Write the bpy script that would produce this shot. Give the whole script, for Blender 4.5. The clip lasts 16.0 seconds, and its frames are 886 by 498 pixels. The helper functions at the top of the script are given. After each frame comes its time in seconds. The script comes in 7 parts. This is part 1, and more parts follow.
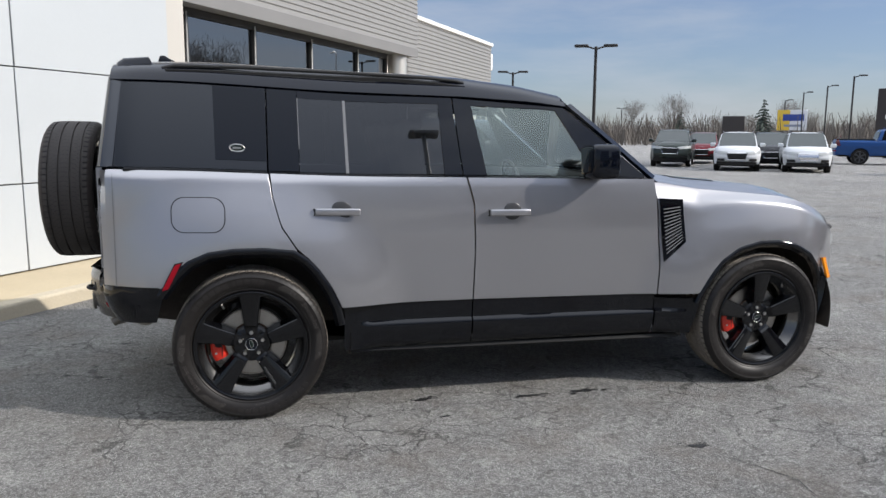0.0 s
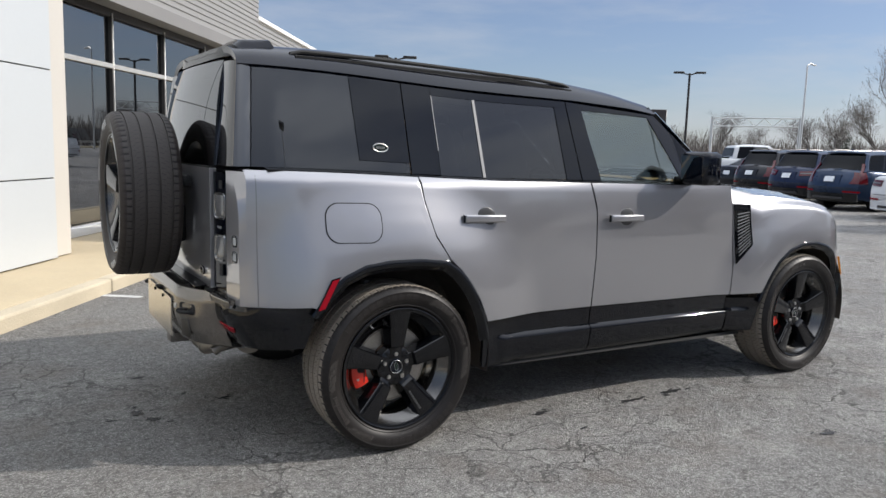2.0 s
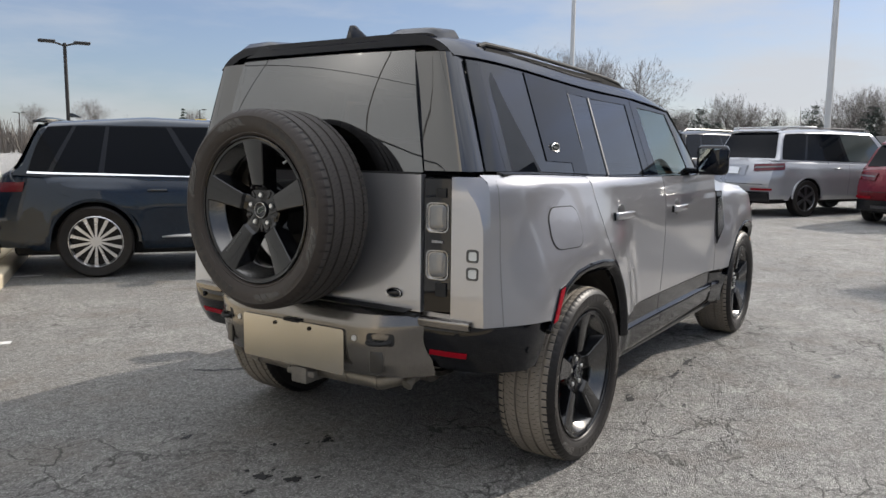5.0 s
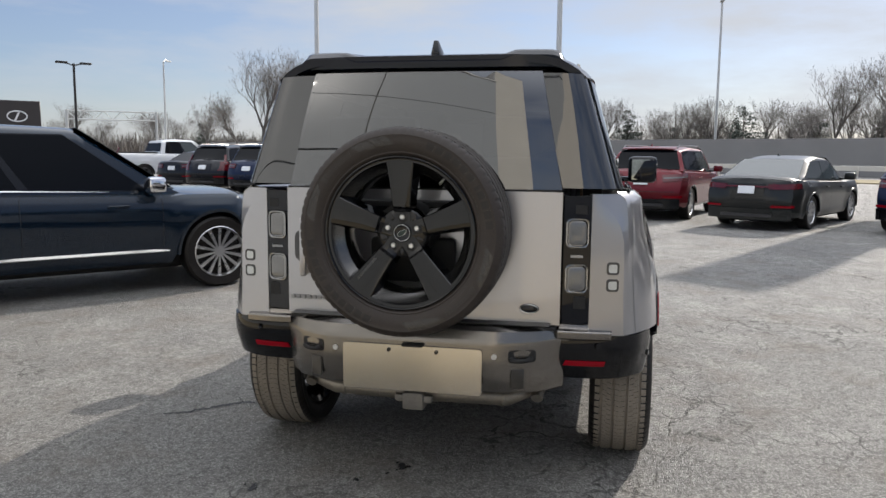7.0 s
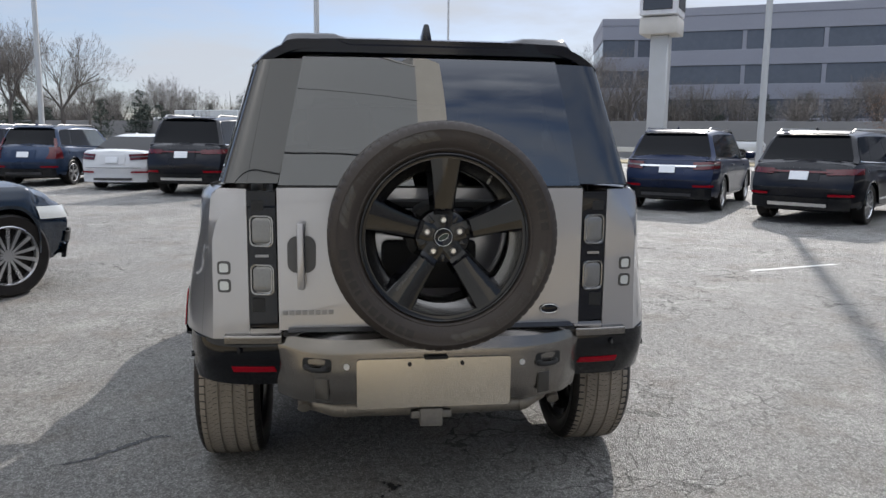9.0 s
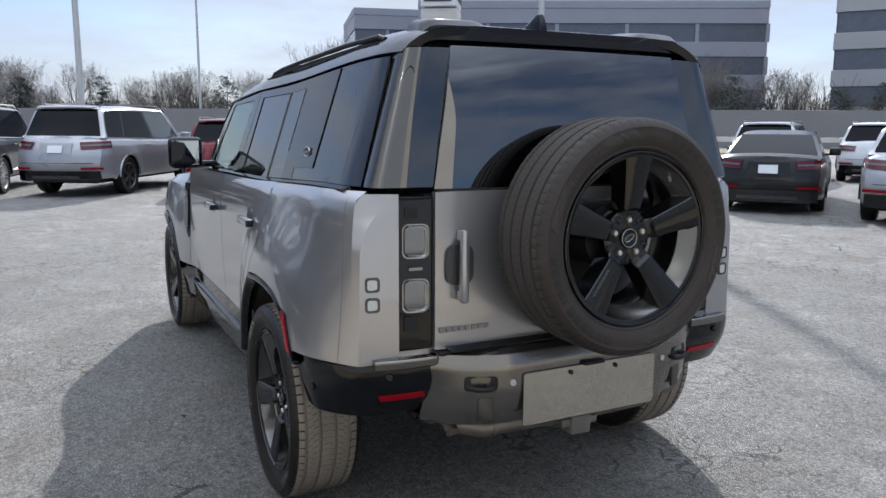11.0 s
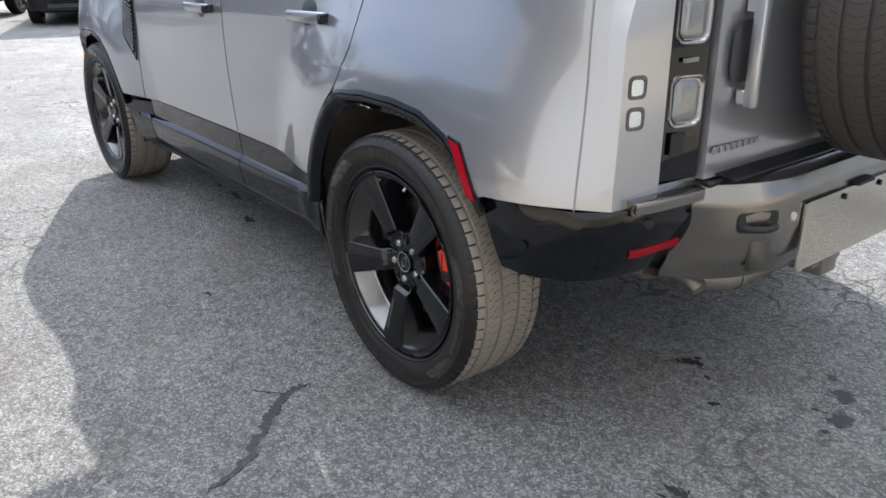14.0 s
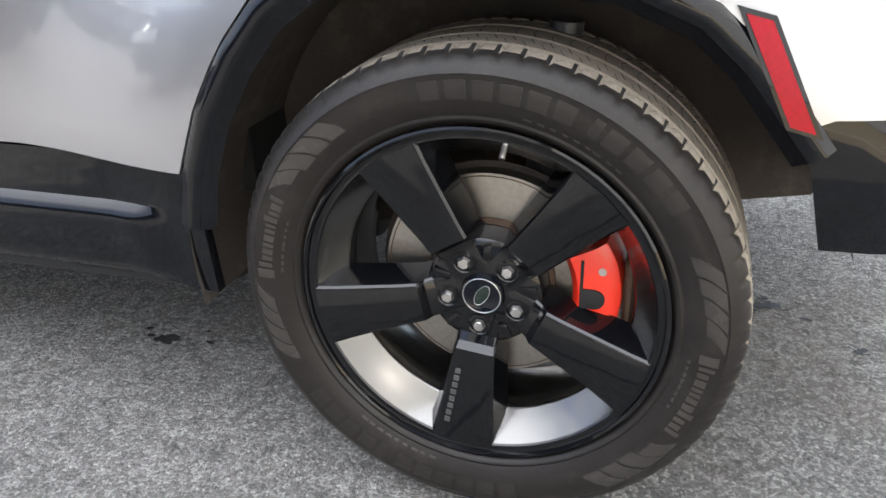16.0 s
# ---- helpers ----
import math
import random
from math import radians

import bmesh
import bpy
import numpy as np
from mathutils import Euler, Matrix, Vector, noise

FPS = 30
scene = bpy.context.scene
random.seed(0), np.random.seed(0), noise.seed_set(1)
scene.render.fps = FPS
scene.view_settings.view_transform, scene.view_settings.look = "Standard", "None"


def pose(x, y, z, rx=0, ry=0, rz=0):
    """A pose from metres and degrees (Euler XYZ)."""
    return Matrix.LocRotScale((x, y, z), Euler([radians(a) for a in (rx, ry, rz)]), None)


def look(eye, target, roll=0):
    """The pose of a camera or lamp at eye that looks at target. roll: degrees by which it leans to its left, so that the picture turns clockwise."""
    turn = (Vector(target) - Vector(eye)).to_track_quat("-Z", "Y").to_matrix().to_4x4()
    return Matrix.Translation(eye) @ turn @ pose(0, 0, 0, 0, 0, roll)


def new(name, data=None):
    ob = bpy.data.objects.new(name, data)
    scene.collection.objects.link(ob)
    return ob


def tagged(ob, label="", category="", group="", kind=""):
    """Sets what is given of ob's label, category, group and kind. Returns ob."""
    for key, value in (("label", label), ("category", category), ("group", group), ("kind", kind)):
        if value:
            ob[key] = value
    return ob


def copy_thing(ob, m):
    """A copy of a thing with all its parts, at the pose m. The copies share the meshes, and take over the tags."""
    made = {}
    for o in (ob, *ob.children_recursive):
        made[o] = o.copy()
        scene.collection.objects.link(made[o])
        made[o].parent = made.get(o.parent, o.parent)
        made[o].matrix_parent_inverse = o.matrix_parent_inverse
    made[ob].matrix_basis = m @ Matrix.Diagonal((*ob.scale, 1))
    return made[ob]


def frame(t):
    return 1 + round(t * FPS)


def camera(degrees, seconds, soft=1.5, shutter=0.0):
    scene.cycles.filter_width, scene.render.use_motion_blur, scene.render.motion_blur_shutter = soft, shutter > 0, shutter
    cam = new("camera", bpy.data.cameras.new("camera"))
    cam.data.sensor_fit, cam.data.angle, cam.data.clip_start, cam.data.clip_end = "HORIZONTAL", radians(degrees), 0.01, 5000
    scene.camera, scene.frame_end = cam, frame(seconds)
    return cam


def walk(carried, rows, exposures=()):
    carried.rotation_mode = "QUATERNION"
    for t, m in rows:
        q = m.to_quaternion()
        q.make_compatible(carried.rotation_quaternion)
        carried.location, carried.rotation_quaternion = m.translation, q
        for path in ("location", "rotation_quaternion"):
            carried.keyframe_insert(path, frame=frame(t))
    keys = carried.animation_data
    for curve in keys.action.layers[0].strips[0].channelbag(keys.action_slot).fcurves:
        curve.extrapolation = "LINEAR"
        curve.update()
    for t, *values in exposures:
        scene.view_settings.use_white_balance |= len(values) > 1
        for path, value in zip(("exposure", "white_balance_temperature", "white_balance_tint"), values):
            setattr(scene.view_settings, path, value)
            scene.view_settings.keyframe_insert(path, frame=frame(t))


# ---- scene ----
cam = camera(60.3, 16.0)
PATH = [
    (0, (0.09, -4.948, 1.504), (0.541, -3.022, 1.205), 0.4),
    (0.5, (-0.339, -4.754, 1.489), (0.26, -2.868, 1.199), 0.7),
    (1, (-0.796, -4.563, 1.471), (-0.051, -2.728, 1.189), 1.0),
    (1.5, (-1.193, -4.284, 1.453), (-0.308, -2.512, 1.179), 1.4),
    (2, (-1.627, -4.031, 1.436), (-0.607, -2.331, 1.171), 1.7),
    (2.5, (-1.972, -3.735, 1.42), (-0.828, -2.115, 1.164), 1.6),
    (3, (-2.325, -3.449, 1.421), (-1.065, -1.917, 1.168), 1.4),
    (3.2, (-2.446, -3.335, 1.418), (-1.143, -1.838, 1.167), 1.2),
    (5.3, (-3.333, -2.063, 1.419), (-1.627, -1.051, 1.16), 0.8),
    (5.5, (-3.441, -1.904, 1.423), (-1.701, -0.95, 1.17), 0.9),
    (6, (-3.587, -1.516, 1.41), (-1.774, -0.707, 1.166), 0.8),
    (6.5, (-3.703, -1.139, 1.422), (-1.818, -0.516, 1.18), 0.6),
    (7, (-3.841, -0.755, 1.467), (-1.901, -0.34, 1.216), 0.5),
    (7.5, (-3.824, -0.426, 1.48), (-1.853, -0.21, 1.214), 0.3),
    (8, (-3.821, -0.139, 1.498), (-1.841, -0.102, 1.214), 0.3),
    (8.5, (-3.77, 0.087, 1.5), (-1.796, -0.033, 1.206), 0.5),
    (9, (-3.649, 0.361, 1.512), (-1.69, 0.089, 1.217), 0.6),
    (9.5, (-3.556, 0.754, 1.532), (-1.623, 0.333, 1.24), 0.7),
    (9.7, (-3.497, 0.903, 1.527), (-1.579, 0.42, 1.235), 0.8),
    (11.8, (-2.845, 2.029, 1.536), (-1.178, 0.988, 1.164), 0.0),
    (12, (-2.823, 2.094, 1.534), (-1.174, 1.032, 1.144), 0.0),
    (12.5, (-2.774, 2.142, 1.531), (-1.161, 1.047, 1.085), -0.0),
    (13, (-2.611, 2.196, 1.479), (-1.03, 1.093, 0.949), -0.1),
    (13.5, (-2.231, 2.173, 1.402), (-0.686, 1.072, 0.768), -0.4),
    (14, (-1.784, 2.134, 1.302), (-0.308, 1.006, 0.559), -0.8),
    (14.5, (-1.35, 2.086, 1.223), (-0.022, 0.848, 0.384), -1.5),
    (15, (-0.922, 1.991, 1.1), (0.171, 0.576, 0.203), -1.9),
    (15.5, (-0.539, 1.915, 1.056), (0.315, 0.365, 0.124), -3.0),
    (16, (-0.263, 1.936, 1.012), (0.282, 0.235, 0.112), -1.9),
]
walk(cam, [(t, look(eye, target, roll)) for t, eye, target, roll in PATH], exposures=((0, 0.83, 6230, 10), (2, 0.88, 6330, 10), (5.5, 0.96, 6600, 10), (8.5, 0.94, 6400, 10), (9.7, 0.95, 6150, 10), (12, 1.16, 5950, 10), (13, 1.39, 5950, 10), (14, 1.82, 6100, 10), (15, 2.32, 6300, 10), (15.5, 2.64, 6420, 10), (16, 2.86, 6500, 10)))

# ---------- world, sun ----------
SUN_DIR = Vector((1.45, -0.75, 1.0)).normalized()
sun_elev = math.asin(SUN_DIR.z)
sun_az = math.atan2(SUN_DIR.x, SUN_DIR.y)
world = bpy.data.worlds.new("sky")
scene.world = world
world.use_nodes = True
wn, wl = world.node_tree.nodes, world.node_tree.links
wn.clear()
w_out = wn.new("ShaderNodeOutputWorld")
w_bg = wn.new("ShaderNodeBackground")
w_sky = wn.new("ShaderNodeTexSky")
w_sky.sky_type = "NISHITA"
w_sky.sun_disc = False
w_sky.sun_elevation = sun_elev
w_sky.sun_rotation = sun_az
w_sky.altitude = 200
w_sky.air_density = 1.0
w_sky.dust_density = 0.7
w_sky.ozone_density = 1.6
w_tc = wn.new("ShaderNodeTexCoord")
w_map = wn.new("ShaderNodeMapping")
w_map.inputs["Scale"].default_value = (1.0, 1.3, 5.5)
w_noise = wn.new("ShaderNodeTexNoise")
w_noise.inputs["Scale"].default_value = 2.1
w_noise.inputs["Detail"].default_value = 7
w_noise.inputs["Roughness"].default_value = 0.58
w_ramp = wn.new("ShaderNodeValToRGB")
w_ramp.color_ramp.elements[0].position = 0.42
w_ramp.color_ramp.elements[0].color = (0.17, 0.17, 0.17, 1)
w_ramp.color_ramp.elements[1].position = 0.72
w_ramp.color_ramp.elements[1].color = (0.75, 0.75, 0.75, 1)
w_mix = wn.new("ShaderNodeMix")
w_mix.data_type = "RGBA"
wl.new(w_tc.outputs["Generated"], w_map.inputs["Vector"])
wl.new(w_map.outputs["Vector"], w_noise.inputs["Vector"])
wl.new(w_noise.outputs["Fac"], w_ramp.inputs["Fac"])
# a thin veil of cloud, denser and brighter overhead than at the horizon
w_sep = wn.new("ShaderNodeSeparateXYZ")
wl.new(w_tc.outputs["Generated"], w_sep.inputs[0])
w_up = wn.new("ShaderNodeMapRange")
w_up.interpolation_type = "SMOOTHSTEP"
w_up.inputs["From Min"].default_value, w_up.inputs["From Max"].default_value = 0.25, 0.80
w_up.inputs["To Min"].default_value, w_up.inputs["To Max"].default_value = 0.0, 0.85
wl.new(w_sep.outputs["Z"], w_up.inputs["Value"])
w_max = wn.new("ShaderNodeMath")
w_max.operation = "MAXIMUM"
wl.new(w_ramp.outputs["Color"], w_max.inputs[0])
wl.new(w_up.outputs["Result"], w_max.inputs[1])
# whiter towards the sun
w_dot = wn.new("ShaderNodeVectorMath")
w_dot.operation = "DOT_PRODUCT"
w_dot.inputs[1].default_value = Vector((SUN_DIR.x, SUN_DIR.y, 0)).normalized()
wl.new(w_tc.outputs["Generated"], w_dot.inputs[0])
w_side = wn.new("ShaderNodeMapRange")
w_side.inputs["From Min"].default_value, w_side.inputs["From Max"].default_value = -0.32, 0.62
w_side.inputs["To Min"].default_value, w_side.inputs["To Max"].default_value = 0.0, 0.80
wl.new(w_dot.outputs["Value"], w_side.inputs["Value"])
w_max2 = wn.new("ShaderNodeMath")
w_max2.operation = "MAXIMUM"
wl.new(w_max.outputs[0], w_max2.inputs[0])
w_band = wn.new("ShaderNodeMapRange")
w_band.inputs["From Min"].default_value, w_band.inputs["From Max"].default_value = 0.36, 0.62
w_band.inputs["To Min"].default_value, w_band.inputs["To Max"].default_value = 0.30, 1.14
wl.new(w_noise.outputs["Fac"], w_band.inputs["Value"])
w_veil = wn.new("ShaderNodeMath")
w_veil.operation = "MULTIPLY"
wl.new(w_side.outputs["Result"], w_veil.inputs[0])
wl.new(w_band.outputs["Result"], w_veil.inputs[1])
wl.new(w_veil.outputs[0], w_max2.inputs[1])
wl.new(w_max2.outputs[0], w_mix.inputs["Factor"])
w_gain = wn.new("ShaderNodeMapRange")
w_gain.interpolation_type = "SMOOTHSTEP"
w_gain.inputs["From Min"].default_value, w_gain.inputs["From Max"].default_value = 0.22, 0.85
w_gain.inputs["To Min"].default_value, w_gain.inputs["To Max"].default_value = 1.0, 3.6
wl.new(w_sep.outputs["Z"], w_gain.inputs["Value"])
w_cloud = wn.new("ShaderNodeMix")
w_cloud.data_type = "RGBA"
w_cloud.blend_type = "MULTIPLY"
w_cloud.inputs["Factor"].default_value = 1
w_cloud.inputs["A"].default_value = (4.35, 4.52, 4.85, 1)
wl.new(w_gain.outputs["Result"], w_cloud.inputs["B"])
wl.new(w_cloud.outputs["Result"], w_mix.inputs["B"])
w_tint = wn.new("ShaderNodeMix")
w_tint.data_type = "RGBA"
w_tint.blend_type = "MULTIPLY"
w_tint.inputs["Factor"].default_value = 1
w_tint.inputs["B"].default_value = (0.58, 0.63, 0.77, 1)
wl.new(w_sky.outputs["Color"], w_tint.inputs["A"])
wl.new(w_tint.outputs["Result"], w_mix.inputs["A"])
wl.new(w_mix.outputs["Result"], w_bg.inputs["Color"])
w_bg.inputs["Strength"].default_value = 0.075
wl.new(w_bg.outputs["Background"], w_out.inputs["Surface"])
sun_data = bpy.data.lights.new("sun", "SUN")
sun_data.energy = 2.5
sun_data.angle = radians(0.6)
sun_data.color = (1.0, 0.93, 0.84)
sun_ob = new("sun", sun_data)
sun_ob.matrix_world = look(SUN_DIR * 50, (0, 0, 0))

# ---------- materials ----------
MATS = {}


def mat(name, color, rough=0.6, metal=0.0, var=0.12, scale=3.0, grain=60.0, grain_amt=0.05, bump=0.0, coat=0.0, spec=0.5, dirt=0.0):
    """Principled material with broad and fine variation in colour and roughness."""
    if name in MATS:
        return MATS[name]
    m = bpy.data.materials.new(name)
    m.use_nodes = True
    n, l = m.node_tree.nodes, m.node_tree.links
    b = n["Principled BSDF"]
    tc = n.new("ShaderNodeTexCoord")
    big = n.new("ShaderNodeTexNoise")
    big.inputs["Scale"].default_value = scale
    big.inputs["Detail"].default_value = 4
    fine = n.new("ShaderNodeTexNoise")
    fine.inputs["Scale"].default_value = grain
    fine.inputs["Detail"].default_value = 3
    l.new(tc.outputs["Object"], big.inputs["Vector"])
    l.new(tc.outputs["Object"], fine.inputs["Vector"])
    a = n.new("ShaderNodeMath")
    a.operation = "MULTIPLY_ADD"
    a.inputs[1].default_value = 2 * var
    a.inputs[2].default_value = 1 - var
    l.new(big.outputs["Fac"], a.inputs[0])
    c = n.new("ShaderNodeMath")
    c.operation = "MULTIPLY_ADD"
    c.inputs[1].default_value = 2 * grain_amt
    c.inputs[2].default_value = 1 - grain_amt
    l.new(fine.outputs["Fac"], c.inputs[0])
    d = n.new("ShaderNodeMath")
    d.operation = "MULTIPLY"
    l.new(a.outputs[0], d.inputs[0])
    l.new(c.outputs[0], d.inputs[1])
    mix = n.new("ShaderNodeMix")
    mix.data_type = "RGBA"
    mix.blend_type = "MULTIPLY"
    mix.inputs["Factor"].default_value = 1
    mix.inputs["A"].default_value = (*color, 1)
    l.new(d.outputs[0], mix.inputs["B"])
    last = mix.outputs["Result"]
    if dirt > 0:
        dn = n.new("ShaderNodeTexNoise")
        dn.inputs["Scale"].default_value = 9
        dn.inputs["Detail"].default_value = 8
        dn.inputs["Roughness"].default_value = 0.7
        l.new(tc.outputs["Object"], dn.inputs["Vector"])
        dr = n.new("ShaderNodeMapRange")
        dr.inputs["From Min"].default_value = 0.52
        dr.inputs["From Max"].default_value = 0.8
        dr.inputs["To Max"].default_value = dirt
        l.new(dn.outputs["Fac"], dr.inputs["Value"])
        dm = n.new("ShaderNodeMix")
        dm.data_type = "RGBA"
        dm.inputs["B"].default_value = (0.30, 0.27, 0.23, 1)
        l.new(dr.outputs["Result"], dm.inputs["Factor"])
        l.new(last, dm.inputs["A"])
        last = dm.outputs["Result"]
    l.new(last, b.inputs["Base Color"])
    r = n.new("ShaderNodeMath")
    r.operation = "MULTIPLY_ADD"
    r.inputs[1].default_value = 0.18 * rough
    r.inputs[2].default_value = 0.91 * rough
    l.new(big.outputs["Fac"], r.inputs[0])
    l.new(r.outputs[0], b.inputs["Roughness"])
    b.inputs["Metallic"].default_value = metal
    b.inputs["Specular IOR Level"].default_value = spec
    b.inputs["Coat Weight"].default_value = coat
    b.inputs["Coat Roughness"].default_value = 0.03
    if bump > 0:
        bp = n.new("ShaderNodeBump")
        bp.inputs["Strength"].default_value = bump
        bp.inputs["Distance"].default_value = 0.01
        l.new(fine.outputs["Fac"], bp.inputs["Height"])
        l.new(bp.outputs["Normal"], b.inputs["Normal"])
    MATS[name] = m
    return m


def glass(name, tint, gloss_rough=0.0, ior=1.5, gloss=(0.95, 0.97, 1)):
    """Thin pane: tinted see-through with a Fresnel mirror on it."""
    if name in MATS:
        return MATS[name]
    m = bpy.data.materials.new(name)
    m.use_nodes = True
    n, l = m.node_tree.nodes, m.node_tree.links
    n.clear()
    o = n.new("ShaderNodeOutputMaterial")
    t = n.new("ShaderNodeBsdfTransparent")
    t.inputs["Color"].default_value = (*tint, 1)
    g = n.new("ShaderNodeBsdfGlossy")
    g.inputs["Roughness"].default_value = gloss_rough
    g.inputs["Color"].default_value = (*gloss, 1)
    f = n.new("ShaderNodeFresnel")
    f.inputs["IOR"].default_value = ior
    x = n.new("ShaderNodeMixShader")
    l.new(f.outputs[0], x.inputs[0])
    l.new(t.outputs[0], x.inputs[1])
    l.new(g.outputs[0], x.inputs[2])
    l.new(x.outputs[0], o.inputs["Surface"])
    MATS[name] = m
    return m


PAINT = mat("silver_paint", (0.300, 0.297, 0.310), 0.29, 0.72, 0.04, 1.5, 900, 0.05, 0, 1.0)
PAINT.node_tree.nodes["Principled BSDF"].inputs["Coat IOR"].default_value = 1.62
BLACK_GLOSS = mat("black_gloss_paint", (0.002, 0.003, 0.006), 0.03, 0, 0.1, 4, 200, 0.1, 0, 0.0, 0.34)
BLACK_TRIM = mat("black_trim_plastic", (0.003, 0.0035, 0.005), 0.05, 0, 0.2, 5, 250, 0.15, 0.0, 0.0, 0.36, 0.0)
BLACK_MATTE = mat("black_matte_plastic", (0.007, 0.007, 0.007), 0.75, 0, 0.2, 5, 250, 0.2, 0.05)
RUBBER = mat("tyre_rubber", (0.0125, 0.0108, 0.010), 0.42, 0, 0.25, 7, 140, 0.25, 0.06, 0, 0.24, 0.05)
# pale with dust, and lightened further for sunlight bounced onto the treads
TREAD = mat("tyre_tread_rubber", (0.205, 0.178, 0.145), 0.85, 0, 0.25, 7, 140, 0.3, 0.2, 0, 0.3, 0.45)
RIM_BLACK = mat("rim_black", (0.003, 0.0032, 0.004), 0.06, 0.0, 0.15, 5, 300, 0.1, 0, 0.0, 0.40, 0.0)
LINER = mat("dusty_arch_liner", (0.052, 0.044, 0.038), 0.9, 0, 0.3, 6, 120, 0.2, 0.1, 0, 0.3, 0.25)
RIM_BARREL = mat("rim_barrel_dark_metal", (0.12, 0.116, 0.11), 0.2, 0.95, 0.15, 5, 300, 0.1, 0, 0.3, 0.5, 0.04)
STEEL = mat("steel", (0.55, 0.54, 0.52), 0.32, 1.0, 0.15, 9, 300, 0.1)
DISC_STEEL = mat("brake_disc_steel", (0.36, 0.34, 0.31), 0.38, 1.0, 0.25, 9, 120, 0.2, 0.02, 0, 0.5, 0.35)
CHROME = mat("chrome", (0.75, 0.75, 0.76), 0.08, 1.0, 0.05)
RED_CAL = mat("red_caliper_paint", (0.72, 0.028, 0.010), 0.35, 0, 0.1, 8, 100, 0.05, 0, 0.4)
RED_LENS = mat("red_lens", (0.23, 0.003, 0.010), 0.20, 0, 0.12, 20, 160, 0.2, 0, 0.0, 0.18)
AMBER = mat("amber_lens", (0.75, 0.25, 0.01), 0.15, 0, 0.1, 20, 160, 0.2, 0, 0.5)
WHITE_LENS = mat("white_lens", (0.42, 0.43, 0.42), 0.14, 0, 0.1, 20, 160, 0.15, 0, 0.8)
TAIL_LENS = mat("tail_lens", (.11, .11, .11), .10, 0, .1, 20, 160, .15, 0, .8)
SMOKE_LENS = mat("smoked_lens", (0.16, 0.16, 0.16), 0.08, 0, 0.2, 20, 160, 0.3, 0, 0.8)
SKID = mat("bumper_satin_silver", (0.192, 0.180, 0.166), 0.24, 0.9, 0.10, 4, 300, 0.1, 0, 0.2)
PLATE = mat("blank_plate", (0.50, 0.47, 0.415), 0.22, 1.0, 0.08, 5, 400, 0.06)
TRIM_GREY = mat("light_grey_trim", (0.5, 0.5, 0.5), 0.35, 0.5)
LEATHER_DARK = mat("dark_leather", (0.022, 0.022, 0.024), 0.55, 0, 0.2, 6, 120, 0.1, 0.1)
LEATHER_TAN = mat("tan_leather", (0.28, 0.17, 0.09), 0.55, 0, 0.15, 6, 120, 0.1, 0.1)
PRIVACY = glass("privacy_glass", (0.045, 0.05, 0.055), 0, 1.68)
REAR_GLASS = glass("rear_privacy_glass", (0.045, 0.05, 0.055), 0, 2.25)
TAIL_GLOSS = mat("tail_pillar_gloss", (0.004, 0.005, 0.007), 0.02, 0, 0.1, 4, 200, 0.1, 0, 0.0, 0.5)
TAIL_GLOSS.node_tree.nodes["Principled BSDF"].inputs["IOR"].default_value = 2.0
ROOF_BLACK = mat("black_roof_paint", (0.003, 0.004, 0.008), 0.12, 0, 0.1, 4, 200, 0.1, 0, 0.0, 0.30)
MIRROR = mat("tinted_mirror", (0.36, 0.40, 0.40), 0.03, 1.0, 0.04)
CLEAR = glass("clear_glass", (0.86, 0.92, 0.90), 0, 1.75)
COATED = glass("coated_door_glass", (0.88, 0.94, 0.91), 0, 2.3, (0.84, 0.95, 0.90))
STORE = glass("storefront_glass", (0.10, 0.10, 0.10), 0, 2.8)

# ---------- mesh helpers ----------


def part(name, bm, material, parent=None, label="", smooth=True):
    me = bpy.data.meshes.new(name)
    bm.to_mesh(me)
    bm.free()
    if smooth:
        for p in me.polygons:
            p.use_smooth = True
        me.set_sharp_from_angle(angle=radians(38))
    if isinstance(material, (list, tuple)):
        for k in material:
            me.materials.append(k)
    else:
        me.materials.append(material)
    ob = new(name, me)
    if parent is not None:
        ob.parent = parent
    if label:
        ob["label"] = label
    return ob


def empty(name, m=None):
    e = new(name)
    e.empty_display_size = 0.1
    if m is not None:
        e.matrix_world = m
    return e


def orient(bm, d):
    bm.normal_update()
    s = sum((f.normal.dot(d) * f.calc_area() for f in bm.faces), 0.0)
    if s < 0:
        bmesh.ops.reverse_faces(bm, faces=bm.faces[:])
    bm.normal_update()
    return bm


def grid(fn, nu, nv, d=None, flange=0.0):
    """Surface from fn(u, v), u and v from 0 to 1; with flange its rim is turned inwards."""
    bm = bmesh.new()
    vs = [[bm.verts.new(fn(i / nu, j / nv)) for j in range(nv + 1)] for i in range(nu + 1)]
    for i in range(nu):
        for j in range(nv):
            bm.faces.new((vs[i][j], vs[i + 1][j], vs[i + 1][j + 1], vs[i][j + 1]))
    bmesh.ops.remove_doubles(bm, verts=bm.verts[:], dist=1e-5)
    if d is not None:
        orient(bm, Vector(d))
    if flange:
        bm.normal_update()
        e = [k for k in bm.edges if k.is_boundary]
        nor = {tuple(round(c, 6) for c in v.co): v.normal.copy() for k in e for v in k.verts}
        r = bmesh.ops.extrude_edge_only(bm, edges=e)
        for g in r["geom"]:
            if isinstance(g, bmesh.types.BMVert):
                g.co -= nor[tuple(round(c, 6) for c in g.co)] * flange
        bm.normal_update()
    return bm


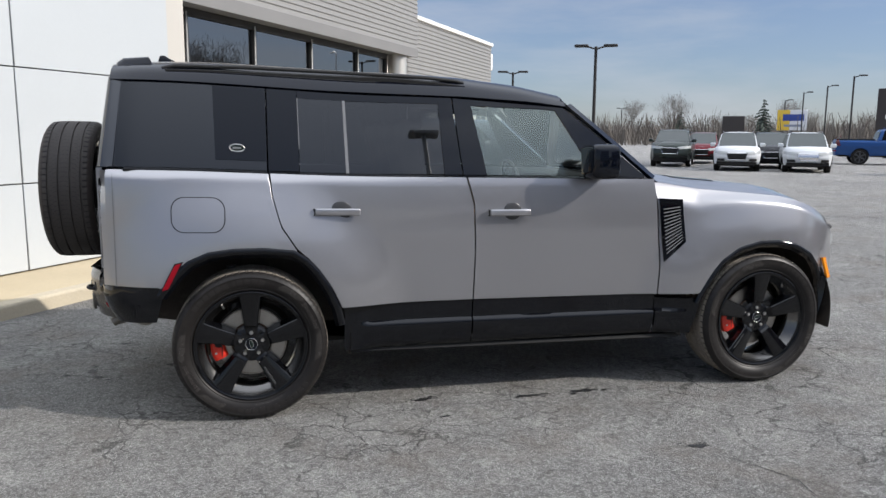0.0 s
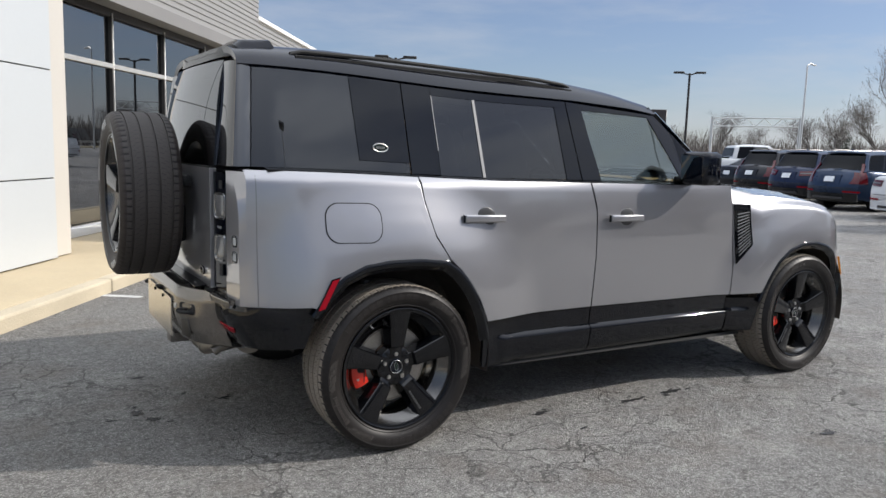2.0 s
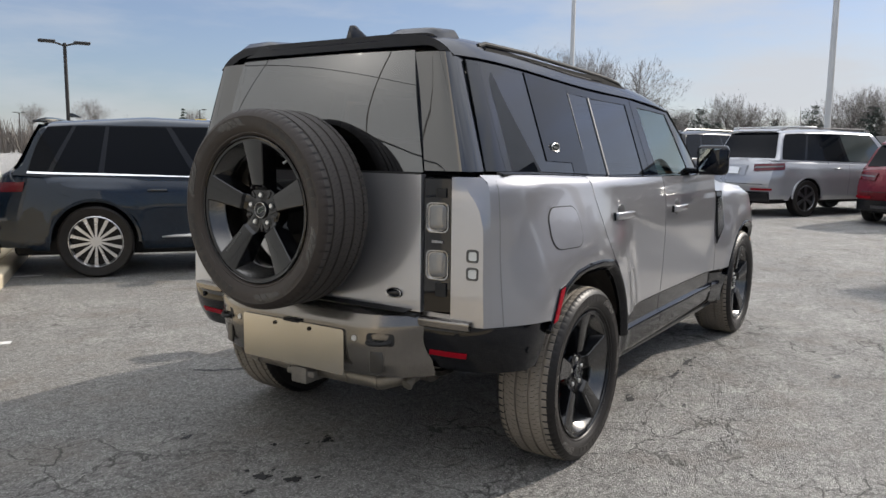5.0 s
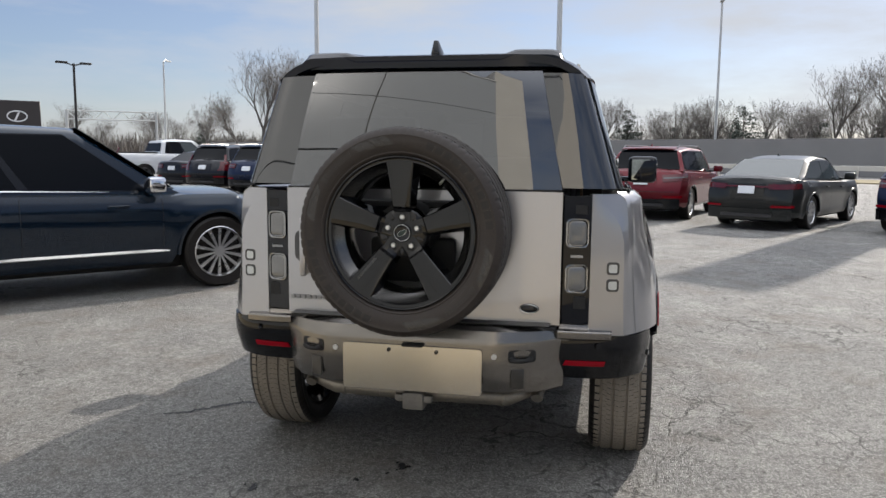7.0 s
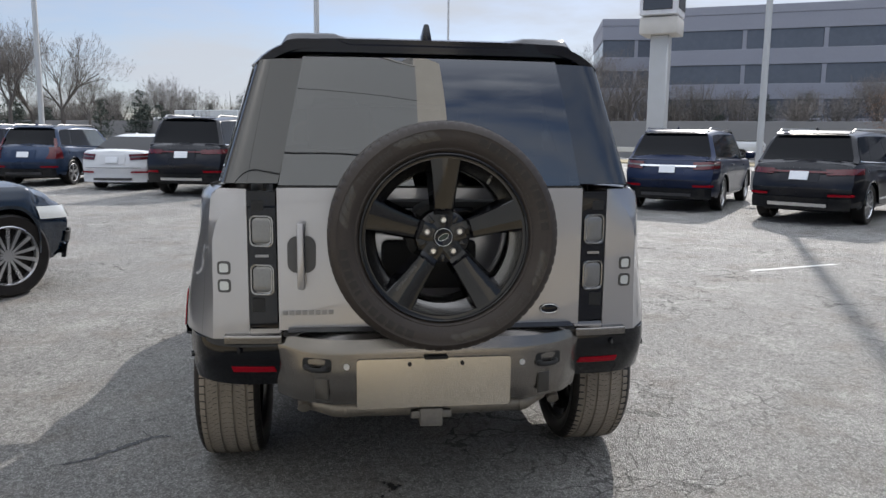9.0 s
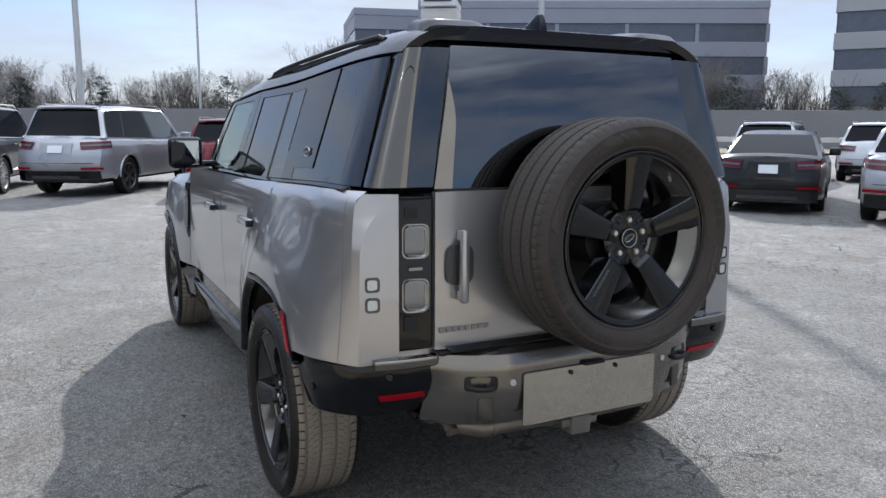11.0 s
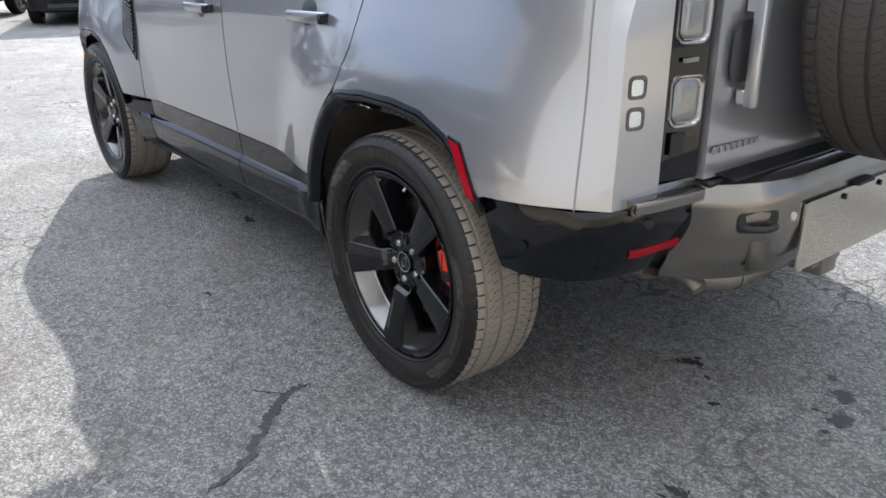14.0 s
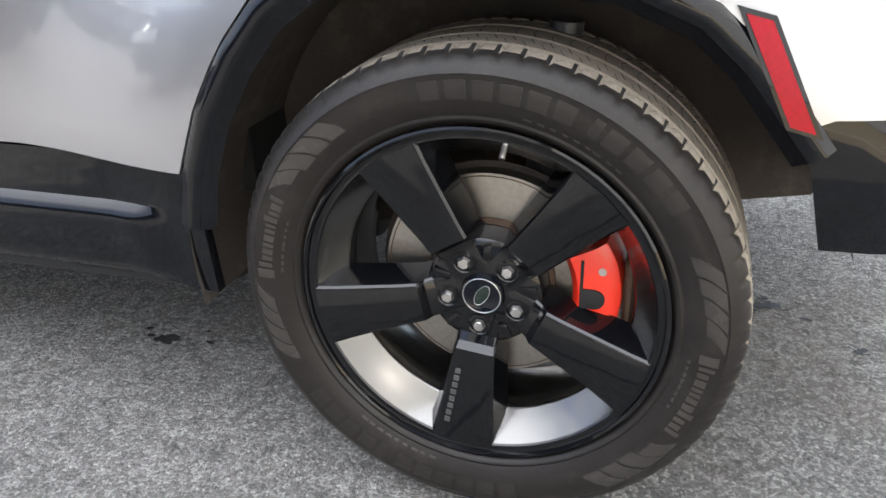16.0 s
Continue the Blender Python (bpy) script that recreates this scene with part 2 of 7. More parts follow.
def box(x0, x1, y0, y1, z0, z1, bev=0.0, seg=2):
    bm = bmesh.new()
    bmesh.ops.create_cube(bm, size=1)
    for v in bm.verts:
        v.co = Vector(((x0 + x1) / 2 + v.co.x * (x1 - x0), (y0 + y1) / 2 + v.co.y * (y1 - y0), (z0 + z1) / 2 + v.co.z * (z1 - z0)))
    if bev:
        bmesh.ops.bevel(bm, geom=bm.edges[:], offset=bev, segments=seg, profile=0.5, affect="EDGES")
    return bm


def join(*bms):
    out = bmesh.new()
    for b in bms:
        me = bpy.data.meshes.new("tmp")
        b.to_mesh(me)
        b.free()
        out.from_mesh(me)
        bpy.data.meshes.remove(me)
    return out


def lathe(prof, n=48, a0=0.0, a1=2 * math.pi):
    """Turns (radius, offset) pairs round the y axis; offset runs along y."""
    bm = bmesh.new()
    full = abs(a1 - a0 - 2 * math.pi) < 1e-6
    m = n if full else n + 1
    rings = []
    for i in range(m):
        a = a0 + (a1 - a0) * i / n
        rings.append([bm.verts.new((r * math.cos(a), y, r * math.sin(a))) for r, y in prof])
    for i in range(n):
        p, q = rings[i], rings[(i + 1) % m]
        for j in range(len(prof) - 1):
            bm.faces.new((p[j], q[j], q[j + 1], p[j + 1]))
    bmesh.ops.remove_doubles(bm, verts=bm.verts[:], dist=1e-6)
    bmesh.ops.recalc_face_normals(bm, faces=bm.faces[:])
    return bm


def prism(poly, y0, y1, bev=0.0):
    """Polygon of (x, z) pairs drawn out from y0 to y1."""
    bm = bmesh.new()
    a = [bm.verts.new((x, y0, z)) for x, z in poly]
    b = [bm.verts.new((x, y1, z)) for x, z in poly]
    bm.faces.new(a)
    bm.faces.new(b[::-1])
    k = len(poly)
    for i in range(k):
        bm.faces.new((a[i], b[i], b[(i + 1) % k], a[(i + 1) % k]))
    bmesh.ops.recalc_face_normals(bm, faces=bm.faces[:])
    if bev:
        bmesh.ops.bevel(bm, geom=bm.edges[:], offset=bev, segments=2, profile=0.5, affect="EDGES")
    return bm


def tube(pts, r, n=8, r1=None):
    """Round bar along points, from radius r to r1."""
    bm = bmesh.new()
    pts = [Vector(p) for p in pts]
    r1 = r if r1 is None else r1
    rings = []
    for i, p in enumerate(pts):
        t = (pts[min(i + 1, len(pts) - 1)] - pts[max(i - 1, 0)]).normalized()
        q = t.to_track_quat("Z", "Y").to_matrix()
        rad = r + (r1 - r) * i / max(1, len(pts) - 1)
        rings.append([bm.verts.new(p + q @ Vector((rad * math.cos(2 * math.pi * k / n), rad * math.sin(2 * math.pi * k / n), 0))) for k in range(n)])
    for i in range(len(pts) - 1):
        for k in range(n):
            bm.faces.new((rings[i][k], rings[i][(k + 1) % n], rings[i + 1][(k + 1) % n], rings[i + 1][k]))
    bm.faces.new(rings[0][::-1])
    bm.faces.new(rings[-1])
    return bm


def rrect(w, h, r, n=5):
    """Rounded rectangle outline about the origin."""
    out = []
    for cx, cz, a in ((w / 2 - r, h / 2 - r, 0), (-w / 2 + r, h / 2 - r, 90), (-w / 2 + r, -h / 2 + r, 180), (w / 2 - r, -h / 2 + r, 270)):
        for i in range(n + 1):
            k = radians(a + 90 * i / n)
            out.append((cx + r * math.cos(k), cz + r * math.sin(k)))
    return out


def move(bm, m):
    bmesh.ops.transform(bm, matrix=m, verts=bm.verts[:])
    return bm


def lp(x, xs, ys):
    return float(np.interp(x, xs, ys))


def sstep(t):
    t = min(1.0, max(0.0, t))
    return t * t * (3 - 2 * t)


def asphalt():
    m = bpy.data.materials.new("weathered_asphalt")
    m.use_nodes = True
    n, l = m.node_tree.nodes, m.node_tree.links
    b = n["Principled BSDF"]
    tc = n.new("ShaderNodeTexCoord")

    def noise_tex(scale, detail=4, rough=0.55):
        k = n.new("ShaderNodeTexNoise")
        k.inputs["Scale"].default_value = scale
        k.inputs["Detail"].default_value = detail
        k.inputs["Roughness"].default_value = rough
        l.new(tc.outputs["Object"], k.inputs["Vector"])
        return k.outputs["Fac"]

    def span(v, a, b_, c, d):
        k = n.new("ShaderNodeMapRange")
        k.inputs["From Min"].default_value, k.inputs["From Max"].default_value = a, b_
        k.inputs["To Min"].default_value, k.inputs["To Max"].default_value = c, d
        l.new(v, k.inputs["Value"])
        return k.outputs["Result"]

    def mixc(f, a, b_):
        k = n.new("ShaderNodeMix")
        k.data_type = "RGBA"
        l.new(f, k.inputs["Factor"]) if not isinstance(f, float) else None
        for key, v in (("A", a), ("B", b_)):
            if isinstance(v, tuple):
                k.inputs[key].default_value = (*v, 1)
            else:
                l.new(v, k.inputs[key])
        return k.outputs["Result"]

    def math2(op, a, b_):
        k = n.new("ShaderNodeMath")
        k.operation = op
        for i, v in enumerate((a, b_)):
            if isinstance(v, float):
                k.inputs[i].default_value = v
            else:
                l.new(v, k.inputs[i])
        return k.outputs[0]

    broad = noise_tex(0.35, 6, 0.6)
    mid = noise_tex(2.2, 8, 0.68)
    blotch = noise_tex(7.0, 6, 0.7)
    fine = noise_tex(60, 5, 0.8)
    pit = noise_tex(24, 6, 0.8)
    grain = noise_tex(150, 3, 0.8)
    grit = n.new("ShaderNodeTexVoronoi")
    grit.inputs["Scale"].default_value = 125
    grit.inputs["Randomness"].default_value = 1.0
    l.new(tc.outputs["Object"], grit.inputs["Vector"])
    col = mixc(span(broad, 0.35, 0.65, 0, 1), (0.290, 0.281, 0.268), (0.44, 0.424, 0.394))
    # pale worn, salted patches
    col = mixc(span(math2("MULTIPLY", span(mid, 0.44, 0.64, 0, 1), span(broad, 0.42, 0.58, 0.15, 1)), 0.1, 0.8, 0, 0.9), col, (0.70, 0.68, 0.63))
    col = mixc(span(blotch, 0.40, 0.68, 0.0, 0.62), col, (0.165, 0.157, 0.145))
    # stones of the mix: each its own tone, with fine dark pores between
    tone = n.new("ShaderNodeSeparateColor")
    l.new(grit.outputs["Color"], tone.inputs[0])
    stones = mixc(span(tone.outputs[0], 0.35, 1.0, 0, 1), (0.22, 0.215, 0.205), (0.85, 0.83, 0.79))
    col = mixc(span(fine, 0.32, 0.62, 0.22, 0.70), col, stones)
    col = mixc(span(grain, 0.42, 0.60, 0.55, 0.0), col, (0.045, 0.045, 0.045))
    col = mixc(span(pit, 0.36, 0.50, 0.60, 0.0), col, (0.055, 0.054, 0.052))
    col = mixc(span(pit, 0.56, 0.70, 0.0, 0.55), col, (0.46, 0.45, 0.425))
    # brown traffic film in broad smears
    film = noise_tex(1.6, 7, 0.66)
    col = mixc(span(film, 0.50, 0.68, 0.0, 0.42), col, (0.185, 0.150, 0.118))
    # dark oil spots
    spots = noise_tex(1.1, 5, 0.5)
    col = mixc(span(spots, 0.70, 0.78, 0, 0.7), col, (0.03, 0.03, 0.03))
    # fine crazing and long cracks
    warp = n.new("ShaderNodeVectorMath")
    warp.operation = "MULTIPLY_ADD"
    wn_ = n.new("ShaderNodeTexNoise")
    wn_.inputs["Scale"].default_value = 2.2
    wn_.inputs["Detail"].default_value = 6
    l.new(tc.outputs["Object"], wn_.inputs["Vector"])
    warp.inputs[1].default_value = (0.7, 0.7, 0.7)
    l.new(wn_.outputs["Color"], warp.inputs[0])
    l.new(tc.outputs["Object"], warp.inputs[2])
    cracks = []
    for sc, wid in ((0.7, 0.008), (2.6, 0.022)):
        v = n.new("ShaderNodeTexVoronoi")
        v.feature = "DISTANCE_TO_EDGE"
        v.inputs["Scale"].default_value = sc
        l.new(warp.outputs[0], v.inputs["Vector"])
        cracks.append(span(v.outputs["Distance"], wid * 0.3, wid, 1, 0))
    gate = span(noise_tex(0.45, 3), 0.48, 0.6, 0, 1)
    # the worn lane beyond the parking bay is crazed all over
    pos = n.new("ShaderNodeVectorMath")
    pos.operation = "DOT_PRODUCT"
    pos.inputs[1].default_value = (0.8, -0.6, 0)
    l.new(tc.outputs["Object"], pos.inputs[0])
    worn = span(pos.outputs["Value"], 1.8, 4.2, 0, 1)
    crack = math2("MULTIPLY", math2("MAXIMUM", cracks[0], cracks[1]), math2("MAXIMUM", math2("MULTIPLY", gate, 0.7), math2("MULTIPLY", worn, span(noise_tex(0.9, 4), 0.40, 0.62, 0.15, 0.85))))
    crack = math2("MULTIPLY", crack, span(mid, 0.35, 0.55, 0.35, 1.0))
    col = mixc(crack, col, (0.016, 0.015, 0.014))
    l.new(col, b.inputs["Base Color"])
    b.inputs["Roughness"].default_value = 0.78
    b.inputs["Specular IOR Level"].default_value = 0.42
    bp = n.new("ShaderNodeBump")
    bp.inputs["Strength"].default_value = 1.0
    bp.inputs["Distance"].default_value = 0.018
    h = math2("SUBTRACT", math2("ADD", math2("ADD", math2("MULTIPLY", grit.outputs["Distance"], -0.5), grain), math2("ADD", math2("MULTIPLY", fine, 1.2), math2("MULTIPLY", pit, 2.2))), math2("MULTIPLY", crack, 1.5))
    l.new(h, bp.inputs["Height"])
    l.new(bp.outputs["Normal"], b.inputs["Normal"])
    return m


ASPHALT = asphalt()
CONCRETE = mat("cream_concrete", (0.44, 0.365, 0.245), 0.85, 0, 0.15, 1.2, 70, 0.12, 0.25, 0, 0.3, 0.25)
KERB_MAT = mat("kerb_concrete", (0.46, 0.40, 0.295), 0.85, 0, 0.2, 2, 70, 0.15, 0.3, 0, 0.3, 0.3)
LINE_PAINT = mat("worn_white_line_paint", (0.48, 0.48, 0.465), 0.8, 0, 0.35, 8, 60, 0.3, 0.1, 0, 0.3, 0.5)
TAR = mat("wet_dark_tar", (0.018, 0.018, 0.018), 0.6, 0, 0.3, 9, 80, 0.3, 0.2)
WHITE_PANEL = mat("white_metal_panel", (0.48, 0.50, 0.508), 0.34, 0, 0.035, 0.8, 40, 0.02, 0, 0.15)
CREAM_PANEL = mat("cream_metal_panel", (0.52, 0.49, 0.44), 0.4, 0, 0.05, 0.8, 40, 0.03)
SIDING = mat("grey_metal_siding", (0.33, 0.32, 0.305), 0.45, 0.25, 0.08, 0.9, 60, 0.04)
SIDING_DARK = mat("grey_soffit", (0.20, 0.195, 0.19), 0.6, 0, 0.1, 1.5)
MULLION = mat("dark_bronze_frame", (0.055, 0.052, 0.05), 0.4, 0.4, 0.1, 3)
ALU = mat("pale_aluminium", (0.62, 0.60, 0.56), 0.35, 0.6, 0.08, 3)
COPING = mat("white_coping", (0.75, 0.74, 0.71), 0.5, 0, 0.06, 2)
SHOW_FLOOR = mat("showroom_floor_tile", (0.30, 0.28, 0.26), 0.35, 0, 0.1, 1)
SHOW_WALL = mat("showroom_wall_paint", (0.16, 0.155, 0.15), 0.8, 0, 0.1, 1)

# ---------- ground ----------
bm = bmesh.new()
ring0 = [bm.verts.new((x, y, 0)) for x, y in ((-30, -30), (60, -30), (60, 60), (-30, 60))]
ring1 = [bm.verts.new((x, y, 0)) for x, y in ((-1500, -1500), (1500, -1500), (1500, 1500), (-1500, 1500))]
bm.faces.new(ring0)
for i in range(4):
    bm.faces.new((ring1[i], ring1[(i + 1) % 4], ring0[(i + 1) % 4], ring0[i]))
bmesh.ops.recalc_face_normals(bm, faces=bm.faces[:])
orient(bm, Vector((0, 0, 1)))
tagged(part("ground", bm, ASPHALT, smooth=False), "cracked pale grey asphalt of a car lot with salt stains", "ground", kind="structure")

# frame of the dealership: x runs along the front, y into the building
BU = Matrix.Translation((-0.05, 8.0, 0)) @ Matrix.Rotation(radians(56), 4, "Z")


def placed(ob, m):
    ob.matrix_world = m
    return ob


# walkway with kerb
bm = join(box(-22, 26, -1.80, 0.35, -0.05, 0.12, 0.01))
tagged(placed(part("pavement", bm, CONCRETE), BU), "cream concrete walkway along the showroom front", "pavement", kind="structure")
kerb = empty("kerb", BU)
tagged(kerb, "worn concrete kerb edging the cream walkway", "kerb", kind="structure")
k0 = box(0, 2.985, -1.97, -1.805, -0.05, 0.125, 0.022)
me_k = bpy.data.meshes.new("kerb_stone")
k0.to_mesh(me_k)
k0.free()
me_k.materials.append(KERB_MAT)
for i in range(16):
    o = new("kerb_stone", me_k)
    o.parent = kerb
    o.location = (-22 + 3 * i, 0, 0)


def ragged(pts, w, seed):
    """Flat ragged strip along points, a little proud of the ground."""
    rnd = random.Random(seed)
    bm = bmesh.new()
    L, R = [], []
    P = []
    for i in range(len(pts) - 1):
        for k in range(8):
            t = k / 8
            P.append(Vector(pts[i]).lerp(Vector(pts[i + 1]), t))
    P.append(Vector(pts[-1]))
    for i, p in enumerate(P):
        d = (P[min(i + 1, len(P) - 1)] - P[max(i - 1, 0)]).normalized()
        nrm = Vector((-d.y, d.x))
        f = math.sin(math.pi * min(1, max(0.02, i / (len(P) - 1)))) ** 0.5
        j = nrm * rnd.uniform(-0.4, 0.4) * w
        L.append(bm.verts.new((*(p + j + nrm * w * f * rnd.uniform(0.3, 1)), 0.004)))
        R.append(bm.verts.new((*(p + j - nrm * w * f * rnd.uniform(0.3, 1)), 0.004)))
    for i in range(len(P) - 1):
        bm.faces.new((L[i], R[i], R[i + 1], L[i + 1]))
    orient(bm, Vector((0, 0, 1)))
    return bm


def blot(x, y, rx, ry, seed, z=0.004):
    """Torn flat stain with crumbs round it."""
    rnd = random.Random(seed)
    bm = bmesh.new()
    for k in range(9):
        f = 1.0 if k == 0 else rnd.uniform(.10, .42)
        cx, cy = (x, y) if k == 0 else (x + rx * rnd.gauss(0, .85), y + ry * rnd.gauss(0, .9))
        m = 26 if k == 0 else 11
        ph, ph2 = rnd.uniform(0, 6), rnd.uniform(0, 6)
        bm.faces.new([bm.verts.new((cx + rx * f * q * math.cos(a), cy + ry * f * q * math.sin(a), z + .0002 * k)) for a, q in [(2 * math.pi * i / m, (.72 + .22 * math.sin(2 * 2 * math.pi * i / m + ph) + .16 * math.sin(5 * 2 * math.pi * i / m + ph2)) * rnd.uniform(.75, 1.15)) for i in range(m)]])
    orient(bm, Vector((0, 0, 1)))
    return bm


def line(x0, y0, x1, y1, w):
    d = (Vector((x1, y1)) - Vector((x0, y0)))
    nn = Vector((-d.y, d.x)).normalized() * w / 2
    rnd = random.Random(int(x0 * 100))
    bm = bmesh.new()
    k = 30
    A = [bm.verts.new((x0 + d.x * i / k + nn.x * rnd.uniform(.8, 1.1), y0 + d.y * i / k + nn.y * rnd.uniform(.8, 1.1), 0.004)) for i in range(k + 1)]
    C = [bm.verts.new((x0 + d.x * i / k - nn.x * rnd.uniform(.8, 1.1), y0 + d.y * i / k - nn.y * rnd.uniform(.8, 1.1), 0.004)) for i in range(k + 1)]
    for i in range(k):
        bm.faces.new((A[i], C[i], C[i + 1], A[i + 1]))
    orient(bm, Vector((0, 0, 1)))
    return bm



# ---------- dealership building ----------
shop = empty("dealership_building", BU)
tagged(shop, "dealership showroom with white panels, dark glass front and ribbed grey metal siding", "building", kind="structure")


def ribbed(u0, u1, y, z0, z1, pitch=0.098, deep=0.022):
    """Horizontal ribs of metal siding, as one folded sheet."""
    prof = []
    z = z0
    while z < z1 - 1e-6:
        for dz, dy in ((0.0, 0), (0.62, 0), (0.72, deep), (0.92, deep)):
            zz = z + dz * pitch
            if zz <= z1:
                prof.append((zz, y + dy))
        z += pitch
    prof.append((z1, y))
    bm = bmesh.new()
    a = [bm.verts.new((u0, yy, zz)) for zz, yy in prof]
    b = [bm.verts.new((u1, yy, zz)) for zz, yy in prof]
    for i in range(len(prof) - 1):
        bm.faces.new((a[i], b[i], b[i + 1], a[i + 1]))
    orient(bm, Vector((0, -1, 0)))
    return bm


# white portal, built of separate panels with open joints
xs = [-2.98, -5.14, -7.32, -9.38]
zs = [0.13, 0.99, 2.11, 3.24, 4.40]
for i in range(len(xs) - 1):
    for j in range(len(zs) - 1):
        part("panel", box(xs[i + 1] + 0.008, xs[i] - (0.008 if i else 0.0), -0.86, -0.82, zs[j] + 0.006, zs[j + 1] - 0.006, 0.004, 1), WHITE_PANEL, shop)
part("portal_core", box(-9.36, -3.0, -0.815, 3.0, 0.0, 4.39), mat("joint_shadow_grey", (0.22, 0.21, 0.2), 0.8), shop)
part("portal_return", box(-2.998, -2.965, -0.855, 0.10, 0.13, 4.4, 0.004, 1), CREAM_PANEL, shop, "cream metal return of the white portal")
part("portal_end", box(-10.05, -9.39, -0.80, 3.0, 0.0, 4.85, 0.01, 1), mat("bright_cream_render", (0.78, 0.74, 0.66), 0.6), shop, "cream end pillar of the white portal")
part("portal_trim", box(-2.962, -2.60, -0.80, 0.12, 0.13, 4.4, 0.006, 1), CREAM_PANEL, shop, "cream trim beside the white portal")
part("portal_coping", box(-9.385, -2.97, -0.875, 0.2, 4.40, 4.44, 0.006, 1), COPING, shop)
# glass front
MU = [-2.56, -1.6, 0.05, 1.82, 3.65, 5.05]
part("base_kerb", box(-2.96, 5.08, -0.10, 0.10, 0.12, 0.24, 0.01), COPING, shop, "pale sill under the glazing")
for i in range(len(MU) - 1):
    for z0, z1 in ((0.27, 2.40), (2.48, 3.12)):
        part("pane", box(MU[i] + 0.03, MU[i + 1] - 0.03, 0.015, 0.027, z0, z1), STORE, shop)
for u in MU:
    part("mullion", box(u - 0.035, u + 0.035, -0.035, 0.09, 0.24, 3.18, 0.004, 1), MULLION, shop)
    part("mullion_cap", box(u - 0.028, u - 0.006, -0.052, -0.036, 0.24, 3.18, 0.003, 1), ALU, shop)
part("transom", box(-2.96, 5.08, -0.045, 0.08, 2.41, 2.475, 0.004, 1), ALU, shop)
part("head", box(-2.96, 5.08, -0.03, 0.10, 3.13, 3.24, 0.004, 1), MULLION, shop)
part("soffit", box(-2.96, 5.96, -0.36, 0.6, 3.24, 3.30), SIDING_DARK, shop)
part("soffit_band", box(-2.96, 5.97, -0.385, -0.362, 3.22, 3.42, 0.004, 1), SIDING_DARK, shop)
part("siding", ribbed(-2.96, 5.96, -0.38, 3.42, 6.2), SIDING, shop, "ribbed grey metal siding")
part("siding_end", box(5.93, 5.965, -0.362, 3.0, 3.30, 6.2), SIDING, shop)
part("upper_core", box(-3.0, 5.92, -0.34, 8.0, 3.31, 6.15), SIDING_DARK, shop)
bm = tube([(5.45, -0.08, 0.12), (5.45, -0.08, 3.24)], 0.23, 28)
part("column", bm, ALU, shop, "round pale grey column")
# showroom inside
part("showroom_floor", box(-3.0, 4.9, 0.12, 8.0, 0.05, 0.11), SHOW_FLOOR, shop)
part("showroom_back_wall", box(-3.0, 4.9, 7.9, 8.05, 0.1, 3.3), SHOW_WALL, shop)
part("showroom_side_wall", box(5.06, 5.16, 0.10, 8.0, 0.1, 3.24), CREAM_PANEL, shop)
# wing beyond, set a little back
part("wing_siding", ribbed(5.97, 12.46, -0.12, 2.75, 4.16), SIDING, shop)
part("wing_coping", box(5.97, 12.50, -0.17, 4.0, 4.16, 4.26, 0.01, 1), COPING, shop)
part("wing_core", box(5.98, 12.44, 0.06, 7.9, 0.0, 4.14), CREAM_PANEL, shop)
part("wing_plinth", box(5.98, 12.46, -0.10, 0.05, 0.0, 0.5), CREAM_PANEL, shop)
for u0, u1 in ((6.2, 7.3), (7.9, 9.0), (9.6, 10.7), (11.1, 12.2)):
    w = part("window", box(u0, u1, -0.06, 0.05, 0.5, 2.7, 0.004, 1), COPING, shop, "white-framed window")
    for z0, z1 in ((0.57, 1.75), (1.82, 2.62)):
        part("pane", box(u0 + 0.07, (u0 + u1) / 2 - 0.03, -0.075, -0.066, z0, z1), STORE, w)
        part("pane", box((u0 + u1) / 2 + 0.03, u1 - 0.07, -0.075, -0.066, z0, z1), STORE, w)
for u0, u1 in ((7.32, 7.88), (9.02, 9.58), (10.72, 11.08), (12.22, 12.44)):
    part("pier", box(u0, u1, -0.11, 0.05, 0.5, 2.75), CREAM_PANEL, shop)
tagged(placed(part("wall_lamp", join(box(-.08, .08, -.12, 0, -.25, .25, .02), tube([(0, -.05, .25), (0, -.05, .45)], .02)), COPING), BU @ Matrix.Translation((12.47, -.02, 3.7))), "small pale fitting at the corner of the siding", "lamp")

# ---------- main vehicle ----------
car = empty("off_road_suv")
tagged(car, "silver four-door off-road SUV with black roof and rear-mounted spare wheel", "car")
WZ = [.30, .40, .50, .60, .75, .95, 1.08, 1.16, 1.225, 1.252, 1.268, 1.282, 1.30]
WY = [.86, .885, .90, .908, .915, .92, .919, .915, .909, .905, .898, .880, .85]
FX = 3.022


def halfw(x, z):
    """Half width of the lower body with the swell over the wheels."""
    w = lp(z, WZ, WY)
    w += 0.078 * sstep((0.90 - math.hypot(x, z - .42)) / 0.44)
    w += 0.066 * sstep((0.88 - math.hypot(x - FX, z - .42)) / 0.44)
    if x < -0.42:
        w -= 0.105 * ((-0.42 - x) / 0.33) ** 2
    if x > 3.2:
        w -= 0.27 * ((x - 3.2) / 0.55) ** 2
    return w


WING_X = [2.3, 2.6, 2.77, 2.96, 3.12, 3.26, 3.38, 3.50, 3.60, 3.68, 3.75]
WING_Z = [1.238, 1.190, 1.176, 1.160, 1.145, 1.118, 1.080, 1.030, .985, .94, .90]


def belt(x):
    return 1.290 - 0.014 * x


